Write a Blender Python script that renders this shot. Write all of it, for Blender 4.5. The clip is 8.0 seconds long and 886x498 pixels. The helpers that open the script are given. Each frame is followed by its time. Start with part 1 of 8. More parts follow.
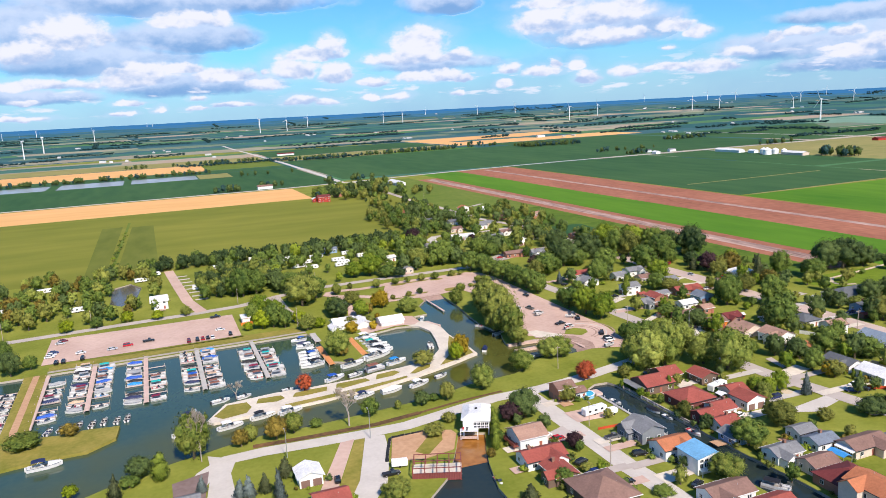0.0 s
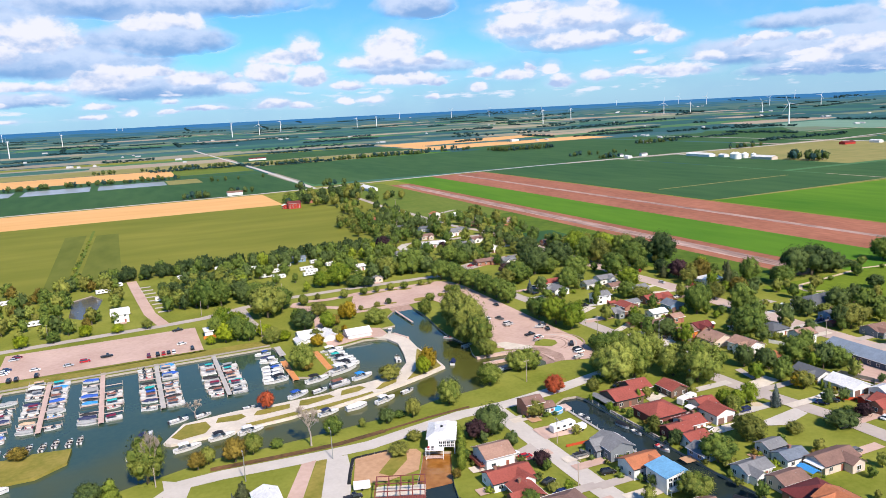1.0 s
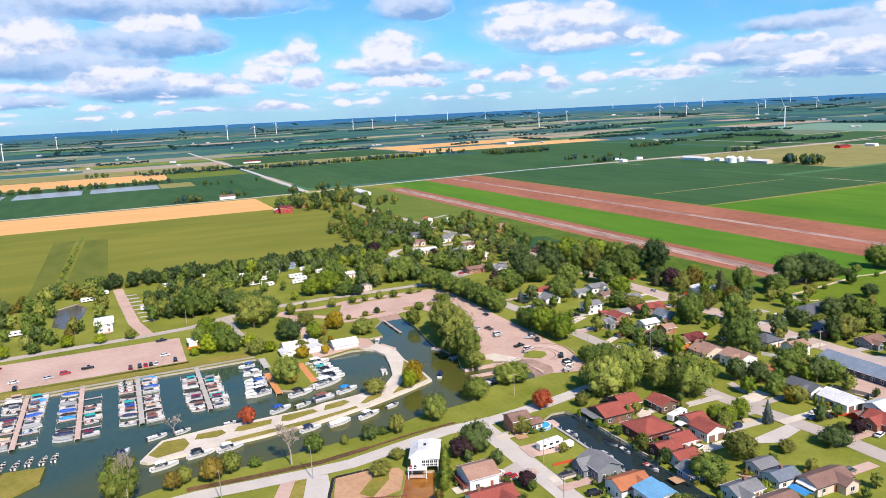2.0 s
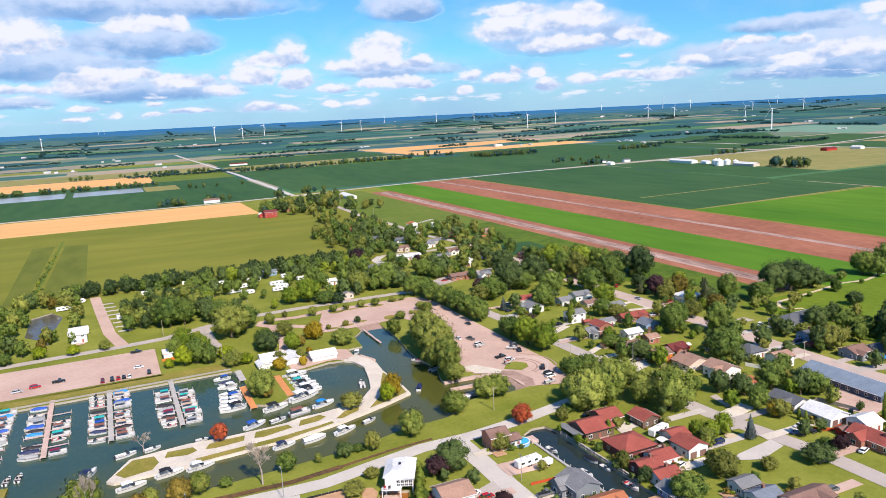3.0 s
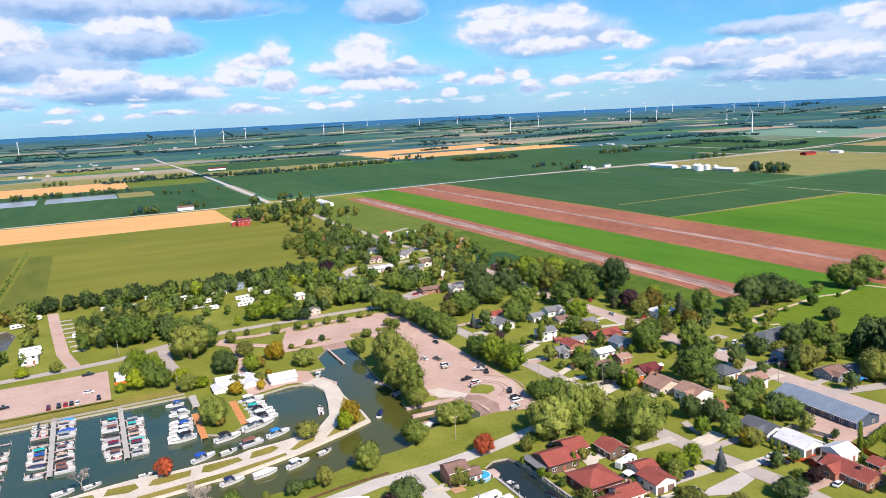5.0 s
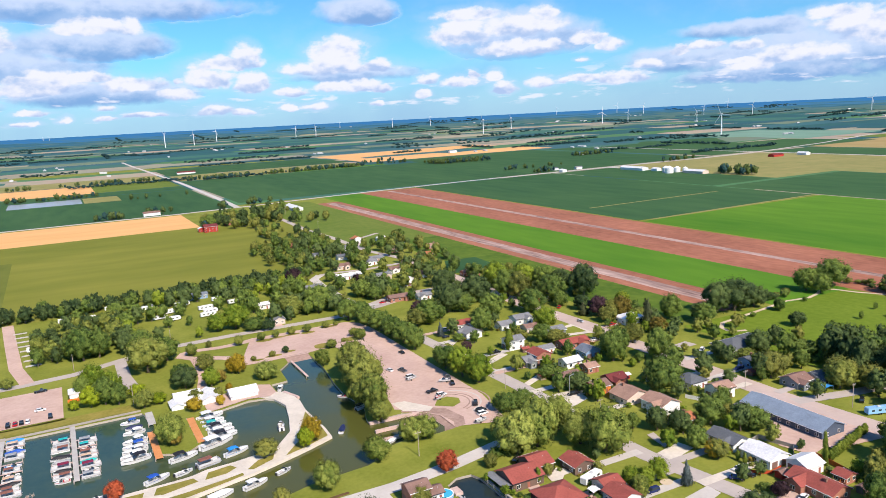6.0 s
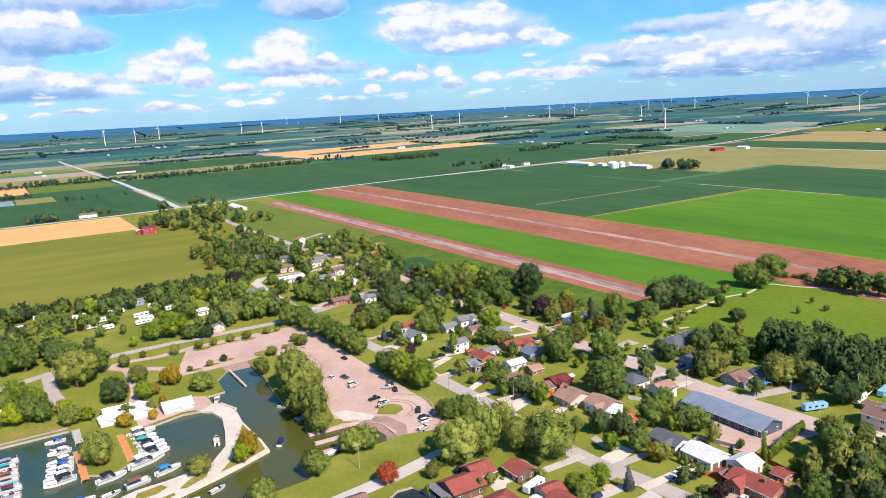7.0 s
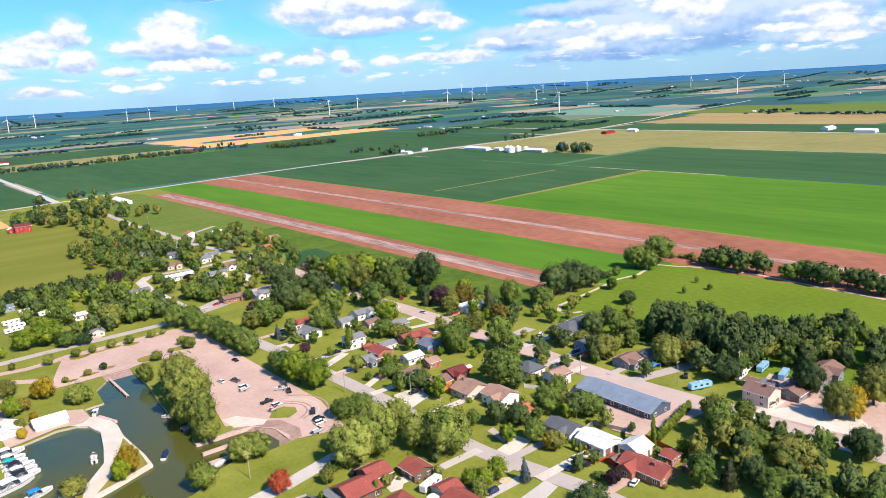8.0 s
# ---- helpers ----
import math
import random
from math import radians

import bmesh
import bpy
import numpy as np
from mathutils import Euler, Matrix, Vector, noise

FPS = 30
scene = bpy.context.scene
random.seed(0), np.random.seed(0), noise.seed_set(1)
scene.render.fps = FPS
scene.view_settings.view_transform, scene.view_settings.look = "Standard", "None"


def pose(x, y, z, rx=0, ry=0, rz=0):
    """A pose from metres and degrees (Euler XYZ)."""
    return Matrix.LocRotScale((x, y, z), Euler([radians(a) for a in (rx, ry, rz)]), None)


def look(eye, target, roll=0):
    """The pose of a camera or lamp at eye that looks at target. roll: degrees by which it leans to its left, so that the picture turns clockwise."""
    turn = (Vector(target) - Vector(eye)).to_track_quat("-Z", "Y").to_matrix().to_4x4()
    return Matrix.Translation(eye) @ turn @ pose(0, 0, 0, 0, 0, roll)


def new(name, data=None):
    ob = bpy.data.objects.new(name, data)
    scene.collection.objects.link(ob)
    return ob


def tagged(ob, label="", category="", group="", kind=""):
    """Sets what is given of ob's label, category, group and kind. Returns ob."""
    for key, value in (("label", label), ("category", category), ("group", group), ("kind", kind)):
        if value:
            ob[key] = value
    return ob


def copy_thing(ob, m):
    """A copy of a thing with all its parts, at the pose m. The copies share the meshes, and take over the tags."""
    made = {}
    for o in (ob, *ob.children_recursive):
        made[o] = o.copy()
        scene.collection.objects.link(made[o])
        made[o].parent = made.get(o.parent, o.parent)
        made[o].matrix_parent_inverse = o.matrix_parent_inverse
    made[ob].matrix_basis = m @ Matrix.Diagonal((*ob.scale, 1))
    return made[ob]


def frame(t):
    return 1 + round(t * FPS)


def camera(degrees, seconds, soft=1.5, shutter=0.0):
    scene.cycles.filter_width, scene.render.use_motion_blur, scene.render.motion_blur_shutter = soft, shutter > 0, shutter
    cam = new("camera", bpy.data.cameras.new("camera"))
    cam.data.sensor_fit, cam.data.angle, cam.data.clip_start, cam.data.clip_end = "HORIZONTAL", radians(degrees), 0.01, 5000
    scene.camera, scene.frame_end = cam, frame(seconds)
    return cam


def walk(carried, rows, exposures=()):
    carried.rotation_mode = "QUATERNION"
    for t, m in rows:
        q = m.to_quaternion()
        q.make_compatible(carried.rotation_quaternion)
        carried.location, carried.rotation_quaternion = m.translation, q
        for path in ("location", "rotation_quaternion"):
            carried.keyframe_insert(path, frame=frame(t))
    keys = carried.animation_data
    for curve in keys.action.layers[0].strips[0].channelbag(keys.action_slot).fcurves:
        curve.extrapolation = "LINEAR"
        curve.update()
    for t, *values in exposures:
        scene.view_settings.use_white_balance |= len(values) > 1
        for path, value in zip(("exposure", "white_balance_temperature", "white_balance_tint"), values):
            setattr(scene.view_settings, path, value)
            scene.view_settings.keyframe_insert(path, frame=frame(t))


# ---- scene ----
cam = camera(61.6, 8.0, soft=0.8)
PATH = [
    (0, (8.52, 7.53, 108.11), (26.25, 53.32, 98.68), -2.90),
    (0.5, (11.79, 10.06, 108.98), (30.28, 55.57, 99.64), -2.90),
    (1, (14.85, 12.51, 110.12), (34.12, 57.70, 100.83), -2.90),
    (2.5, (25.25, 19.20, 113.59), (44.87, 64.27, 104.45), -2.80),
    (3, (28.82, 21.35, 114.86), (48.93, 66.21, 105.72), -2.80),
    (3.5, (32.40, 23.62, 116.00), (52.99, 68.26, 106.89), -2.80),
    (4, (36.17, 25.76, 117.19), (56.91, 70.34, 108.10), -2.80),
    (4.5, (40.08, 28.01, 118.17), (60.87, 72.57, 109.11), -2.80),
    (6, (51.31, 33.99, 121.31), (73.85, 77.70, 112.28), -2.90),
    (6.5, (55.34, 36.20, 122.43), (79.25, 79.16, 113.36), -3.00),
    (7, (59.00, 37.85, 123.43), (84.32, 79.90, 113.92), -3.10),
    (7.5, (63.54, 39.61, 124.12), (90.42, 80.45, 113.66), -3.20),
    (8, (67.36, 41.25, 125.17), (97.78, 79.42, 114.31), -3.40),
]
walk(cam, [(t, look(eye, target, roll)) for t, eye, target, roll in PATH], exposures=((0, 0.25, 6450, 15), (5, 0.26, 6450, 15), (6.5, 0.29, 6450, 15), (8, 0.42, 6450, 15)))

# ---- sky and sun ----
SUN_AZIMUTH, SUN_HEIGHT = radians(274), radians(43)
sun_way = Vector((math.cos(SUN_AZIMUTH) * math.cos(SUN_HEIGHT), math.sin(SUN_AZIMUTH) * math.cos(SUN_HEIGHT), math.sin(SUN_HEIGHT)))
sun = new("sun", bpy.data.lights.new("sun", "SUN"))
sun.data.energy, sun.data.angle, sun.data.color = 5.2, radians(0.6), (1.0, 0.885, 0.73)
sun.matrix_world = look(sun_way * 3000, (0, 0, 0))
scene.view_settings.exposure = 0.22

world = bpy.data.worlds.new("world")
scene.world = world
world.use_nodes = True
wt = world.node_tree
wt.nodes.clear()


def wn(kind, **sets):
    n = wt.nodes.new(kind)
    for k, v in sets.items():
        setattr(n, k, v)
    return n


def wmath(op, a, b=None, c=None):
    n = wn("ShaderNodeMath", operation=op)
    for i, v in enumerate((a, b, c)):
        if v is None:
            continue
        if isinstance(v, (int, float)):
            n.inputs[i].default_value = v
        else:
            wt.links.new(v, n.inputs[i])
    return n.outputs[0]


sky = wn("ShaderNodeTexSky", sky_type="NISHITA", sun_disc=False, sun_elevation=SUN_HEIGHT, sun_rotation=radians(90) - SUN_AZIMUTH)
sky.air_density, sky.dust_density, sky.ozone_density = 1.0, 0.3, 2.0
coords = wn("ShaderNodeTexCoord")
xyz = wn("ShaderNodeSeparateXYZ")
wt.links.new(coords.outputs["Generated"], xyz.inputs[0])
# clouds: azimuth, height, half width and half depth in radians; crisp white heaps by their part of the sky, then the soft grey-blue banks
WEST_PUFFS = ((0.064, 0.117, 0.036, 0.01), (0.101, 0.117, 0.018, 0.009), (-0.069, 0.1, 0.041, 0.019), (-0.12, 0.08, 0.03, 0.013), (-0.104, 0.046, 0.047, 0.006), (-0.142, 0.044, 0.02, 0.006), (0.007, 0.054, 0.039, 0.013), (-0.011, 0.047, 0.042, 0.007), (0.054, 0.061, 0.025, 0.006), (0.097, 0.05, 0.036, 0.009), (0.149, 0.037, 0.018, 0.007), (0.214, 0.072, 0.037, 0.009), (0.234, 0.079, 0.018, 0.014), (0.19, 0.053, 0.03, 0.012), (0.241, 0.046, 0.02, 0.013), (0.153, 0.054, 0.007, 0.004), (0.289, 0.034, 0.019, 0.005), (0.194, 0.015, 0.019, 0.006), (0.227, 0.012, 0.013, 0.004), (0.284, 0.016, 0.011, 0.004), (0.319, 0.015, 0.017, 0.004))
LOW_PUFFS = ((0.067, 0.024, 0.01, 0.004), (-0.017, 0.022, 0.017, 0.003), (-0.127, 0.027, 0.012, 0.003), (0.11, 0.014, 0.024, 0.003), (0.066, 0.012, 0.014, 0.003), (0.022, 0.013, 0.008, 0.004), (-0.13, 0.008, 0.026, 0.003), (-0.022, 0.01, 0.014, 0.003), (0.288, 0.034, 0.017, 0.005), (0.286, 0.015, 0.011, 0.004), (0.323, 0.015, 0.015, 0.005), (0.4, 0.016, 0.009, 0.004), (0.461, 0.024, 0.011, 0.005), (0.669, 0.057, 0.008, 0.003), (1.086, 0.019, 0.01, 0.004), (1.113, 0.018, 0.006, 0.004))
MIDDLE_PUFFS = ((0.353, 0.077, 0.034, 0.02), (0.349, 0.062, 0.068, 0.009), (0.405, 0.063, 0.019, 0.008), (0.369, 0.038, 0.045, 0.007), (0.407, 0.035, 0.014, 0.006), (0.512, 0.098, 0.034, 0.017), (0.59, 0.102, 0.053, 0.012), (0.623, 0.117, 0.015, 0.009), (0.59, 0.076, 0.053, 0.009), (0.633, 0.077, 0.01, 0.009), (0.521, 0.12, 0.038, 0.008), (0.676, 0.083, 0.021, 0.008), (0.702, 0.073, 0.015, 0.008), (0.614, 0.031, 0.018, 0.007), (0.665, 0.033, 0.03, 0.005), (0.718, 0.031, 0.031, 0.007), (0.468, 0.043, 0.014, 0.007), (0.555, 0.041, 0.011, 0.007), (0.51, 0.037, 0.025, 0.006), (0.527, 0.046, 0.006, 0.005), (0.568, 0.027, 0.014, 0.008))
EAST_PUFFS = ((0.788, 0.061, 0.011, 0.006), (0.865, 0.06, 0.017, 0.006), (0.927, 0.044, 0.024, 0.006), (0.86, 0.043, 0.017, 0.004), (0.752, 0.046, 0.018, 0.006), (0.818, 0.064, 0.018, 0.005), (0.958, 0.09, 0.026, 0.007), (1.011, 0.067, 0.029, 0.022), (0.977, 0.075, 0.029, 0.018), (1.14, 0.053, 0.037, 0.01), (1.163, 0.039, 0.023, 0.008), (1.156, 0.026, 0.03, 0.007), (1.205, 0.036, 0.013, 0.01), (0.873, 0.036, 0.026, 0.006), (0.922, 0.047, 0.044, 0.01), (1.101, 0.041, 0.028, 0.004))
BANKS = ((0.046, 0.138, 0.171, 0.017), (-0.105, 0.107, 0.06, 0.033), (0.061, 0.096, 0.079, 0.019), (-0.038, 0.072, 0.104, 0.019), (0.055, 0.042, 0.108, 0.016), (-0.115, 0.032, 0.08, 0.009), (0.379, 0.129, 0.046, 0.017), (0.588, 0.09, 0.083, 0.03), (0.367, 0.054, 0.076, 0.011), (0.826, 0.05, 0.105, 0.018), (0.912, 0.035, 0.101, 0.02), (0.869, 0.08, 0.083, 0.01), (0.984, 0.05, 0.145, 0.033), (0.902, 0.025, 0.104, 0.01), (1.123, 0.058, 0.075, 0.021), (1.142, 0.031, 0.068, 0.014))
height = wmath("MAXIMUM", xyz.outputs[2], 0.0)
azimuth = wmath("ARCTAN2", xyz.outputs[0], xyz.outputs[1])
flat = wn("ShaderNodeCombineXYZ")
wt.links.new(azimuth, flat.inputs[0])
wt.links.new(wmath("MULTIPLY", height, 1.5), flat.inputs[1])
flat.inputs[2].default_value = 3.7


def cloud_noise(scale, detail, rough, lift=0.0):
    n = wn("ShaderNodeTexNoise")
    n.inputs["Scale"].default_value, n.inputs["Detail"].default_value, n.inputs["Roughness"].default_value = scale, detail, rough
    if lift:
        raised = wn("ShaderNodeVectorMath", operation="ADD")
        raised.inputs[1].default_value = (0.0, lift, 0.0)
        wt.links.new(flat.outputs[0], raised.inputs[0])
        wt.links.new(raised.outputs[0], n.inputs["Vector"])
    else:
        wt.links.new(flat.outputs[0], n.inputs["Vector"])
    return n.outputs["Fac"]


def ramp(fac, lo, hi):
    n = wn("ShaderNodeMapRange", interpolation_type="SMOOTHSTEP")
    n.inputs["From Min"].default_value, n.inputs["From Max"].default_value = lo, hi
    wt.links.new(fac, n.inputs["Value"])
    return n.outputs["Result"]


spot = wn("ShaderNodeCombineXYZ")
wt.links.new(azimuth, spot.inputs[0])
wt.links.new(height, spot.inputs[1])
ragged = wn("ShaderNodeTexNoise")
ragged.inputs["Scale"].default_value, ragged.inputs["Detail"].default_value, ragged.inputs["Roughness"].default_value = 46.0, 4.0, 0.55
wt.links.new(flat.outputs[0], ragged.inputs["Vector"])
bend = wn("ShaderNodeVectorMath", operation="MULTIPLY_ADD")
bend.inputs[1].default_value = (0.022, 0.010, 0.0)
wt.links.new(ragged.outputs["Color"], bend.inputs[0])
wt.links.new(spot.outputs[0], bend.inputs[2])


def heaps(rows, base):
    """Field over a set of heaps: one at a centre, below zero outside, falling off faster towards their flat bases; and how high in its own cloud each place lies."""
    field, tops, weights = None, None, None
    for ca, ch, cw, cd in rows:
        unit = wn("ShaderNodeVectorMath", operation="MULTIPLY_ADD")
        unit.inputs[1].default_value = (1 / cw, 1 / cd, 0.0)
        unit.inputs[2].default_value = (-(ca + 0.011) / cw, -(ch + 0.005) / cd, 0.0)
        wt.links.new(bend.outputs[0], unit.inputs[0])
        other = wn("ShaderNodeVectorMath", operation="MULTIPLY")
        other.inputs[1].default_value = (-1.0, -base, 0.0)
        wt.links.new(unit.outputs[0], other.inputs[0])
        far = wn("ShaderNodeVectorMath", operation="MAXIMUM")
        wt.links.new(unit.outputs[0], far.inputs[0]), wt.links.new(other.outputs[0], far.inputs[1])
        square = wn("ShaderNodeVectorMath", operation="DOT_PRODUCT")
        wt.links.new(far.outputs[0], square.inputs[0]), wt.links.new(far.outputs[0], square.inputs[1])
        bump = wmath("SUBTRACT", 1.0, square.outputs["Value"])
        field = bump if field is None else wmath("SMOOTH_MAX", field, bump, 0.2)
        up = wn("ShaderNodeVectorMath", operation="DOT_PRODUCT")
        up.inputs[1].default_value = (0.0, 1.0, 0.0)
        wt.links.new(unit.outputs[0], up.inputs[0])
        weight = wmath("MAXIMUM", wmath("ADD", bump, 0.5), 0.0001)
        tops = wmath("MULTIPLY", weight, up.outputs["Value"]) if tops is None else wmath("MULTIPLY_ADD", weight, up.outputs["Value"], tops)
        weights = weight if weights is None else wmath("ADD", weights, weight)
    return wmath("MAXIMUM", field, -4.0), wmath("DIVIDE", tops, weights)


puff, puff_above, soft = cloud_noise(56.0, 6.0, 0.52), cloud_noise(56.0, 6.0, 0.52, 0.008), cloud_noise(16.0, 5.0, 0.55)
heap, high = heaps([(a, h, 1.22 * w, 1.42 * d) for a, h, w, d in WEST_PUFFS + LOW_PUFFS + MIDDLE_PUFFS + EAST_PUFFS], 1.7)
cover = ramp(wmath("ADD", wmath("MULTIPLY", heap, 1.35), wmath("MULTIPLY", wmath("SUBTRACT", puff, 0.5), 2.6)), -0.2, 0.8)
billow, billow_above = cloud_noise(34.0, 4.0, 0.5), cloud_noise(34.0, 4.0, 0.5, 0.013)
lit = wmath("ADD", high, wmath("MULTIPLY", wmath("SUBTRACT", billow, billow_above), 3.4))
shade = wmath("SUBTRACT", 1.0, ramp(lit, -0.9, 0.42))
halo = wmath("MULTIPLY", ramp(wmath("ADD", heap, wmath("MULTIPLY", wmath("SUBTRACT", soft, 0.5), 3.4)), -1.7, 0.7), 0.42)
bank_heap, bank_high = heaps(BANKS, 1.3)
bank = wmath("MULTIPLY", ramp(wmath("ADD", bank_heap, wmath("MULTIPLY", wmath("SUBTRACT", soft, 0.5), 2.6)), -0.9, 0.5), 0.95)
bank_dark = ramp(wmath("ADD", wmath("MULTIPLY", bank_high, -0.75), wmath("MULTIPLY", wmath("SUBTRACT", soft, puff), 1.2)), -0.55, 0.6)
# rows of small clouds near the horizon, and a thin veil
low = wn("ShaderNodeCombineXYZ")
wt.links.new(wmath("MULTIPLY", azimuth, 21.0), low.inputs[0])
wt.links.new(wmath("MULTIPLY", height, 95.0), low.inputs[1])
small = wn("ShaderNodeTexNoise")
small.inputs["Scale"].default_value, small.inputs["Detail"].default_value, small.inputs["Roughness"].default_value = 1.0, 5.0, 0.55
wt.links.new(low.outputs[0], small.inputs["Vector"])
small_cover = wmath("MULTIPLY", ramp(small.outputs["Fac"], 0.55, 0.68), wmath("MULTIPLY", ramp(height, 0.004, 0.014), wmath("SUBTRACT", 1.0, ramp(height, 0.036, 0.06))))
veil = wmath("MULTIPLY", wmath("MULTIPLY", ramp(cloud_noise(5.0, 5.0, 0.6), 0.42, 0.74), 0.30), wmath("SUBTRACT", 1.0, ramp(height, 0.2, 0.5)))


def blend(fac, under, over):
    """Lay a colour, or another blend, over the sky by a factor."""
    n = wn("ShaderNodeMix", data_type="RGBA")
    wt.links.new(fac, n.inputs["Factor"])
    for socket, v in (("A", under), ("B", over)):
        if isinstance(v, tuple):
            n.inputs[socket].default_value = v
        else:
            wt.links.new(v, n.inputs[socket])
    return n.outputs["Result"]


tint = wn("ShaderNodeMix", data_type="RGBA", blend_type="MULTIPLY")
tint.inputs["Factor"].default_value = 1.0
tint.inputs["B"].default_value = (0.43, 0.99, 1.42, 1)
wt.links.new(sky.outputs[0], tint.inputs["A"])
air = blend(wmath("MULTIPLY", wmath("SUBTRACT", 1.0, ramp(height, 0.0, 0.09)), 0.6), tint.outputs["Result"], (4.5, 6.7, 9.2, 1))
air = blend(wmath("MAXIMUM", veil, bank), air, blend(bank_dark, (6.3, 7.6, 9.7, 1), (2.2, 4.2, 7.4, 1)))
air = blend(wmath("MULTIPLY", small_cover, 0.8), air, (8.6, 9.1, 10.2, 1))
air = blend(halo, air, (5.9, 7.6, 9.9, 1))
air = blend(cover, air, blend(shade, (8.7, 9.1, 9.9, 1), (4.3, 5.9, 8.6, 1)))
back = wn("ShaderNodeBackground")
back.inputs["Strength"].default_value = 0.085
wt.links.new(air, back.inputs["Color"])
wt.links.new(back.outputs[0], wn("ShaderNodeOutputWorld").inputs["Surface"])

# ---- materials ----
MATS = {}


def material(name, colour, rough=0.7, vary=0.25, fine=3.0, coarse=0.15, metal=0.0, other=None, bump=0.0, stretch=(1, 1, 1), gloss=0.3, object_vary=0.0, island=0.0, grain=1.0):
    """A surface whose colour wanders at a fine and a coarse scale (per metre), towards a second colour."""
    if name in MATS:
        return MATS[name]
    m = bpy.data.materials.new(name)
    m.use_nodes = True
    nt = m.node_tree
    bsdf = nt.nodes["Principled BSDF"]
    bsdf.inputs["Roughness"].default_value, bsdf.inputs["Metallic"].default_value = rough, metal
    bsdf.inputs["Specular IOR Level"].default_value = gloss
    geo = nt.nodes.new("ShaderNodeNewGeometry")
    scaled = nt.nodes.new("ShaderNodeVectorMath")
    scaled.operation = "MULTIPLY"
    scaled.inputs[1].default_value = stretch
    nt.links.new(geo.outputs["Position"], scaled.inputs[0])
    facs = []
    for scale, detail in ((fine, 3.0), (coarse, 4.0)):
        n = nt.nodes.new("ShaderNodeTexNoise")
        n.inputs["Scale"].default_value, n.inputs["Detail"].default_value = scale, detail
        nt.links.new(scaled.outputs[0], n.inputs["Vector"])
        facs.append(n.outputs["Fac"])
    add = nt.nodes.new("ShaderNodeMath")
    add.operation = "ADD"
    calm = nt.nodes.new("ShaderNodeMapRange")
    calm.inputs["To Min"].default_value, calm.inputs["To Max"].default_value = 0.5 - 0.5 * grain, 0.5 + 0.5 * grain
    nt.links.new(facs[0], calm.inputs["Value"])
    nt.links.new(calm.outputs[0], add.inputs[0]), nt.links.new(facs[1], add.inputs[1])
    last = add.outputs[0]
    for weight, source in ((object_vary, "object"), (island, "island")):
        if weight:
            n = nt.nodes.new("ShaderNodeObjectInfo") if source == "object" else geo
            out = n.outputs["Random"] if source == "object" else n.outputs["Random Per Island"]
            mul = nt.nodes.new("ShaderNodeMath")
            mul.operation = "MULTIPLY_ADD"
            mul.inputs[1].default_value = weight
            nt.links.new(out, mul.inputs[0]), nt.links.new(last, mul.inputs[2])
            shift = nt.nodes.new("ShaderNodeMath")
            shift.operation = "SUBTRACT"
            shift.inputs[1].default_value = weight / 2
            nt.links.new(mul.outputs[0], shift.inputs[0])
            last = shift.outputs[0]
    spread = nt.nodes.new("ShaderNodeMapRange")
    spread.inputs["From Min"].default_value, spread.inputs["From Max"].default_value = 0.62, 1.38
    nt.links.new(last, spread.inputs["Value"])
    mix = nt.nodes.new("ShaderNodeMix")
    mix.data_type = "RGBA"
    second = other or tuple(min(1.0, c * (1 + vary)) for c in colour)
    first = colour if other else tuple(c * (1 - vary) for c in colour)
    mix.inputs["A"].default_value, mix.inputs["B"].default_value = (*first, 1), (*second, 1)
    nt.links.new(spread.outputs[0], mix.inputs["Factor"])
    nt.links.new(mix.outputs["Result"], bsdf.inputs["Base Color"])
    if bump:
        b = nt.nodes.new("ShaderNodeBump")
        b.inputs["Strength"].default_value, b.inputs["Distance"].default_value = bump, 0.2
        nt.links.new(facs[0], b.inputs["Height"])
        nt.links.new(b.outputs[0], bsdf.inputs["Normal"])
    MATS[name] = m
    return m


DRY_GRASS = material("dry_grass", (0.115, 0.140, 0.012), other=(0.390, 0.300, 0.085), rough=0.9, fine=0.6, coarse=0.08, gloss=0.1, grain=0.5)
GRASS = material("grass", (0.118, 0.155, 0.014), other=(0.300, 0.307, 0.060), rough=0.9, fine=0.6, coarse=0.045, gloss=0.1, grain=0.45)
PARK = material("park_grass", (0.105, 0.170, 0.012), other=(0.170, 0.235, 0.024), rough=0.9, fine=0.3, coarse=0.02, gloss=0.1)
ASPHALT = material("pink_asphalt", (0.44, 0.29, 0.235), other=(0.66, 0.485, 0.405), rough=0.9, fine=0.5, coarse=0.045, grain=0.5)
GRAVEL = material("pale_gravel", (0.47, 0.43, 0.39), other=(0.62, 0.58, 0.53), rough=0.95, fine=0.9, coarse=0.1, grain=0.5)
WIDE_STREET = material("pinkish_street", (0.45, 0.345, 0.295), other=(0.58, 0.46, 0.405), rough=0.9, fine=0.6, coarse=0.08, grain=0.5)
STREET = material("street_asphalt", (0.40, 0.345, 0.31), other=(0.52, 0.46, 0.42), rough=0.9, fine=0.6, coarse=0.08, grain=0.5)
CONCRETE = material("white_concrete", (0.52, 0.46, 0.38), other=(0.76, 0.69, 0.59), rough=0.85, fine=0.8, coarse=0.12, grain=0.6)
PATHWAY = material("cream_path", (0.50, 0.40, 0.27), other=(0.66, 0.55, 0.40), rough=0.9, fine=0.8, coarse=0.1, grain=0.6)
SEAWALL = material("seawall_concrete", (0.34, 0.30, 0.25), other=(0.48, 0.42, 0.34), rough=0.9, fine=1.5, coarse=0.3)
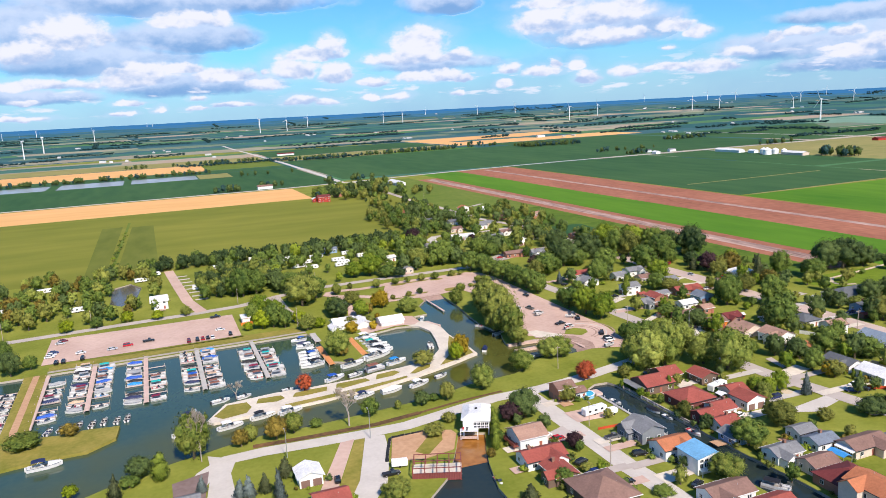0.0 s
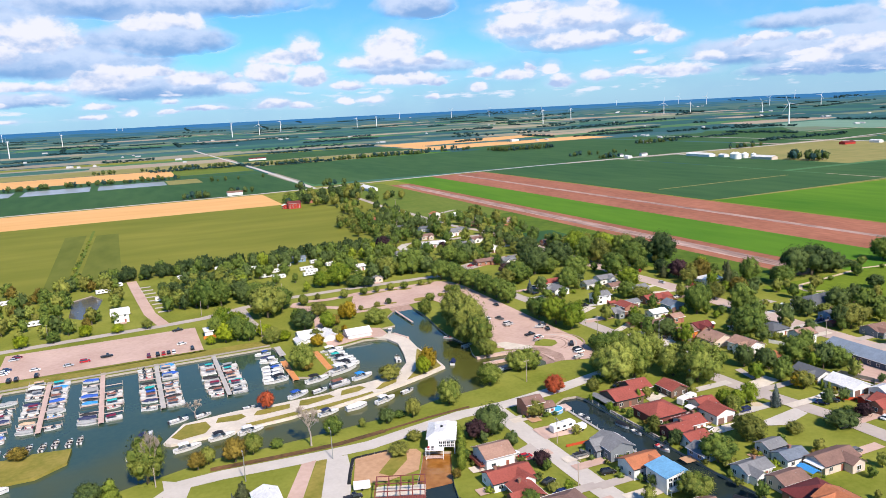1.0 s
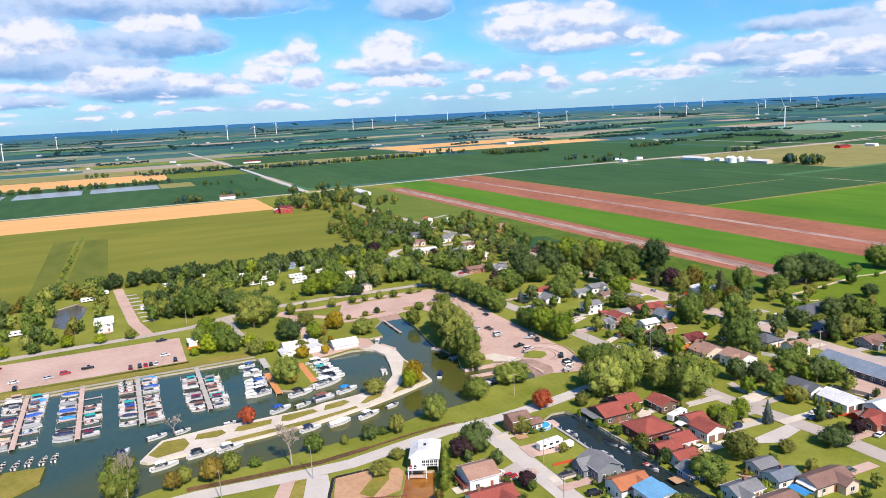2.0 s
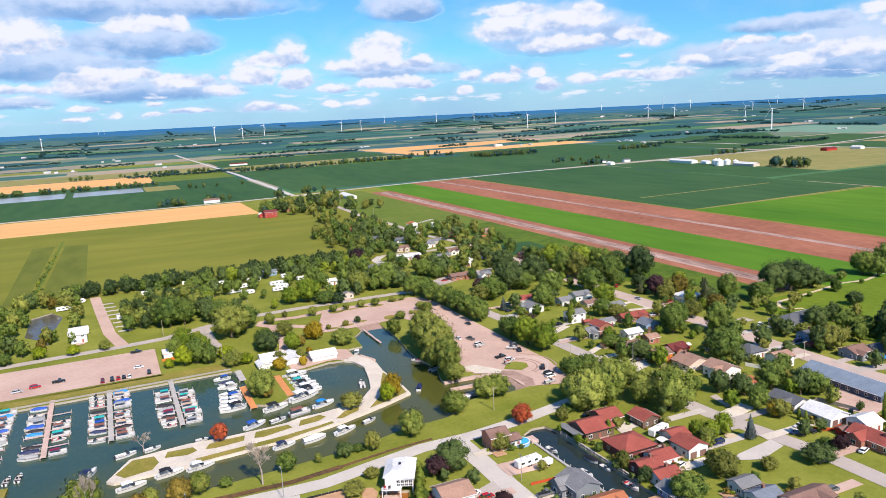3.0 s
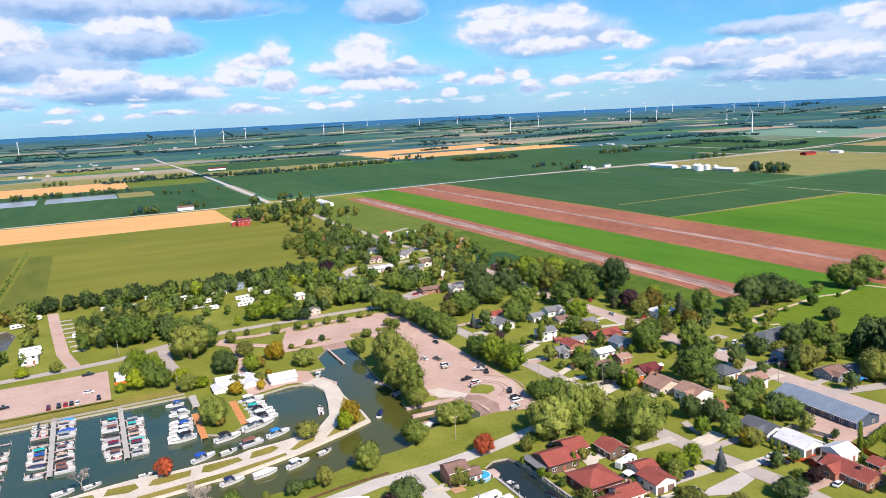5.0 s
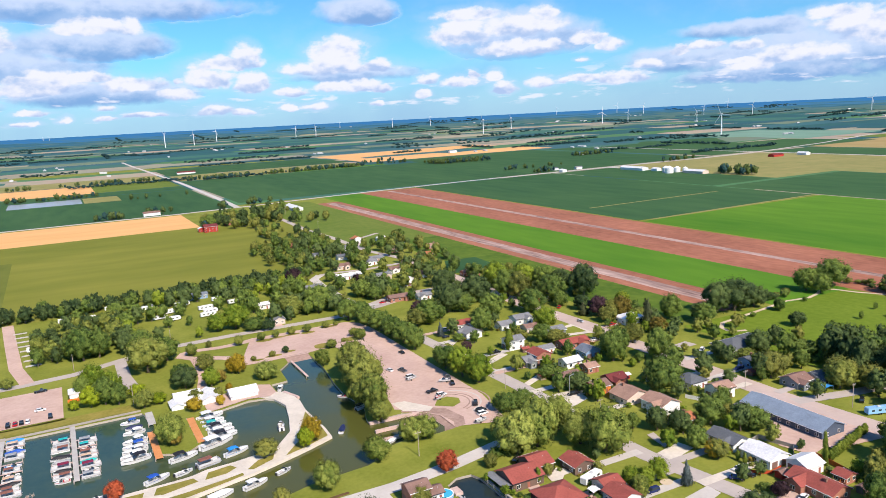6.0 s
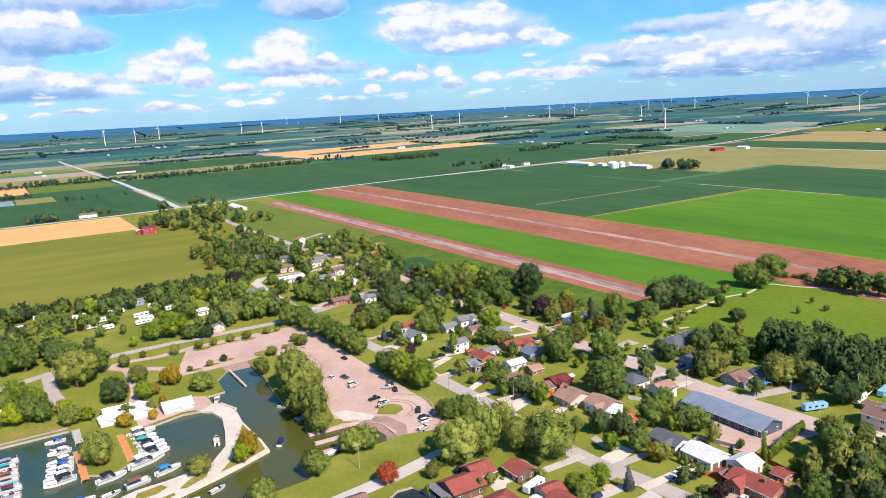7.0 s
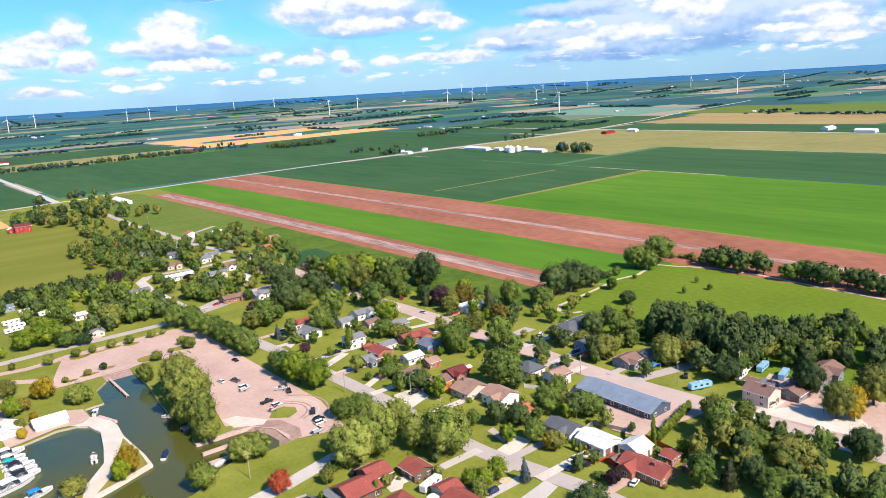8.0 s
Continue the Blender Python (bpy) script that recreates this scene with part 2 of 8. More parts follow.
EARTH = material("bare_earth", (0.42, 0.24, 0.13), other=(0.58, 0.36, 0.22), rough=0.95, fine=0.7, coarse=0.1)
RUNWAY = material("red_brown_soil", (0.23, 0.082, 0.046), other=(0.43, 0.170, 0.100), rough=0.95, fine=0.25, coarse=0.03, stretch=(1, 0.35, 1))
STRIP = material("worn_pavement", (0.115, 0.060, 0.052), other=(0.60, 0.43, 0.36), rough=0.9, fine=0.30, coarse=0.045, stretch=(1, 0.16, 1))
OLIVE = material("ripening_crop", (0.135, 0.160, 0.020), other=(0.250, 0.245, 0.042), rough=0.9, fine=0.03, coarse=0.006, stretch=(0.3, 1, 1), gloss=0.1)
DULL = material("dull_crop", (0.105, 0.130, 0.020), other=(0.165, 0.185, 0.034), rough=0.9, fine=0.08, coarse=0.02, stretch=(1, 0.3, 1), gloss=0.1)
RAMP = material("dusty_ramp", (0.25, 0.155, 0.12), other=(0.47, 0.33, 0.27), rough=0.95, fine=0.6, coarse=0.12)
DULL_YARD = material("brown_yard", (0.17, 0.115, 0.105), other=(0.25, 0.185, 0.17), rough=0.95, fine=0.6, coarse=0.1)
DITCH = material("damp_earth", (0.060, 0.045, 0.028), other=(0.24, 0.125, 0.060), rough=0.9, fine=0.5, coarse=0.08, gloss=0.1)
WHEAT = material("wheat_stubble", (0.66, 0.35, 0.12), other=(0.78, 0.45, 0.18), rough=0.95, fine=0.05, coarse=0.01, stretch=(0.2, 1, 1))
WHEAT_PALE = material("golden_tan_crop", (0.30, 0.215, 0.075), other=(0.40, 0.30, 0.12), rough=0.95, fine=0.05, coarse=0.01, stretch=(1, 0.2, 1))
TEAL_CROP = material("blue_green_crop", (0.14, 0.26, 0.19), other=(0.20, 0.33, 0.25), rough=0.95, fine=0.05, coarse=0.01, stretch=(1, 0.2, 1), gloss=0.1)
CROP = material("dark_crop", (0.028, 0.086, 0.033), other=(0.062, 0.132, 0.046), rough=0.9, fine=0.05, coarse=0.006, stretch=(1, 0.2, 1), gloss=0.1)
LUSH = material("bright_crop", (0.042, 0.145, 0.010), other=(0.125, 0.255, 0.020), rough=0.9, fine=0.08, coarse=0.012, stretch=(1, 0.2, 1), gloss=0.1, grain=0.5)
VERGE = material("rough_verge", (0.045, 0.105, 0.012), other=(0.135, 0.195, 0.024), rough=0.9, fine=0.15, coarse=0.03, gloss=0.1)
MEADOW = material("meadow", (0.10, 0.16, 0.022), other=(0.17, 0.21, 0.04), rough=0.9, fine=0.15, coarse=0.02, gloss=0.1)
TAN_FIELD = material("tan_field", (0.20, 0.205, 0.055), other=(0.32, 0.275, 0.095), rough=0.95, fine=0.05, coarse=0.01)
MUD = material("pond_water", (0.30, 0.33, 0.34), other=(0.38, 0.42, 0.44), rough=0.25, fine=0.1, coarse=0.02)
WOOD_DOCK = material("dock_boards", (0.48, 0.34, 0.29), other=(0.64, 0.48, 0.42), rough=0.85, fine=2.0, coarse=0.2)
WOOD_GREY = material("grey_dock_boards", (0.36, 0.34, 0.32), other=(0.52, 0.50, 0.47), rough=0.85, fine=2.0, coarse=0.2)
WOOD_ORANGE = material("orange_dock_boards", (0.55, 0.21, 0.07), other=(0.66, 0.30, 0.12), rough=0.8, fine=2.0, coarse=0.3)
TRUNK = material("bark", (0.10, 0.075, 0.055), other=(0.17, 0.135, 0.10), rough=0.95, fine=4.0, coarse=0.5)
PALE_BARK = material("pale_bark", (0.34, 0.28, 0.23), other=(0.45, 0.39, 0.33), rough=0.95, fine=4.0, coarse=0.5)
WHITE = material("white_paint", (0.80, 0.80, 0.79), vary=0.05, rough=0.5, fine=1.5, coarse=0.3)
GEL = material("white_gelcoat", (0.66, 0.66, 0.65), vary=0.10, rough=0.2, fine=2, coarse=0.4, gloss=0.5)
DARK = material("dark_trim", (0.03, 0.03, 0.035), vary=0.3, rough=0.5)
RUBBER = material("rubber", (0.02, 0.02, 0.02), vary=0.3, rough=0.9)
STEEL = material("galvanised_steel", (0.45, 0.46, 0.47), vary=0.15, rough=0.45, metal=0.6)
TURBINE = material("turbine_white", (0.82, 0.83, 0.84), vary=0.04, rough=0.4)

water_mat = material("harbour_water", (0.032, 0.070, 0.054), other=(0.052, 0.088, 0.056), rough=0.08, fine=0.6, coarse=0.05, bump=0.02, gloss=0.34)
glass_mat = material("window_glass", (0.03, 0.04, 0.05), vary=0.3, rough=0.05, fine=0.5, coarse=0.2, gloss=0.8)


def silt(m, murky):
    """Clear dark water turns murky towards the shallow channel and the boat launch."""
    nt = m.node_tree
    bsdf = nt.nodes["Principled BSDF"]
    was = bsdf.inputs["Base Color"].links[0].from_socket
    geo = nt.nodes.new("ShaderNodeNewGeometry")
    along = nt.nodes.new("ShaderNodeVectorMath")
    along.operation = "DOT_PRODUCT"
    along.inputs[1].default_value = (0.6, -1.0, 0.0)
    nt.links.new(geo.outputs["Position"], along.inputs[0])
    wander = nt.nodes.new("ShaderNodeTexNoise")
    wander.inputs["Scale"].default_value, wander.inputs["Detail"].default_value = 0.035, 3
    nt.links.new(geo.outputs["Position"], wander.inputs["Vector"])
    add = nt.nodes.new("ShaderNodeMath")
    add.operation = "MULTIPLY_ADD"
    add.inputs[1].default_value = 90.0
    nt.links.new(wander.outputs["Fac"], add.inputs[0]), nt.links.new(along.outputs["Value"], add.inputs[2])
    fade = nt.nodes.new("ShaderNodeMapRange")
    fade.inputs["From Min"].default_value, fade.inputs["From Max"].default_value = -247, -192
    nt.links.new(add.outputs[0], fade.inputs["Value"])
    mix = nt.nodes.new("ShaderNodeMix")
    mix.data_type = "RGBA"
    mix.inputs["B"].default_value = (*murky, 1)
    nt.links.new(fade.outputs[0], mix.inputs["Factor"]), nt.links.new(was, mix.inputs["A"])
    nt.links.new(mix.outputs["Result"], bsdf.inputs["Base Color"])


canal_mat = material("canal_water", (0.018, 0.032, 0.036), other=(0.028, 0.040, 0.036), rough=0.08, fine=0.6, coarse=0.05, bump=0.02, gloss=0.22)
silt(water_mat, (0.082, 0.088, 0.020))
pond_mat = material("brown_pond_water", (0.080, 0.078, 0.066), other=(0.13, 0.12, 0.095), rough=0.2, fine=0.4, coarse=0.08, bump=0.02, gloss=0.25)
rusty_water = material("rusty_water", (0.20, 0.070, 0.010), other=(0.42, 0.19, 0.045), rough=0.12, fine=0.35, coarse=0.1, bump=0.01, gloss=0.4)
pool_mat = material("pool_water", (0.06, 0.42, 0.62), vary=0.1, rough=0.05)
tarp_mat = material("blue_tarp", (0.05, 0.28, 0.62), vary=0.15, rough=0.5)


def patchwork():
    """Far farmland: square fields of many crops, with blue haze painted into their colours."""
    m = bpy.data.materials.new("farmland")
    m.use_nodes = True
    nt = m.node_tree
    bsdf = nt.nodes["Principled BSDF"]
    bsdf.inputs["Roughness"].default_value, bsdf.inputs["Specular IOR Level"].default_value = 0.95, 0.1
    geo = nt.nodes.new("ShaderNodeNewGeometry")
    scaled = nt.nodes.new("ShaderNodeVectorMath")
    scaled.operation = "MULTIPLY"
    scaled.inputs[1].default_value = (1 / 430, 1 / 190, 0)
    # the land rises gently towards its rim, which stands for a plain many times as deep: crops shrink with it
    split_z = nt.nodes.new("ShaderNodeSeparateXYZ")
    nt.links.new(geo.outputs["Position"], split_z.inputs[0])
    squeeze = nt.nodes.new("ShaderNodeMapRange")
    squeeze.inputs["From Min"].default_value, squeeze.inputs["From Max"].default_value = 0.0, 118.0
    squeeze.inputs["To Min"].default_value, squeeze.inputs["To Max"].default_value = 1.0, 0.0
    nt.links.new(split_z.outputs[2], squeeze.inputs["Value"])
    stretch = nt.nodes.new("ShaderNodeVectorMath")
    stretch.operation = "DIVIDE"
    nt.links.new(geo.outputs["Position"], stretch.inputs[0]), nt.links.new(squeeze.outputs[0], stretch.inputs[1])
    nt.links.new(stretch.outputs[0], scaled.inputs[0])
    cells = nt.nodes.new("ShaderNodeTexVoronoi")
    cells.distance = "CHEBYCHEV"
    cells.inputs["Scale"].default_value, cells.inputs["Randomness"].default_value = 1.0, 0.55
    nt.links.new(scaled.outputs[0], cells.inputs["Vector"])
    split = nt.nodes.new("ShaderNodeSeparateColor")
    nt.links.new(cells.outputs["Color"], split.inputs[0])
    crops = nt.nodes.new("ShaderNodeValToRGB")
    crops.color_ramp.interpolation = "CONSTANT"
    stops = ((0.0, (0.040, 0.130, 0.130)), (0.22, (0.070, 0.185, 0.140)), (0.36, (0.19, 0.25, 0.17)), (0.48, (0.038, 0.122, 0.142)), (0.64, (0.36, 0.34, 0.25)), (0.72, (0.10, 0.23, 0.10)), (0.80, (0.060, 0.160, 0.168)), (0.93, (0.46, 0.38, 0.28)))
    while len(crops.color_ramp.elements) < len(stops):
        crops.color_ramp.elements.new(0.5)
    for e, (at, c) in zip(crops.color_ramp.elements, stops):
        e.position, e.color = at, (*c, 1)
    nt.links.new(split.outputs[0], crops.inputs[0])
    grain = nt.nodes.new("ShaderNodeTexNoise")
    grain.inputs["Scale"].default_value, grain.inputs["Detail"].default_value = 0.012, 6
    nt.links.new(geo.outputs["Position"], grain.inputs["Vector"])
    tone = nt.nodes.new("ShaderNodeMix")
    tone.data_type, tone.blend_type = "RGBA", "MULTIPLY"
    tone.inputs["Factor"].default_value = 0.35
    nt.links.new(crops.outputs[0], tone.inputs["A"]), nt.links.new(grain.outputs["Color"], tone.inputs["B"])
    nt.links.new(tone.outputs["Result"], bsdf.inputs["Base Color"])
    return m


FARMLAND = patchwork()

# ---- small builders ----
def mesh_of(bm, name, *mats):
    me = bpy.data.meshes.new(name)
    bm.to_mesh(me)
    bm.free()
    for m in mats:
        me.materials.append(m)
    return me


def part(name, bm, mat, parent=None, label="", smooth=False):
    """Links a bmesh (or a ready mesh) as one mesh object under a thing or a part."""
    me = mesh_of(bm, name, mat) if isinstance(bm, bmesh.types.BMesh) else bm
    if smooth:
        for p in me.polygons:
            p.use_smooth = True
    ob = new(name, me)
    ob.parent = parent
    return tagged(ob, label) if label else ob


def thing(name, m, label, category, group="", kind=""):
    ob = new(name)
    ob.empty_display_size = 0.5
    ob.matrix_basis = m
    return tagged(ob, label, category, group, kind)


def prism(bm, pts, z0, z1, cap=True):
    """An upright prism over the outline pts."""
    lo = [bm.verts.new((x, y, z0)) for x, y in pts]
    hi = [bm.verts.new((x, y, z1)) for x, y in pts]
    n = len(pts)
    for i in range(n):
        bm.faces.new((lo[i], lo[(i + 1) % n], hi[(i + 1) % n], hi[i]))
    if cap:
        bm.faces.new(hi)
        bm.faces.new(lo[::-1])


def box(bm, x0, y0, z0, x1, y1, z1):
    prism(bm, ((x0, y0), (x1, y0), (x1, y1), (x0, y1)), z0, z1)


def tube(bm, a, b, ra, rb=None, n=8):
    """A tapered tube from a to b, closed at both ends."""
    a, b, rb = Vector(a), Vector(b), ra if rb is None else rb
    way = (b - a).normalized()
    side = way.orthogonal().normalized()
    up = way.cross(side)
    rings = []
    for c, r in ((a, ra), (b, rb)):
        rings.append([bm.verts.new(c + side * r * math.cos(6.28319 * i / n) + up * r * math.sin(6.28319 * i / n)) for i in range(n)])
    for i in range(n):
        bm.faces.new((rings[0][i], rings[0][(i + 1) % n], rings[1][(i + 1) % n], rings[1][i]))
    bm.faces.new(rings[0][::-1])
    bm.faces.new(rings[1])


def loft(bm, sections, close=True):
    """Skin over a row of sections with equally many points."""
    rings = [[bm.verts.new(p) for p in s] for s in sections]
    n = len(rings[0])
    for r, s in zip(rings, rings[1:]):
        for i in range(n if close else n - 1):
            bm.faces.new((r[i], r[(i + 1) % n], s[(i + 1) % n], s[i]))
    if close:
        bm.faces.new(rings[0][::-1])
        bm.faces.new(rings[-1])


def ground_height(x, y):
    r = math.hypot(x - 30, y - 20)
    return 0.0 if r < 2400 else 1.27e-5 * (r - 2400) ** 2


def sheet(name, outline, z, mat, label, category="field", step=0.0):
    """A flat piece of the setting over an outline; large ones follow the land."""
    bm = bmesh.new()
    if step:
        (x0, y0), (x1, y1) = outline
        nx, ny = max(1, round((x1 - x0) / step)), max(1, round((y1 - y0) / step))
        grid = [[bm.verts.new((x0 + (x1 - x0) * i / nx, y0 + (y1 - y0) * j / ny, 0)) for i in range(nx + 1)] for j in range(ny + 1)]
        for j in range(ny):
            for i in range(nx):
                bm.faces.new((grid[j][i], grid[j][i + 1], grid[j + 1][i + 1], grid[j + 1][i]))
        for v in bm.verts:
            v.co.z = z + ground_height(v.co.x, v.co.y)
    else:
        bmesh.ops.triangulate(bm, faces=[bm.faces.new([bm.verts.new((x, y, z)) for x, y in outline])])
        if sum(f.normal.z for f in bm.faces) < 0 or sum(f.calc_area() * (1 if f.normal.z > 0 else -1) for f in bm.faces) < 0:
            bmesh.ops.reverse_faces(bm, faces=bm.faces)
    return tagged(part(name, bm, mat), label, category, kind="structure")


def rect(x0, y0, x1, y1):
    return ((x0, y0), (x1, y0), (x1, y1), (x0, y1))


def ribbon(name, pts, width, z, mat, label, category="road"):
    """A road along a line of points."""
    bm = bmesh.new()
    fine = []
    for (x0, y0), (x1, y1) in zip(pts, pts[1:]):
        n = max(1, int(math.hypot(x1 - x0, y1 - y0) / 80))
        fine += [(x0 + (x1 - x0) * i / n, y0 + (y1 - y0) * i / n) for i in range(n)]
    fine.append(pts[-1])
    rows = []
    for i, (x, y) in enumerate(fine):
        ax, ay = fine[max(0, i - 1)]
        bx, by = fine[min(len(fine) - 1, i + 1)]
        d = math.hypot(bx - ax, by - ay)
        nx, ny = -(by - ay) / d * width / 2, (bx - ax) / d * width / 2
        zz = z + ground_height(x, y)
        rows.append((bm.verts.new((x + nx, y + ny, zz)), bm.verts.new((x - nx, y - ny, zz))))
    for (a, b), (c, d) in zip(rows, rows[1:]):
        bm.faces.new((a, b, d, c))
    return tagged(part(name, bm, mat), label, category, kind="structure")


def slab(name, outline, z0, z1, mat, label, category):
    bm = bmesh.new()
    prism(bm, outline, z0, z1)
    bmesh.ops.triangulate(bm, faces=[f for f in bm.faces if len(f.verts) > 4])
    bmesh.ops.recalc_face_normals(bm, faces=bm.faces)
    return tagged(part(name, bm, mat), label, category, kind="structure")

# ---- land and water ----
HARBOUR = [(-260, 364), (72, 366), (75, 355), (74, 318), (82, 313), (92, 322), (95, 346), (102, 349), (115, 353), (125, 351), (129, 355), (129, 367),
           (137, 368), (138.4, 385.4), (145, 394), (145.4, 402), (158, 402), (157.4, 375), (156.6, 367), (154.6, 352), (153.6, 336), (156, 318), (152, 306), (151, 301), (166, 301), (173, 297), (178, 291), (179.4, 281),
           (177, 276), (169, 275.5), (158, 277.8), (149, 275.2), (143, 269), (137, 265.5), (128.5, 264.8), (116, 263.6), (107, 260.8), (101, 259.2), (90, 257.4), (75, 256), (59, 254.8), (50, 254.2), (41.7, 254.6), (34.3, 254.7), (27.4, 253.2), (21.5, 251.8), (16, 250), (8, 248), (2, 246), (-7, 243), (-20, 236), (-60, 214), (-260, 170)]
CANAL = [(153.4, 237.4), (158.5, 240.4), (163.8, 239.8), (165.2, 236), (165.2, 212), (165.8, 195), (166.2, 183), (166.4, 170), (168, 150), (168, 60), (156, 60), (156, 145), (154.6, 165), (154.4, 190), (154, 215)]
SLIP = [(95, 225), (103, 221), (98.5, 210.4), (95, 201), (91, 186), (89, 120), (60, 120), (66, 184), (74, 192), (81, 199), (89.4, 214)]
POND = [(-23, 535), (-12, 545), (-5, 528), (-8, 497), (-16, 480), (-23, 489)]


def land():
    bm = bmesh.new()
    outer = [bm.verts.new((30 + 2400 * math.cos(a), 20 + 2400 * math.sin(a), 0)) for a in (6.2831853 * i / 96 for i in range(96))]
    edges = [bm.edges.new((outer[i], outer[(i + 1) % 96])) for i in range(96)]
    holes = []
    for outline in (HARBOUR, CANAL, SLIP, POND):
        ring = [bm.verts.new((x, y, 0)) for x, y in outline]
        edges += [bm.edges.new((ring[i], ring[(i + 1) % len(ring)])) for i in range(len(ring))]
        holes.append(ring)
    bmesh.ops.triangle_fill(bm, use_beauty=True, edges=edges)
    for f in bm.faces:
        if f.normal.z < 0:
            f.normal_flip()
    # the plain goes on to the horizon
    last = outer
    for r in range(2600, 4900, 150):
        ring = [bm.verts.new((30 + r * math.cos(a), 20 + r * math.sin(a), ground_height(30 + r, 20))) for a in (6.2831853 * i / 96 for i in range(96))]
        for i in range(96):
            bm.faces.new((last[i], ring[i], ring[(i + 1) % 96], last[(i + 1) % 96]))
        last = ring
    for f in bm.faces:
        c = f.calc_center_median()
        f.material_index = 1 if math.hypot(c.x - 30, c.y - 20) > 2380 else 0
    # banks down into the water
    for ring in holes:
        low = [bm.verts.new((v.co.x, v.co.y, -2.5)) for v in ring]
        for i in range(len(ring)):
            bm.faces.new((ring[i], ring[(i + 1) % len(ring)], low[(i + 1) % len(ring)], low[i])).material_index = 2
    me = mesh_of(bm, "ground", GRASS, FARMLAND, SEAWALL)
    return tagged(new("ground", me), "flat green land reaching the horizon", "ground", kind="structure")


land()
sheet("water", rect(-260, 243, 180, 400), -0.9, water_mat, "dark teal harbour water turning murky towards the channel", "water")
sheet("water", rect(-260, 150, -3, 243), -0.9, water_mat, "dark murky channel water", "water")
sheet("water", rect(50, 55, 180, 242), -0.9, canal_mat, "dark still canal water", "water")
sheet("pond", rect(-26, 476, -2, 548), -0.6, pond_mat, "small brown pond among trees", "water")

# ---- farmland ----
for x0, y0, x1, y1, z, mat, label in (
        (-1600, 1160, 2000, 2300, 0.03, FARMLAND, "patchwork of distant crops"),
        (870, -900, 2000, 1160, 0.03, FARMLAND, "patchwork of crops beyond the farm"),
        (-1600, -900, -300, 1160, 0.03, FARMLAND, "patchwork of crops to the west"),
        (-700, 575, 236, 955, 0.06, OLIVE, "field of ripening yellow-green beans"),
        (236, 760, 300, 955, 0.06, OLIVE, "corner of the ripening bean field"),
        (-900, 955, 200, 1105, 0.06, WHEAT, "orange field of wheat stubble"),
        (-900, 1122, 279, 1405, 0.06, CROP, "dark green crop field"),
        (-900, 1405, 279, 1540, 0.06, CROP, "dark green crop field round the settling ponds"),
        (-900, 1545, 279, 1625, 0.06, CROP, "dark green crop field"),
        (-900, 1630, 120, 1850, 0.06, WHEAT, "orange stubble field"),
        (-900, 1860, 279, 2050, 0.06, TAN_FIELD, "pale yellow field"),
        (120, 1630, 279, 1850, 0.06, MEADOW, "green meadow"),
        (298, 1188, 880, 1745, 0.06, CROP, "wide dark green crop field"),
        (880, 1190, 1300, 1880, 0.06, CROP, "wide dark green crop field"),
        (300, 1760, 760, 1960, 0.06, TAN_FIELD, "pale stubble field"),
        (560, 1762, 800, 1800, 0.08, LUSH, "bright green margin by the hedgerow"),
        (300, 1970, 780, 2280, 0.06, CROP, "dark green crop field"),
        (800, 1890, 1400, 2380, 0.07, WHEAT, "orange stubble field by a wood"),
        (300, 690, 384, 1110, 0.06, MEADOW, "rough meadow beside the airstrip"),
        (330, 330, 384, 690, 0.07, VERGE, "green verge beside the airstrip"),) + (
        (417, 320, 490, 1150, 0.06, LUSH, "bright green crop strip"),
        (384, 330, 417, 1070, 0.06, RUNWAY, "strip of red-brown soil"),
        (484, -300, 582, 1152, 0.065, RUNWAY, "broad strip of red-brown soil"),
        (394, 345, 407, 1060, 0.10, STRIP, "worn grey pavement along the strip"),
        (526, -300, 534, 1140, 0.10, STRIP, "worn grey pavement along the broad strip"),
        (586, 622, 872, 1166, 0.06, CROP, "dark green crop field"),
        (586, -600, 872, 616, 0.06, LUSH, "bright green crop field"),
        (876, 300, 1140, 775, 0.06, CROP, "dark green crop field"),
        (1145, -300, 1432, 790, 0.06, TAN_FIELD, "olive-tan field beyond the crop"),
        (876, -600, 1140, 296, 0.06, MEADOW, "green field"),
        (1010, 790, 1432, 1165, 0.06, TAN_FIELD, "tan field beside the farm"),
        (876, 790, 1006, 1160, 0.06, CROP, "dark green crop field by the farm"),
        (1446, 300, 1622, 1180, 0.06, CROP, "dark green strip beyond the side road"),
        (1630, 640, 1990, 1240, 0.06, WHEAT_PALE, "golden tan field"),
        (1630, -200, 1990, 630, 0.06, MEADOW, "green field"),
        (1320, 1200, 1900, 1820, 0.07, CROP, "deep green crop field beyond the road"),
        (1910, 1420, 2300, 1900, 0.06, TEAL_CROP, "pale blue-green crop field"),
        (2000, 700, 2350, 1330, 0.06, MEADOW, "light green field"),
        (345, -200, 481, 322, 0.05, PARK, "mown park lawn")):
    sheet("field", ((x0, y0), (x1, y1)), z, mat, label, "field", step=300)
for x0, x1, y0, y1 in ((-143, -37, 1420, 1525), (-24, 89, 1425, 1520), (-300, -160, 1425, 1520)):
    sheet("settling_pond", rect(x0, y0, x1, y1), 0.12, MUD, "grey settling pond in the fields", "pond")
sheet("field", ((329, 571), (357, 569), (353, 514), (308, 525)), 0.12, CROP, "small dark green garden crop")
sheet("field", rect(92, 1420, 150, 1525), 0.11, TAN_FIELD, "weedy patch beside the ponds")
ribbon("field_track", [(600, 619), (872, 626)], 5, 0.12, TAN_FIELD, "pale grassy field boundary", "track")
ribbon("field_track", [(613, 736), (830, 739)], 4, 0.12, TAN_FIELD, "pale line through the crop", "track")
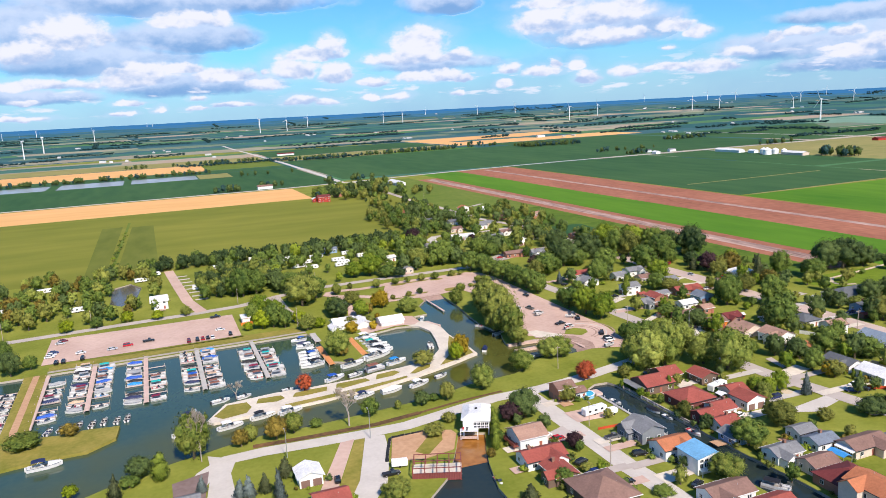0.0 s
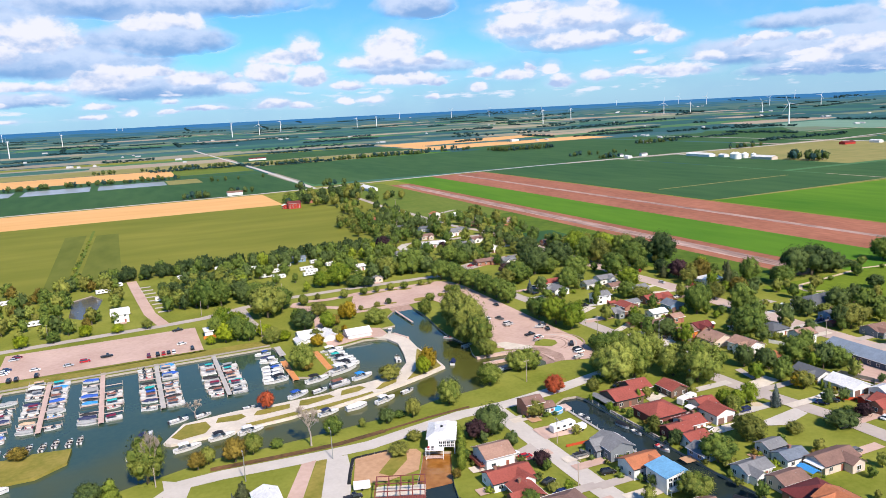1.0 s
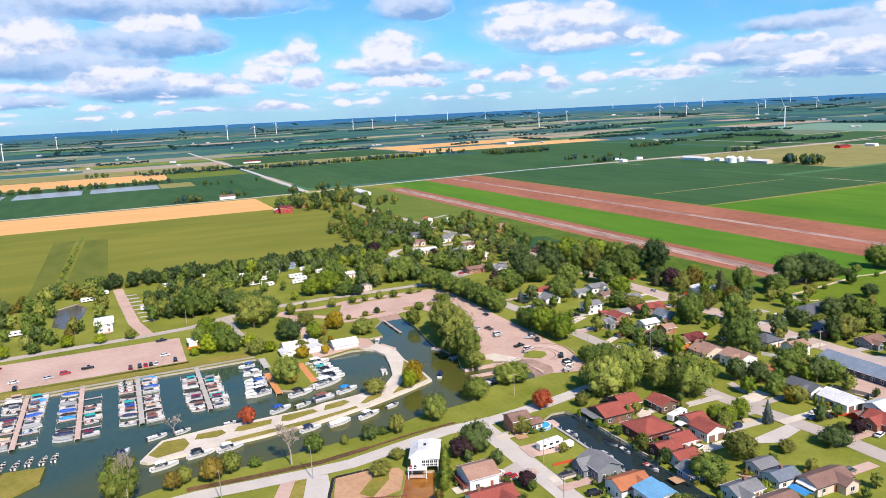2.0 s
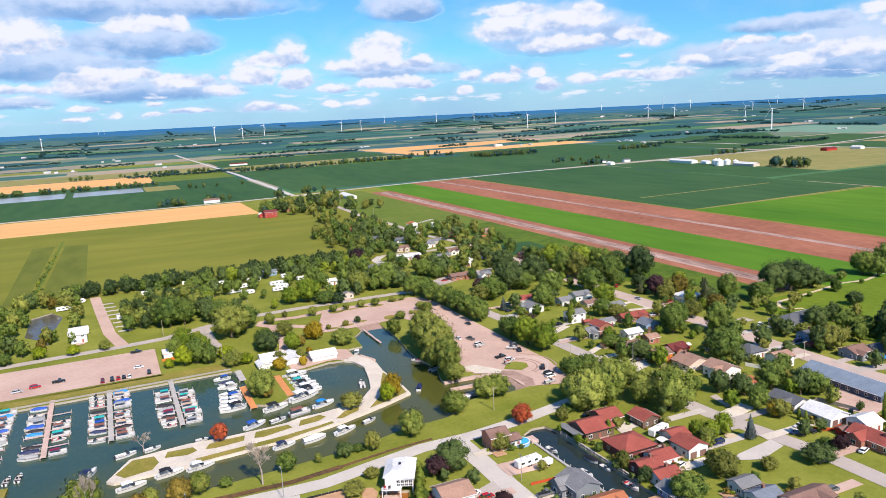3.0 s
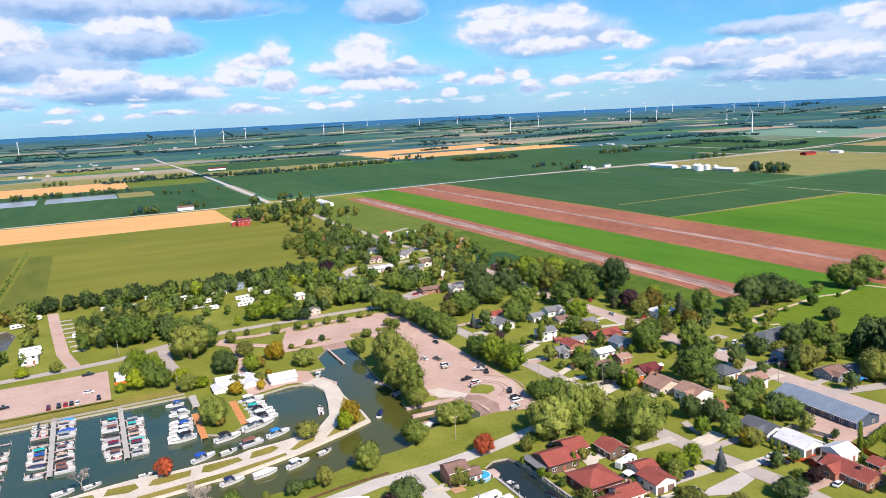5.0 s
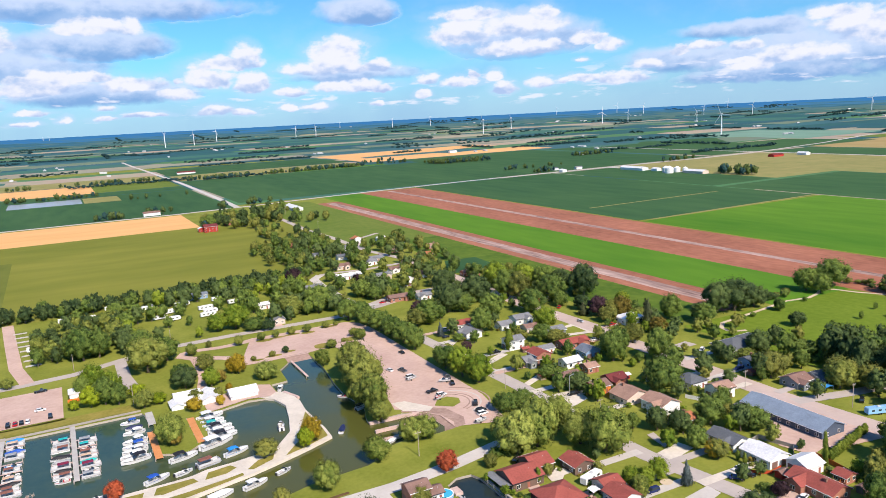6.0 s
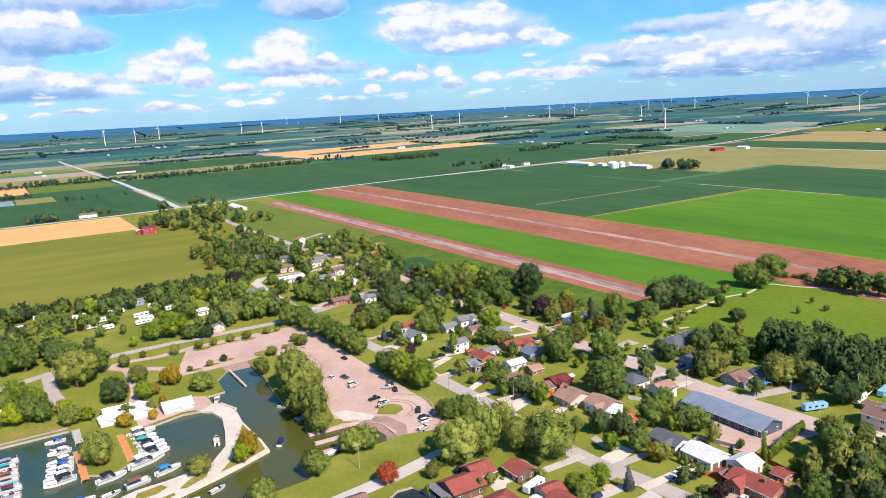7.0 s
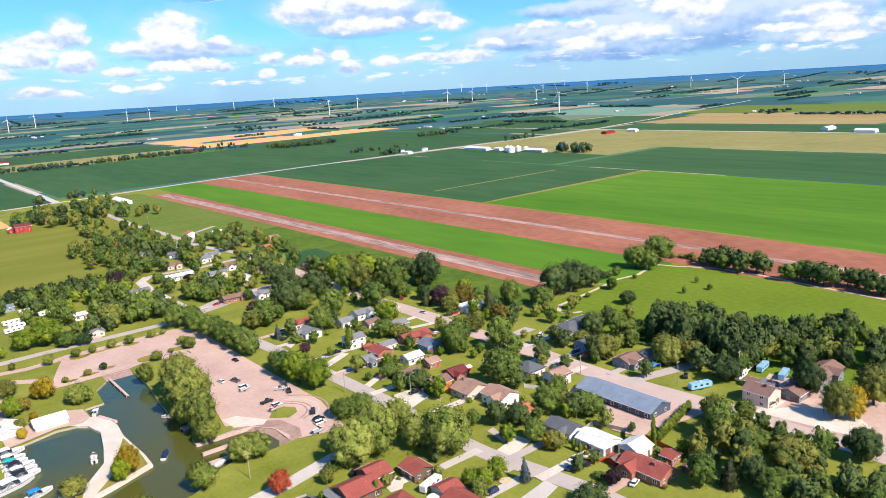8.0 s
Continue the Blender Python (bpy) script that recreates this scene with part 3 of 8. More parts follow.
for x0, x1, x2, x3, y0, y1 in ((-44, -30, -24, -44, 580, 850), (-23, 7, 6, -15, 572, 842)):
    sheet("field_patch", ((x0, y0), (x1, y0), (x2, y1), (x3, y1)), 0.09, DULL, "duller green crop beside the weedy line", "field")
ribbon("field_track", [(-27, 572), (-22, 740), (-18, 880)], 2.6, 0.13, MEADOW, "weedy drainage line through the field", "track")
ribbon("field_track", [(1150, 780), (1290, 790), (1432, 806)], 5, 0.12, TAN_FIELD, "pale farm track", "track")

# ---- roads ----
road_z = 0.10
for pts, width, mat, label in (
        ([(-1200, 1112), (200, 1118), (300, 1130), (420, 1152), (520, 1164), (703, 1178), (872, 1177), (1261, 1172), (1440, 1184), (1760, 1250), (2070, 1345), (2600, 1430)], 9, GRAVEL, "straight pale country road"),
        ([(283, 1126), (287, 1290), (291, 1690), (284, 2340), (272, 2900)], 9, GRAVEL, "straight pale road running to the horizon"),
        ([(1441, -800), (1440, 640), (1446, 1230), (1470, 2100)], 9, GRAVEL, "pale gravel side road"),
        ([(1012, 1172), (1012, 1090), (1014, 930)], 9, GRAVEL, "pale farm yard drive"),
        ([(-260, 428), (-72, 431), (-8, 436), (23, 438), (48, 441), (72, 452), (97, 460), (130, 461.5), (200, 461), (229, 470), (263, 484), (300, 494)], 6.5, STREET, "narrow asphalt road behind the car park"),
        ([(-40, 190), (8, 222), (14, 234), (21, 241), (33, 241.5), (50, 240), (65, 239), (81, 238.5), (100, 242.5), (118, 246), (138, 246), (161, 249), (184, 254), (215, 262)], 6.5, GRAVEL, "pale gravel road along the channel"),) + (
        ([(131, 245), (131, 217), (131, 195), (131, 180), (132, 166), (133, 120), (133, 40)], 7.5, GRAVEL, "wide pale gravel lane between houses"),
        ([(217, 410), (221, 350), (222, 310), (223, 278), (221, 240), (222, 218), (226, 195), (229, 177), (231, 100)], 7.5, STREET, "residential asphalt street"),
        ([(308, 600), (306, 527), (305, 491), (303, 400), (305, 353), (303, 320), (304, 292), (303, 255), (303, 221), (306, 190), (311, 158), (311, 125), (312, 20)], 11.5, WIDE_STREET, "wide pinkish residential street"),
        ([(217, 463), (215.4, 490), (215, 525), (215.6, 552), (218, 576), (227, 588)], 7.2, GRAVEL, "pale side street among trees"),
        ([(227, 588), (244, 588), (262, 584), (296, 588)], 6, STREET, "side street between houses"),
        ([(308, 600), (297, 660), (297, 760), (293, 830), (296, 930), (300, 1125)], 6.5, STREET, "street leading north to the airstrip"),) + (
        ([(297, 690), (320, 735), (345, 752)], 5, STREET, "short drive among trees"),
        ([(27, 440), (21, 470), (17, 520), (13, 575)], 6.5, ASPHALT, "pinkish gravel drive into the trailer park"),
        ([(70, 450), (70, 420), (73, 395), (76, 376)], 6, STREET, "drive to the clubhouse"),
        ([(141, 446), (132, 442.6), (120, 441.6), (109, 444), (101, 442.4), (98.8, 437.6), (104, 431), (112, 426.8), (119.4, 420.6), (126, 410)], 5.4, ASPHALT, "pinkish loop drive beside the launch car park"),
        ([(104.6, 430), (104.6, 410), (103.2, 395.6), (99.6, 380), (99, 374)], 4.4, ASPHALT, "pinkish drive to the harbour pavilions"),
        ([(305, 491), (245, 488), (200, 463)], 6, STREET, "cross street"),
        ([(303, 221), (330, 214), (352, 210)], 6, STREET, "pinkish side drive"),
        ([(365, 297), (359, 299.4), (357, 302.6), (358.6, 308), (366, 313.8), (381, 315.6), (404, 319), (429, 323), (446, 320), (458, 323), (467, 327), (474.5, 324), (478, 312), (484, 301), (488, 292), (489, 261), (485, 225), (478, 120)], 2.4, PATHWAY, "cream footpath round the park")):
    road_z += 0.004
    ribbon("road", pts, width, road_z, mat, label)
sheet("parking_lot", rect(-48, 380, 42, 424), 0.19, ASPHALT, "worn pinkish asphalt car park", "parking lot")
sheet("parking_lot", ((122.8, 402.6), (135.6, 401.4), (145, 402), (157, 402), (164.3, 404.3), (173.4, 404.4), (177, 384), (174, 352), (169, 326), (165, 306), (170, 302), (178, 290), (178, 277), (198, 270), (204, 300), (204, 424), (201.6, 440), (195, 447), (168, 447.4), (139, 448), (131.5, 428)), 0.192, ASPHALT, "pinkish gravel boat-launch car park", "parking lot")
bank = bmesh.new()
loft(bank, [((166, 300.6, -1.15), (166.4, 302.0, 0.2), (166.4, 303.4, 0.215)), ((171.6, 294.4, -1.15), (173.6, 297.4, 0.2), (175.6, 302.6, 0.215)), ((174.2, 288.4, -1.15), (178.4, 291.2, 0.2), (183.4, 294.8, 0.215)),
            ((174.6, 281.4, -1.15), (179.8, 281, 0.2), (185.4, 283.4, 0.215)), ((172.4, 277.0, -1.15), (177.2, 275.8, 0.2), (182.4, 276.4, 0.215))], close=False)
bmesh.ops.recalc_face_normals(bank, faces=bank.faces)
tagged(part("boat_ramp", bank, RAMP), "dusty launching ramp sloping into the water", "ramp", kind="structure")
sheet("apron", ((166.4, 313), (172.3, 311.9), (179.8, 299.4), (176.6, 296.4), (167.3, 302.2)), 0.222, CONCRETE, "pale sunlit concrete apron by the ramp", "pavement")
sheet("walkway", ((-44, 366.5), (42, 366.8), (72, 367.5), (72, 370), (42, 369.5), (-44, 369.2)), 0.16, SEAWALL, "concrete walkway along the basin", "pavement")
drive_z = 0.2
for outline, mat, label in (
        (((57, 236), (62, 236.5), (42, 190), (36, 190)), ASPHALT, "pinkish gravel driveway"),
        (((65.5, 236), (72, 235), (71, 229), (67, 214), (63, 203), (52, 188), (45, 188), (56, 208)), GRAVEL, "pale grey gravel yard"),
        (((73.5, 231), (86, 231.5), (93.5, 228), (94, 224.5), (88.8, 214), (78, 212), (68, 215)), EARTH, "bare reddish building plot"),
        (((15.4, 246.5), (20, 243), (24, 240.5), (21.2, 231), (21, 210), (12, 210), (15.6, 234.9)), GRAVEL, "pale gravel apron where the lane forks"),
        (((4, 232), (15, 235.4), (12.4, 216), (4, 216)), DULL_YARD, "dark brown gravel yard"),
        (((226, 266), (228, 282), (240, 281), (238, 270)), CONCRETE, "white concrete driveway"),
        (((223, 191.5), (223, 186), (209.7, 182.5), (200.8, 186.7), (206, 189)), GRAVEL, "wide pale gravel drive"),
        (((226, 217), (238.2, 219.4), (239.6, 213.2), (226, 209.6)), CONCRETE, "pale concrete forecourt"),
        (((231.2, 218.6), (233.6, 219.6), (237, 230.4), (233.4, 230)), STREET, "narrow grey garden path"),
        (((299, 361.6), (285.4, 359.6), (281.4, 358), (284, 345), (299, 341.5)), CONCRETE, "pale looped driveway round a small lawn"),
        (((183.5, 220.6), (184.2, 224.4), (190.4, 227.7), (191.9, 224.4), (187.4, 219.9)), CONCRETE, "pale concrete pad beside a garage"),
        (((309, 300), (326, 302), (327, 295), (309, 294)), STREET, "grey driveway"),) + (
        (((300, 234), (301, 182), (278, 186), (275, 232)), ASPHALT, "pinkish gravel yard by the long shed"),
        (((312, 176), (350, 184), (352, 132), (316, 126)), ASPHALT, "pale gravel yard"),
        # white gravel over the yard, with its sun patch put into the paler colour
        (((313, 170), (330, 160), (336, 146), (328, 136), (317, 138)), CONCRETE, "sunlit white gravel forecourt"),
        (((134, 222), (147, 221.5), (148, 212), (134, 213)), ASPHALT, "pinkish gravel parking pad"),
        (((134, 172), (152, 172), (152, 168), (134, 166)), CONCRETE, "pale driveway"),
        (((112, 207), (128, 213), (128, 206), (116, 202)), STREET, "grey driveway"),
        (((226, 335), (240, 342), (242, 338), (226, 330)), CONCRETE, "pale driveway"),
        (((226, 300), (238, 306), (238, 302), (226, 296)), CONCRETE, "pale driveway"),
        (((226, 372), (236, 382), (238, 378), (226, 367)), CONCRETE, "pale driveway"),
        (((97, 349.4), (102, 350.4), (115, 354.4), (124.6, 352.4), (128.4, 356), (128.4, 367), (121, 372), (108, 368), (97, 358)), ASPHALT, "pinkish paving round the harbour buildings"),) + (
        (((183.6, 188.4), (186, 193.0), (199, 192.6), (204, 191.8), (203, 186.6), (196, 188.6)), CONCRETE, "pale driveway"),
        (((281.2, 212), (281.4, 190), (268, 187), (265, 198), (272, 209.5)), ASPHALT, "pinkish gravel forecourt by the long shed")):
    drive_z += 0.004
    sheet("driveway", outline, drive_z, mat, label, "driveway")
for k in range(8):
    sheet("driveway", rect(25.5 - 0.11 * 11 * k, 470 + 11 * k, 33 - 0.11 * 11 * k, 473 + 11 * k), 0.2, GRAVEL, "pale gravel pad beside the trailer park drive", "driveway")
for x, y, a, b in ((144.6, 439.4, 5.2, 2.6), (152.6, 440.6, 4.6, 1.6), (161.4, 441.2, 4.8, 1.8), (170, 439.4, 4.6, 2.4), (183.6, 443.8, 5.4, 2.0), (169, 409.4, 5.6, 4.6), (151, 411.4, 3.4, 1.7), (187, 412, 6.2, 3.6), (141.6, 408.8, 4.4, 1.8), (132.6, 406.8, 3.6, 1.6)):
    sheet("lawn_island", [(x + a * math.cos(radians(30 * k)) * (1 + 0.12 * math.sin(5 * k + x)), y + b * math.sin(radians(30 * k))) for k in range(12)], 0.25, DRY_GRASS, "rounded grass island in the car park", "lawn")
slope = bmesh.new()
loft(slope, [[(144.6, y, z), (158.4, y, z), (158.4, y, -2.4), (144.6, y, -2.4)] for y, z in ((404, 0.23), (399, -0.35), (393, -1.2))])
tagged(part("launch_slope", slope, RAMP), "muddy pinkish slope running into the harbour", "ramp", kind="structure")

sheet("lawn_island", ((297.8, 357.4), (289.6, 357), (285.6, 353.6), (286.6, 348), (297.4, 345.4)), 0.33, GRASS, "small lawn inside a looped driveway", "lawn")
sheet("lawn_island", ((180.8, 300), (184.9, 305.5), (190, 306), (193.3, 301.9), (191.7, 297.1), (186.7, 294.6)), 0.25, GRASS, "grass island with a sign in the launch car park", "lawn")
for radius, shade in ((9.5, RAMP), (11.2, RAMP), (14.0, GRAVEL), (17.5, RAMP)):
    ribbon("tyre_track", [(186 + radius * 1.1 * math.cos(a), 300 + radius * math.sin(a)) for a in (radians(-70 + 10 * k) for k in range(14))], 0.7, 0.205 + radius * 0.0005, shade, "curved tyre track worn into the gravel", "track")

# ---- breakwater and jetty ----
BREAKWATER = [(120, 354), (127.7, 357), (133, 353.5), (134.6, 340), (133.4, 328), (134.4, 306), (134, 296), (121.3, 290.2), (110.4, 286), (99, 282), (91, 280), (77.6, 276.4), (69.9, 277.4), (61.7, 275.6), (52.2, 275), (42.9, 273.8), (32.4, 274),
              (19.7, 273.6), (17.4, 276), (25.1, 289.9), (33.3, 291.3), (44.7, 292.6), (58.3, 291.6), (74.7, 292), (81.1, 292.6), (86.1, 294.6), (96.1, 295.2), (108.2, 297.2), (113.6, 299.6), (121.3, 310), (124.8, 323.3), (127.6, 338), (125.4, 348)]
slab("breakwater", BREAKWATER, -2.4, 0.1, CONCRETE, "pale concrete breakwater curving round the basin", "breakwater")
for outline in (((20.2, 279.6), (25.9, 288.4), (33, 288), (34.2, 282.1), (31.7, 277.3), (23, 275.6)), ((36.2, 284.6), (37.6, 289.2), (46.2, 288.6), (47.3, 284.9), (43.8, 282.9)), ((50, 284.6), (51.9, 288.4), (57.8, 289.2), (64.7, 289), (63.6, 284.6), (53.4, 283.6)),
                ((67.4, 285), (68.9, 290), (81, 290.4), (82.2, 287), (70.4, 284)), ((84.4, 286.8), (86.4, 292), (94.4, 293.2), (96, 290.2), (92.1, 287.6)), ((46, 275.0), (61.7, 276.4), (77.6, 277.6), (91, 281), (97, 282.8), (97, 284.8), (91, 283.4), (77.6, 281.2), (61.7, 279.8), (46, 278.4)), ((99, 286.4), (104, 291.6), (110.6, 293.4), (109, 289.4), (101, 285.4)),
                ((132.6, 326), (133.4, 306), (132.8, 297.6), (121.8, 292.4), (113.6, 289.4), (121.5, 299.1), (127.2, 313.9))):
    sheet("lawn", outline, 0.15, DRY_GRASS, "grass bed on the breakwater", "lawn")
slab("landing_stage", ((130.6, 354.6), (134.6, 344.2), (135.8, 344.6), (132, 355.2)), -2.4, 0.22, WOOD_DOCK, "short timber landing stage on the breakwater", "dock")
slab("jetty", [(-53, 365.6), (-44, 365.6), (-43, 300), (-40, 291), (-31, 289), (-24, 290), (-12, 288), (-13, 277), (-22, 270), (-34, 270), (-47, 268), (-75, 262), (-75, 284), (-52, 287)], -2.4, 0.12, DRY_GRASS, "grassy jetty ending in a small point", "jetty")
ribbon("track", [(-48, 365), (-48, 300), (-46, 288)], 2.6, 0.2, EARTH, "two-wheel earth track on the jetty", "track")


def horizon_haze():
    """Backdrop behind the last fields: a self-lit far belt with blue haze painted in, and its uneven skyline."""
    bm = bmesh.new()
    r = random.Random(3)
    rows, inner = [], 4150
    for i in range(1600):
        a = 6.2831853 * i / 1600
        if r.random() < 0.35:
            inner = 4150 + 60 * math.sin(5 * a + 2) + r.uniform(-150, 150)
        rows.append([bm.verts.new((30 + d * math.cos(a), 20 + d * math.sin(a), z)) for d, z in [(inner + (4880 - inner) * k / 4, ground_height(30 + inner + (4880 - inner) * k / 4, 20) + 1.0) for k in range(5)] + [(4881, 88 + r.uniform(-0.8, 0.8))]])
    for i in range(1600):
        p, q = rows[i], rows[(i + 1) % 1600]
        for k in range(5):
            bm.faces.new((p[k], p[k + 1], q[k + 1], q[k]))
    m = bpy.data.materials.new("painted_haze_glow")
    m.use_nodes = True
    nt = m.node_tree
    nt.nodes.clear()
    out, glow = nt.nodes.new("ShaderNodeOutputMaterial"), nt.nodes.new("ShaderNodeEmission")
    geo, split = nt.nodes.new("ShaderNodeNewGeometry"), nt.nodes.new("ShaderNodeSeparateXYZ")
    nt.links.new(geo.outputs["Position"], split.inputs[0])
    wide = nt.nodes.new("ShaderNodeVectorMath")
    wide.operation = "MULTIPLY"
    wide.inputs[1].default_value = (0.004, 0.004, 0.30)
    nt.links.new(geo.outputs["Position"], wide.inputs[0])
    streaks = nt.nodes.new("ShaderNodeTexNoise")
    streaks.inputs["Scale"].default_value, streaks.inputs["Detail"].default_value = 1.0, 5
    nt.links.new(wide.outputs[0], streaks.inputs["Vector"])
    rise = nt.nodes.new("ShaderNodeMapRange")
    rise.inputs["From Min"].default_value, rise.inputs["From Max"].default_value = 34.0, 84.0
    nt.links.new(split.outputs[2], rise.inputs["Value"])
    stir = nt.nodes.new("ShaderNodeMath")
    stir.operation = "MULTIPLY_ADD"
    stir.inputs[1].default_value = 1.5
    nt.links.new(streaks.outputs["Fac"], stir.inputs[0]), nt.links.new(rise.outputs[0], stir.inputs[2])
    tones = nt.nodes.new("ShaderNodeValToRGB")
    # haze painted as emission, bluer towards the skyline
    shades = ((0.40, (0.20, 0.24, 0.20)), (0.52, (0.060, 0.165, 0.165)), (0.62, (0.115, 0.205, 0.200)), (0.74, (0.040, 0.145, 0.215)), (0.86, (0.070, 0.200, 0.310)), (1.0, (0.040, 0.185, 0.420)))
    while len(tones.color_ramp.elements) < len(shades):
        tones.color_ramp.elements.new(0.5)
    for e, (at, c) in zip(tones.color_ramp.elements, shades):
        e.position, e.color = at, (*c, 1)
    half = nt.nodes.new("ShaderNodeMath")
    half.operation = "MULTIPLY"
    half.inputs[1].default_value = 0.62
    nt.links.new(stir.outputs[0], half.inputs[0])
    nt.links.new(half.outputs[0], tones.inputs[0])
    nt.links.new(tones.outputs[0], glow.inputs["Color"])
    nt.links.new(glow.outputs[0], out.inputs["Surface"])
    tagged(part("backdrop", bm, m), "glowing backdrop painted as hazy blue distance at the horizon", "backdrop", kind="structure")


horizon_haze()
sheet("lawn", ((77, 218), (84, 226), (90, 228), (88, 222), (80, 214)), 0.27, DRY_GRASS, "grass growing over the building plot", "lawn")
sheet("lawn", ((-44, 370), (72, 370.5), (72, 379), (43, 379), (42.5, 377.5), (-44, 377)), 0.12, DRY_GRASS, "dry grass strip along the basin", "lawn")
sheet("lawn", ((62.2, 236.3), (65.3, 236), (56, 208), (45, 188), (42.3, 190)), 0.12, DRY_GRASS, "strip of dry grass between two drives", "lawn")
ribbon("ditch", [(30, 247.0), (50, 245.4), (72, 244.6), (89, 246.8)], 2.8, 0.12, DITCH, "dark damp ditch along the gravel road", "ditch")
ribbon("ditch", [(88.9, 246.8), (107, 249.8), (124, 251.0)], 1.5, 0.12, DITCH, "narrow damp ditch along the gravel road", "ditch")
sheet("slip_water", ((95, 225), (103, 221), (98.5, 210.4), (95.5, 203), (84.5, 203.5), (89.4, 214)), -0.84, rusty_water, "rust-brown silty water of the slip", "water")


def far_farms():
    """Farm buildings dotted over the plain to the horizon."""
    bm = bmesh.new()
    r = random.Random(41)
    for _ in range(52):
        a, d = r.uniform(radians(10), radians(110)), r.uniform(2100, 4600)
        x, y = 30 + d * math.cos(a), 20 + d * math.sin(a)
        for _ in range(r.randrange(1, 4)):
            bx, by, w, l, h = x + r.uniform(-40, 40), y + r.uniform(-25, 25), r.uniform(3, 4.5), r.uniform(4, 10), r.uniform(2, 3.6)
            z = ground_height(bx, by)
            sec = [(-w, -0.5), (w, -0.5), (w, h), (0, h + 0.5 * w), (-w, h)]
            if r.random() < 0.5:
                loft(bm, [[(bx + p, by + s * l, z + q) for p, q in sec] for s in (-1, 1)])
            else:
                loft(bm, [[(bx + s * l, by + p, z + q) for p, q in sec] for s in (-1, 1)])
    bmesh.ops.recalc_face_normals(bm, faces=bm.faces)
    tagged(part("far_farm_buildings", bm, material("weathered_white", (0.50, 0.50, 0.50), vary=0.3, coarse=0.01, fine=0.05)), "small white farm buildings scattered over far fields", "farm buildings", kind="stuff")


far_farms()

# ---- trees ----
rng = random.Random(7)
LEAF = {}
for kind, lo, hi in (("green", (0.036, 0.076, 0.015), (0.182, 0.242, 0.043)), ("dark", (0.020, 0.043, 0.016), (0.114, 0.161, 0.044)), ("light", (0.059, 0.099, 0.015), (0.266, 0.283, 0.057)),
                     ("olive", (0.058, 0.077, 0.015), (0.253, 0.255, 0.052)), ("yellow", (0.077, 0.120, 0.004), (0.325, 0.390, 0.020)), ("yellowgreen", (0.062, 0.115, 0.008), (0.261, 0.323, 0.030)),
                     ("autumn", (0.141, 0.093, 0.006), (0.472, 0.341, 0.026)), ("rust", (0.078, 0.066, 0.011), (0.314, 0.229, 0.042)), ("red", (0.136, 0.019, 0.010), (0.484, 0.107, 0.043)),
                     ("purple", (0.015, 0.008, 0.011), (0.081, 0.042, 0.047)), ("willow", (0.078, 0.124, 0.017), (0.323, 0.358, 0.074)), ("spruce", (0.028, 0.038, 0.017), (0.131, 0.149, 0.063)),
                     ("blue", (0.047, 0.066, 0.064), (0.197, 0.248, 0.242)), ("cedar", (0.057, 0.095, 0.010), (0.198, 0.246, 0.033)), ("bush", (0.037, 0.069, 0.010), (0.158, 0.197, 0.034)),
                     # far trees: the blue of the haze is painted into their leaf colour
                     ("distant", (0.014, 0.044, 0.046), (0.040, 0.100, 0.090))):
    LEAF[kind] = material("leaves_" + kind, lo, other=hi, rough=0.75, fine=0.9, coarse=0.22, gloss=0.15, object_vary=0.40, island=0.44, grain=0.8)


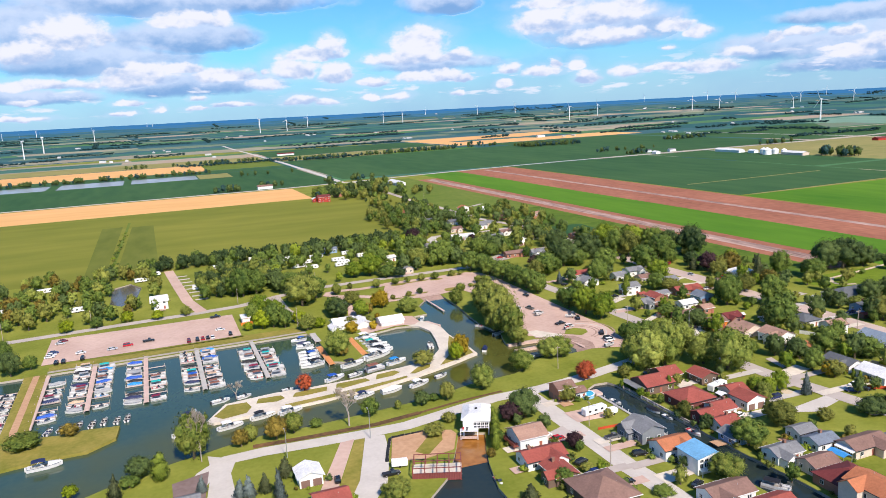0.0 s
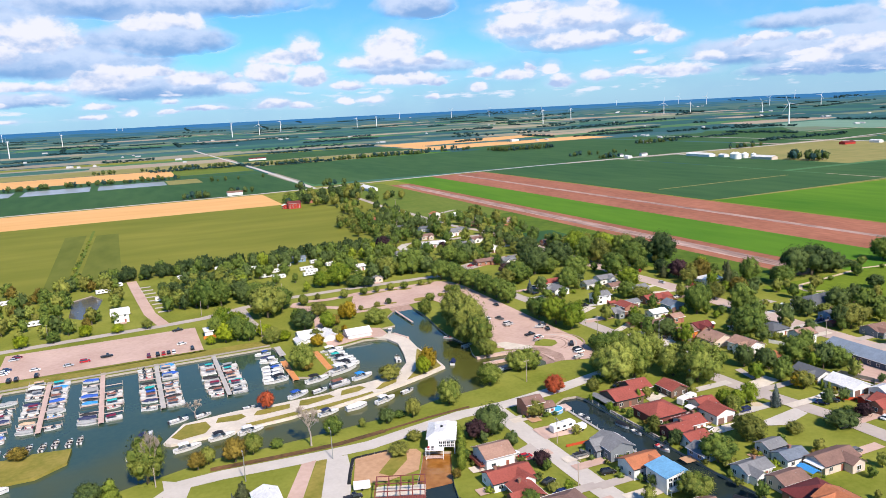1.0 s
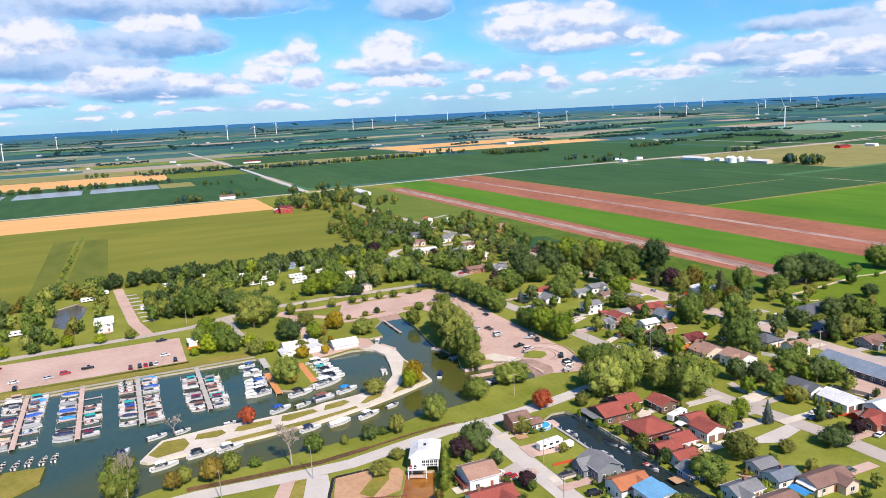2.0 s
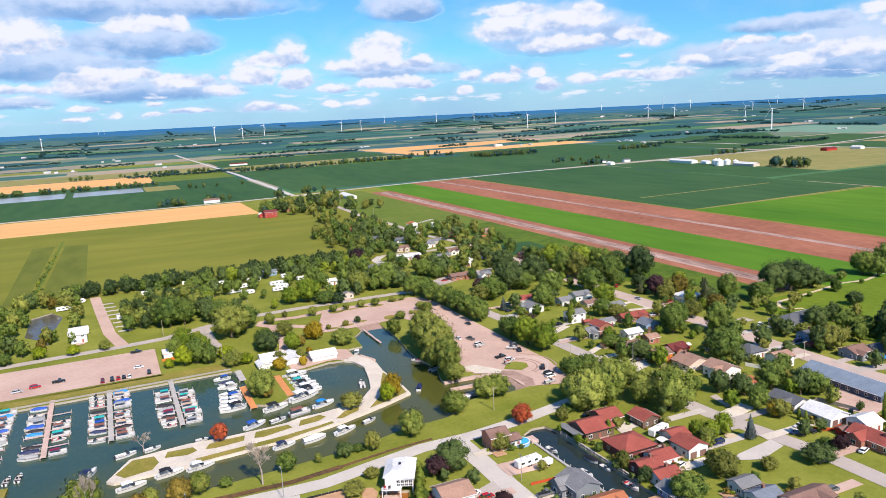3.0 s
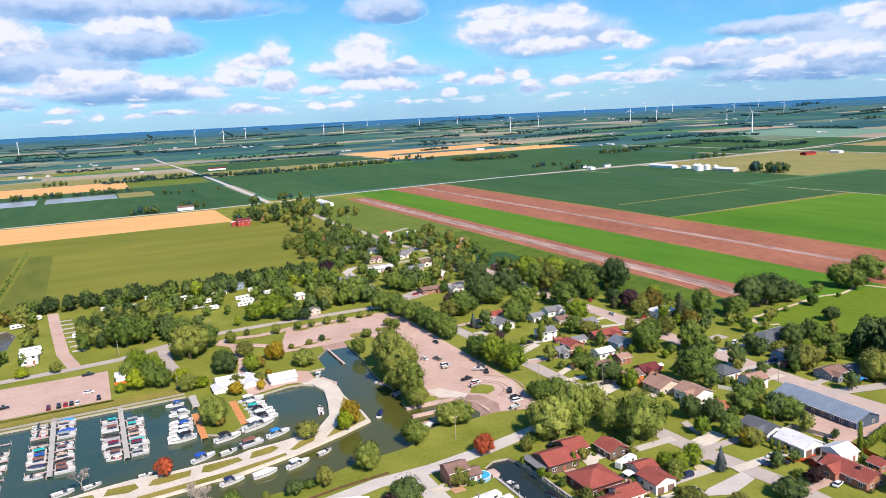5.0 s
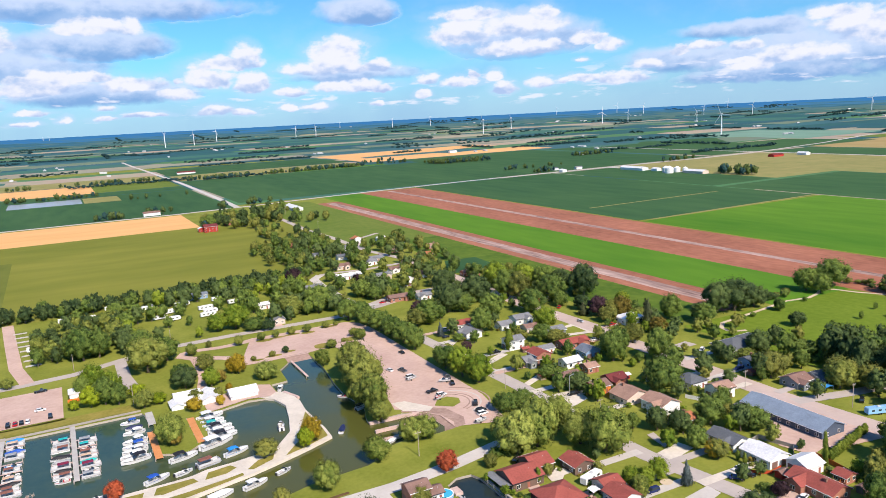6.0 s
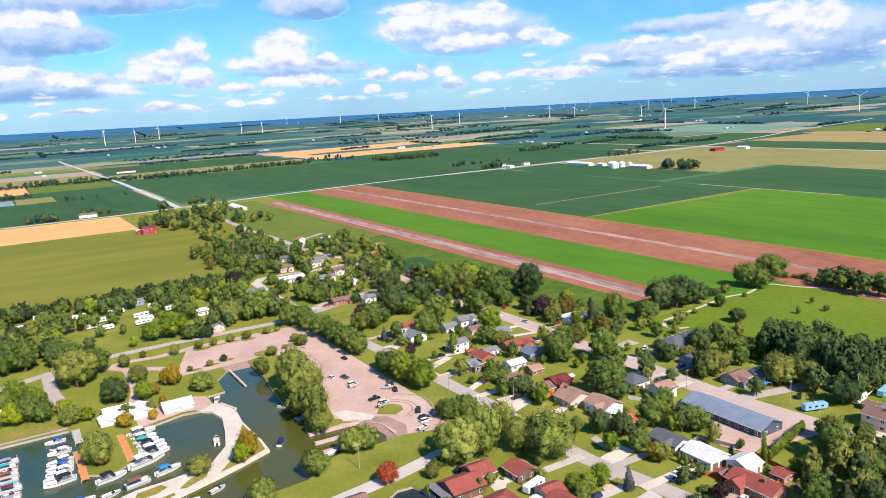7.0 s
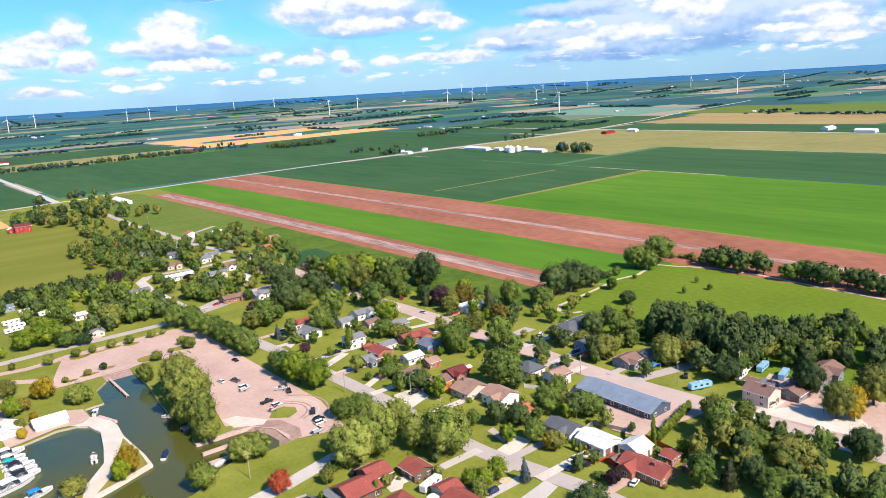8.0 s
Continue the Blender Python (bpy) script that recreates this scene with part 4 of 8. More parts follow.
def foliage(lobes, count, size, seed, droop=0.0, core=0.74, rings=4, segs=6, squash=0.45, spill=1.0):
    """Crown: leaf sprays scattered over overlapping lobes (centre, radii), with closed hearts inside. Returns verts, their soft normals, and faces."""
    r = np.random.RandomState(seed)
    c = np.array([l[0] for l in lobes], float)
    e = np.array([l[1] for l in lobes], float)
    middle = np.array([0.0, 0.0, c[:, 2].mean() - 0.10])
    weight = (e[:, 0] * e[:, 2]) ** 0.9
    weight[0] *= spill
    pick = r.choice(len(lobes), count, p=weight / weight.sum())
    way = r.normal(size=(count, 3))
    way[:, 2] = way[:, 2] * 0.9 + 0.18
    way /= np.linalg.norm(way, axis=1)[:, None]
    at = c[pick] + way * e[pick] * (0.76 + 0.44 * r.rand(count)[:, None] ** 1.8) * np.where(pick == 0, min(spill, 1.22), 1.0)[:, None]
    # leave out sprays that lie deep in another lobe
    gap = np.min([np.linalg.norm((at - c[k]) / e[k], axis=1) + 10.0 * (pick == k) for k in range(len(lobes))], axis=0) if len(lobes) > 1 else np.ones(count)
    keep = gap > 0.66
    at, way = at[keep], way[keep]
    n = len(at)
    out = (at - middle) * (1.0, 1.0, 1.0 / squash)
    out /= np.linalg.norm(out, axis=1)[:, None] + 1e-6
    soft = way * 0.36 + out * 0.85 + r.normal(size=(n, 3)) * 0.16
    soft /= np.linalg.norm(soft, axis=1)[:, None]
    nor = soft + r.normal(size=(n, 3)) * 0.34
    nor /= np.linalg.norm(nor, axis=1)[:, None]
    u = np.cross(nor, r.normal(size=(n, 3)))
    u /= np.linalg.norm(u, axis=1)[:, None]
    if droop:
        u = u * (1 - droop) + np.array([0, 0, -1.0]) * droop
        u /= np.linalg.norm(u, axis=1)[:, None]
    v = np.cross(nor, u)
    s = size * (0.5 + 1.0 * r.rand(n))[:, None]
    long = 1.0 + 1.6 * droop
    flat = (1.0, 1.0, squash + 0.15)
    corners = np.stack([at + u * s * long * flat, at + (-u * 0.5 * long + v * 0.87) * s * flat, at + (-u * 0.5 * long - v * 0.87) * s * flat], 1).reshape(-1, 3)
    verts, normals = [corners], [np.repeat(soft, 3, axis=0)]
    faces = [(3 * i, 3 * i + 1, 3 * i + 2) for i in range(n)]
    first = 3 * n
    th = np.repeat(np.pi * (np.arange(rings) + 0.5) / rings, segs)
    ph = np.concatenate([2 * np.pi * (np.arange(segs) + 0.5 * (i % 2)) / segs for i in range(rings)])
    ball = np.stack([np.sin(th) * np.cos(ph), np.sin(th) * np.sin(ph), np.cos(th)], 1)
    for k in range(len(lobes)):
        verts.append(c[k] + ball * e[k] * core * (1 + 0.16 * r.normal(size=(rings * segs, 1))))
        normals.append(ball)
        for i in range(rings - 1):
            for j in range(segs):
                a, b = first + i * segs + j, first + i * segs + (j + 1) % segs
                faces.append((a, a + segs, b + segs, b))
        faces.append(tuple(first + j for j in range(segs)))
        faces.append(tuple(first + (rings - 1) * segs + j for j in reversed(range(segs))))
        first += rings * segs
    return np.concatenate(verts), np.concatenate(normals), faces


def leafy_mesh(name, verts, normals, faces, mat):
    """A mesh of leaves lit as one rounded mass."""
    me = bpy.data.meshes.new(name)
    me.from_pydata(verts.tolist(), [], faces)
    me.shade_smooth()
    me.normals_split_custom_set_from_vertices((normals / np.linalg.norm(normals, axis=1)[:, None]).tolist())
    me.materials.append(mat)
    return me


def round_lobes(seed, low=0.05, count=32):
    """Lobes of a broad crown in a unit tree: height 1, radius 1."""
    r = random.Random(seed)
    middle, half, taper = (1 + low) / 2, (1 - low) / 2, r.uniform(-0.22, 0.20)
    lobes = [((0, 0, middle), (0.74, 0.74, half * 0.84))]
    for i in range(count):
        v = 1 - 1.86 * (i + 0.5) / count
        a = 2.39996 * i + r.uniform(-0.45, 0.45)
        s = r.uniform(0.16, 0.33)
        d = (0.99 - 0.8 * s) * math.sqrt(1 - v * v) * (1 - taper * v) * r.uniform(0.74, 1.10)
        lobes.append(((d * math.cos(a), d * math.sin(a), middle + v * (half - 0.42 * s) * r.uniform(0.88, 1.0)), (s, s, s * r.uniform(0.40, 0.52))))
    return lobes


def crown_mesh(shape, variant, kind):
    seed = {"round": 10, "willow": 40, "cone": 60, "column": 80, "bush": 90}[shape] + variant
    if shape == "round":
        v, n, f = foliage(round_lobes(seed), 4300, 0.037, seed, rings=3, segs=5, core=0.82, spill=1.7)
    elif shape == "willow":
        v, n, f = foliage(round_lobes(seed, low=0.02, count=34), 6000, 0.029, seed, droop=0.36, rings=3, segs=5, core=0.82, spill=1.7)
    elif shape == "cone":
        lobes = [((0.10 * math.cos(i * 2.4), 0.10 * math.sin(i * 2.4), 0.10 + 0.088 * i), (0.95 - 0.092 * i, 0.95 - 0.092 * i, 0.075)) for i in range(10)]
        v, n, f = foliage(lobes, 1900, 0.06, seed, droop=0.25, core=0.72)
    elif shape == "column":
        lobes = [((0.12 * math.cos(i * 2.1), 0.12 * math.sin(i * 2.1), 0.12 + 0.11 * i), (0.86 * (1 - abs(i - 2.5) * 0.11), 0.86 * (1 - abs(i - 2.5) * 0.11), 0.14)) for i in range(8)]
        v, n, f = foliage(lobes, 1500, 0.075, seed, core=0.85)
    else:
        r = random.Random(seed)
        lobes = [((0.5 * math.cos(i * 1.25), 0.5 * math.sin(i * 1.25), r.uniform(0.40, 0.55)), (0.52, 0.52, r.uniform(0.38, 0.46))) for i in range(5)] + [((0, 0, 0.55), (0.6, 0.6, 0.45))]
        v, n, f = foliage(lobes, 1100, 0.09, seed)
    return leafy_mesh("crown", v, n * (1, 1, 2.2), f, LEAF[kind])


def trunk_mesh(shape, variant):
    bm = bmesh.new()
    r = random.Random(variant + 5)
    top = 0.9 if shape in ("cone", "column") else 0.5
    tube(bm, (0, 0, -0.02), (0.01, 0, 0.20), 0.085, 0.06)
    tube(bm, (0.01, 0, 0.20), (0, 0.02, top), 0.06, 0.02)
    if shape in ("round", "willow"):
        for i in range(6):
            a = 1.05 * i + r.uniform(-0.3, 0.3)
            tube(bm, (0, 0, 0.20 + 0.03 * i), (0.5 * math.cos(a), 0.5 * math.sin(a), 0.48 + 0.04 * i), 0.034, 0.010, 6)
    return mesh_of(bm, "trunk", TRUNK)


def bare_mesh(seed):
    """A leafless crown of forking limbs."""
    bm = bmesh.new()
    r = random.Random(seed)

    def fork(a, way, length, thick, depth):
        b = a + way * length
        tube(bm, a, b, thick, thick * 0.66, 6 if depth > 4 else 3)
        if depth:
            for _ in range(3 if depth > 2 else 4):
                w = (way + Vector((r.uniform(-1, 1), r.uniform(-1, 1), r.uniform(-0.25, 0.6))) * 0.62).normalized()
                fork(a + way * length * r.uniform(0.55, 1.0), w, length * r.uniform(0.60, 0.82), max(thick * 0.52, 0.020), depth - 1)

    fork(Vector((0, 0, -0.2)), Vector((0, 0, 1)), 3.0, 0.20, 6)
    tall, wide = max(v.co.z for v in bm.verts), sorted(math.hypot(v.co.x, v.co.y) for v in bm.verts)[int(len(bm.verts) * 0.97)]
    bmesh.ops.scale(bm, vec=(1 / wide, 1 / wide, 1 / tall), verts=bm.verts)
    return mesh_of(bm, "bare_crown", PALE_BARK)


SHAPES = {"willow": "willow", "spruce": "cone", "blue": "cone", "cedar": "column", "bush": "bush"}
TREE_LABELS = {"green": "broad green deciduous tree in full leaf", "dark": "dense dark green deciduous tree", "light": "tall light green tree with loose crown", "olive": "olive-green tree turning early",
               "yellow": "bright yellow-green young tree", "yellowgreen": "fresh yellow-green maple tree", "autumn": "golden yellow tree in early autumn colour", "rust": "rust-brown tree turning in autumn",
               "red": "red maple tree in autumn colour", "purple": "round tree with dark purple leaves", "willow": "willow tree with drooping pale green sprays", "spruce": "tall dark green spruce tree",
               "blue": "blue-grey spruce tree with stiff branches", "cedar": "narrow upright green cedar tree", "bush": "low rounded green bush", "bare": "leafless pale grey tree with bare limbs"}
FIRST = {}


def tree(kind, x, y, h, r):
    turn, variant = rng.uniform(0, 360), rng.randrange(3)
    shape = SHAPES.get(kind, "round")
    if kind == "bare":
        m = pose(x, y, 0, 0, 0, turn) @ Matrix.Diagonal((r, r, h, 1))
    else:
        m = pose(x, y, 0, rng.uniform(-2, 2), rng.uniform(-2, 2), turn) @ Matrix.Diagonal((r * 1.04, r * rng.uniform(0.94, 1.08), h, 1))
    key = (kind, variant)
    if key in FIRST:
        return copy_thing(FIRST[key], m @ Matrix.Diagonal([1 / s for s in FIRST[key].scale] + [1]))
    ob = thing("bush" if kind == "bush" else "tree", Matrix(), TREE_LABELS[kind], "bush" if kind == "bush" else "tree", "trees of the place")
    if kind == "bare":
        part("bare_crown", bare_mesh(variant), PALE_BARK, ob)
    else:
        part("trunk", trunk_mesh(shape, variant), TRUNK, ob)
        part("crown", crown_mesh(shape, variant, kind), LEAF[kind], ob)
    ob.matrix_basis = m
    FIRST[key] = ob
    return ob


for x, y, h, r in ((-42.6, 283.8, 5.5, 5.9), (169.4, 218.2, 1.8, 1)):
    tree("bush", x, y, h, r)
for x, y, h, r in ((-28.3, 287.4, 4.7, 3.5), (26.5, 249.2, 6.3, 3.0), (38.2, 249.0, 8.6, 3.9), (97.2, 203.9, 3.1, 1.6), (80.1, 323.2, 5.9, 2.8), (109.6, 384.6, 6.4, 2.8), (227.6, 239.3, 8.1, 3.1), (331, 356.4, 13.0, 6.4), (325.5, 320.6, 9.4, 4.8)):
    tree("rust", x, y, h, r)
for x, y, h, r in ((-4.8, 241.3, 7.2, 4.2), (92.0, 252.8, 6.0, 3.0), (120.3, 225.8, 10.9, 5.5), (93.6, 386.5, 10.7, 6), (75.6, 461.1, 12, 5.2), (-58.8, 371.1, 11.8, 5), (223.4, 173, 6.2, 5.6), (148.5, 410.3, 4, 1.9), (239.7, 231.4, 9.8, 4.4), (244.8, 226, 9.2, 4.2), (240.4, 280.2, 8.7, 5.5), (265.8, 145.7, 10.1, 4.3), (302.5, 128.7, 11.7, 5.5), (339.7, 163.3, 15.3, 5.9), (390.5, 327.5, 19.5, 11.6), (378.9, 329.5, 19.2, 8.2), (404.8, 325.6, 13.8, 7.8), (410.4, 314, 6.6, 2.5), (391.9, 286.9, 8, 4.7), (340.1, 268.7, 12.1, 6.1), (320.7, 276.4, 8.7, 3.6), (345, 408.2, 20.5, 9.6), (352.5, 418, 19.8, 8.4), (337.6, 423, 17.4, 7.6)):
    tree("dark", x, y, h, r)
for x, y, h, r in ((282.8, 441, 18, 10.4), (274, 469.1, 18.6, 8.6), (256.3, 427.9, 19.1, 9.9), (323.5, 383, 9.6, 5.0), (152.4, 459.3, 7.1, 4.5), (331.2, 192.5, 11.1, 6.7), (348.2, 194.1, 12.2, 5.7)):
    tree("dark", x, y, h, r)
for x, y, h, r in ((1, 236.9, 8.8, 3.1), (179.4, 222.3, 5.6, 1.3), (244.6, 198.4, 4, 0.9), (244.7, 195.5, 4.2, 0.9), (265.2, 180.3, 11.9, 1.2), (246.3, 343.7, 11.2, 2.8)):
    tree("cedar", x, y, h, r)
for x, y, h, r in ((-24.3, 238.3, 3.8, 2.5), (122.4, 292.4, 8.4, 3.2), (53.4, 386.6, 10.4, 4.9), (46.4, 387.1, 4.9, 2.6), (80, 373.3, 5.6, 3.7), (-42, 434.6, 7.3, 3.9), (-12.1, 439.1, 7, 3.4), (3.6, 437.1, 5.6, 3.4), (72.7, 388, 6.5, 4.3)):
    tree("yellow", x, y, h, r)
for x, y, h, r in ((-11.9, 230.8, 7.9, 2.5), (29.2, 214.3, 6.6, 2.1), (36.3, 221.6, 6.5, 2.9), (96, 175.8, 5.3, 2.7), (123.5, 409, 5, 2.1), (259, 149.3, 10.4, 3.4), (332.3, 335.7, 16, 3.8), (341.3, 347.1, 11.5, 3.6), (316.6, 372.6, 8.4, 3.8)):
    tree("spruce", x, y, h, r)
for x, y, h, r in ((-8, 236.2, 4, 3), (52.4, 252.4, 3.4, 2.4), (72.2, 252.6, 7.2, 3.6), (108.4, 178.6, 5.6, 3), (97.5, 255.4, 2.6, 2.6), (177.6, 245.6, 3.9, 2.9), (59.2, 386.4, 13.7, 5.3), (64.4, 382.7, 10.7, 4.1), (83.6, 427.4, 18.1, 8.5), (81.3, 450.4, 14.4, 6.8), (92, 435.8, 13.5, 6.7), (-27.3, 436.2, 6.8, 3.6), (-65, 394.9, 10.9, 4.2), (-51.7, 376.8, 7, 3.3), (171.3, 174.2, 9.4, 5.7), (168.2, 213, 3.7, 1.5), (130.2, 162.5, 1.9, 3.3), (198.6, 449.4, 14.2, 7.4), (205.4, 446, 12.4, 6.0), (204.4, 432.3, 11.6, 6.9), (206, 416.7, 12.6, 6.9), (206.6, 401.9, 12.2, 6.7), (207.6, 388.4, 12.4, 6.5), (207.4, 374.3, 13.0, 6.0), (228, 500, 12.5, 7.2), (238.4, 497, 11.4, 6.6), (246.5, 503, 11.8, 6.4), (232, 487, 9.8, 5.6), (225.6, 560.5, 9, 4.2)):
    tree("green", x, y, h, r)
for x, y, h, r in ((206.5, 338.5, 11.9, 5.9), (208, 348.1, 9.1, 3.7), (202.5, 278.9, 8.1, 5.5), (209.9, 278, 8.4, 4.9), (233.4, 237.5, 6.4, 2.9), (239.8, 212.6, 9.2, 4.4), (238.7, 299.4, 6.8, 5), (266, 255.8, 17.3, 8.9), (244.9, 298.4, 4.2, 3.8), (269.1, 212.8, 8.9, 6.5), (260, 224.6, 11.7, 6), (253.9, 155.6, 12.2, 4.8), (267.2, 170.3, 3.1, 2.6), (236.3, 180.7, 2.1, 2.1), (285.6, 167.9, 14.9, 6), (283, 159.1, 9.2, 5.6), (265.6, 136.7, 8.5, 6.6), (288.8, 155.3, 6.4, 4.7), (358.9, 319.8, 11.9, 6.9), (350, 336.5, 15, 6.4), (349.8, 252.4, 9.3, 7), (458.8, 331.5, 15.7, 8.4), (481, 329.7, 18.5, 11.2), (460.9, 322.9, 12.9, 7.3)):
    tree("green", x, y, h, r)
for x, y, h, r in ((295.9, 288.9, 16.8, 6.5), (349.5, 245.6, 3.5, 2.7), (322.6, 411.8, 17.7, 9.8), (305.5, 437.2, 19.4, 9.6), (271.1, 401.2, 15.8, 8), (297.5, 532.1, 10.8, 8.2), (264.4, 425.5, 11.6, 8.3), (250.9, 379.2, 14.9, 6.6), (234.7, 413.3, 15.2, 8.7), (268.1, 345.9, 10.2, 5.8), (231.9, 372.1, 5, 3.4), (277.6, 300.5, 16.5, 7.2), (286.6, 307.6, 14.5, 5.6), (319, 397.6, 9.6, 5.0), (296, 396.4, 15.6, 8.4), (333.8, 436, 17.6, 8.4), (93.2, 395.5, 9.7, 5.4), (53.2, 463.9, 19.2, 7.4), (61.2, 465.3, 16.5, 6.3), (50.7, 402.9, 10.5, 4), (81.8, 471.2, 10.6, 7.5), (145, 464.2, 8.4, 6.4), (190.3, 482.2, 18, 10.8)):
    tree("green", x, y, h, r)
for x, y, h, r in ((11.4, 247.8, 16.3, 6.3), (30.0, 251.4, 6.4, 2.6), (44.4, 251.6, 7.8, 3.6), (63.1, 193.6, 5.9, 4.3), (118.6, 182.8, 2.8, 2.2), (83.2, 253.6, 3.6, 1.4), (160.6, 330, 21, 9.6), (157, 309.6, 17.6, 7.6), (164, 350.6, 19.6, 9.0), (155.6, 298.6, 9, 4.8), (168.6, 367, 10.4, 4.8), (154.4, 320, 10.5, 5.0), (168, 339.6, 12.6, 5.2), (73.9, 372.1, 8.6, 4.8), (104.4, 435.5, 7.4, 3.0), (120.5, 401, 6.4, 3.2), (158.3, 377.8, 9.1, 3.8), (18.5, 436.9, 5.7, 3.2), (150.6, 160.8, 8.2, 5.0), (201.2, 198.8, 7.2, 3), (130.4, 439.2, 6.2, 2.8), (143.3, 440.9, 4.6, 2.6), (151.6, 441.6, 4.4, 2.3), (161, 441.8, 5.0, 2.5), (169.8, 440.6, 5.0, 2.8), (181.8, 442.6, 4.2, 2.5), (188.3, 443, 3.2, 1.7), (171.6, 403.6, 5.0, 3.3), (190, 408, 6.6, 3.4), (189.6, 416.6, 5.0, 3.0), (180.6, 409, 2.6, 1.6)):
    tree("light", x, y, h, r)
for x, y, h, r in ((182.3, 385.2, 2.6, 1.9), (303.9, 169.2, 8.2, 4.1), (329.8, 267.2, 4.9, 4.9), (336.1, 347.5, 6.8, 5.8), (81.2, 422, 18.8, 10.1), (171.8, 479.2, 14.9, 7.8), (329.8, 219.8, 12.8, 6.3)):
    tree("light", x, y, h, r)
for x, y, h, r in ((13.4, 243.7, 18.5, 4.1), (63.2, 248.0, 14.6, 5.2), (29.9, 294.7, 7, 3.3)):
    tree("bare", x, y, h, r)
for x, y, h, r in ((22.1, 215.1, 5.7, 2.1), (24.5, 213.8, 7.1, 2.3), (32.6, 208, 10.5, 1.9), (12, 223, 5.4, 1.8), (218, 195.3, 9.1, 2), (228.6, 386, 8.7, 2.4)):
    tree("blue", x, y, h, r)
for x, y, h, r in ((95.5, 234.7, 3.6, 2.7), (87.2, 227.1, 4.1, 3.8), (102.2, 253.0, 7.6, 3.0), (140.8, 230.9, 6.5, 3.5), (107.8, 293.8, 6.5, 5), (94.7, 366.8, 5.5, 3.7), (104.5, 364.4, 5.3, 2.1), (190.6, 180.7, 8.7, 5.5), (206.1, 176.8, 4.5, 3), (115.2, 445, 4.3, 1.7), (130.5, 406.3, 3.1, 1.6), (140.8, 408.2, 3.4, 1.9), (240.4, 202.9, 7.1, 3.9), (297.4, 177.8, 9.7, 4.7), (282.7, 141.8, 10.8, 7.4), (327.1, 147.3, 14.7, 5.7), (347.2, 142.9, 15.8, 7.2), (317.9, 243.9, 12.7, 6.8), (303.7, 316, 10.7, 5.7), (337.2, 224.7, 11.3, 7), (338.3, 212.6, 11.3, 5.6), (308, 428.1, 19.1, 8.1), (318.6, 353, 9.6, 5.6), (326.6, 359, 10.8, 5.4), (227.5, 412.3, 11, 6.2)):
    tree("olive", x, y, h, r)
for x, y, h, r in ((272.9, 340.1, 7.5, 5.2), (259.8, 354.2, 6.3, 4.3), (274.1, 339.2, 6, 5.7), (106.6, 408.8, 8.2, 5.2)):
    tree("olive", x, y, h, r)
for x, y, h, r in ((115, 225.4, 7, 4.4), (123.2, 197.2, 5.6, 2.8), (236.6, 175.3, 4.9, 3), (321.6, 365.6, 12.6, 6.0), (240.6, 540.6, 7.6, 4.6), (199.4, 565, 13.6, 6.6), (240.2, 435.4, 8.6, 5.9), (227.5, 355.3, 5.7, 3)):
    tree("purple", x, y, h, r)
for x, y, h, r in ((118.8, 257.4, 10.0, 5.0), (141, 267.3, 9.2, 5.2), (158.4, 275.2, 9.4, 4.9), (163.6, 274.2, 9.6, 5.0), (78.4, 325.1, 12.5, 5.8), (129.8, 375.2, 8.3, 5.1), (185.1, 243.8, 16.8, 8), (194.7, 244.8, 19.8, 8), (209.2, 252.3, 14, 5.8), (209, 238.3, 13, 6.9), (212.2, 228, 17.4, 8.7), (187.2, 258.1, 9, 4), (128.5, 376.6, 8.9, 5.4)):
    tree("willow", x, y, h, r)
for x, y, h, r in ((428.3, 275.1, 4.6, 1.4), (451.9, 282.4, 4.2, 1.4), (443.4, 268.3, 3.8, 1.8), (409.0, 311.0, 7.6, 2.8), (372, 308, 3.6, 1.8), (379, 311, 3.2, 1.6), (388, 312, 3.0, 1.7), (437, 316, 3.2, 1.5)):
    tree("green", x, y, h, r)
for x, y, h, r in ((158.4, 246.5, 7.6, 4.2), (55.8, 289.2, 7, 3.6)):
    tree("red", x, y, h, r)
for x, y, h, r in ((125.8, 295.9, 10.7, 4.1), (119.8, 392.5, 10.5, 4.2), (330, 142.4, 9, 3.5), (117, 395.2, 8.4, 3.2), (92.4, 354.4, 6.4, 3.4), (103.4, 354.6, 5.0, 2.0), (110.4, 370.4, 4.0, 1.8)):
    tree("autumn", x, y, h, r)
for x, y, h, r in ((207.9, 324.3, 15.2, 6.4), (210.2, 313.3, 13.8, 6.8), (203.7, 205.4, 6.6, 3.0), (207, 202.2, 7, 3.2), (213.2, 203, 7.9, 3.5), (347.3, 374.2, 9.8, 5.1), (326.1, 448.9, 17.9, 9.3), (313.3, 463.8, 18.9, 8.9), (283, 364, 13, 6.6), (104.5, 380.9, 9.9, 4.3), (55.2, 407.4, 14, 5.8), (62.2, 397, 12.4, 5.6), (136.7, 475.5, 15.9, 8.8), (126.3, 476.3, 11.5, 6.4)):
    tree("yellowgreen", x, y, h, r)


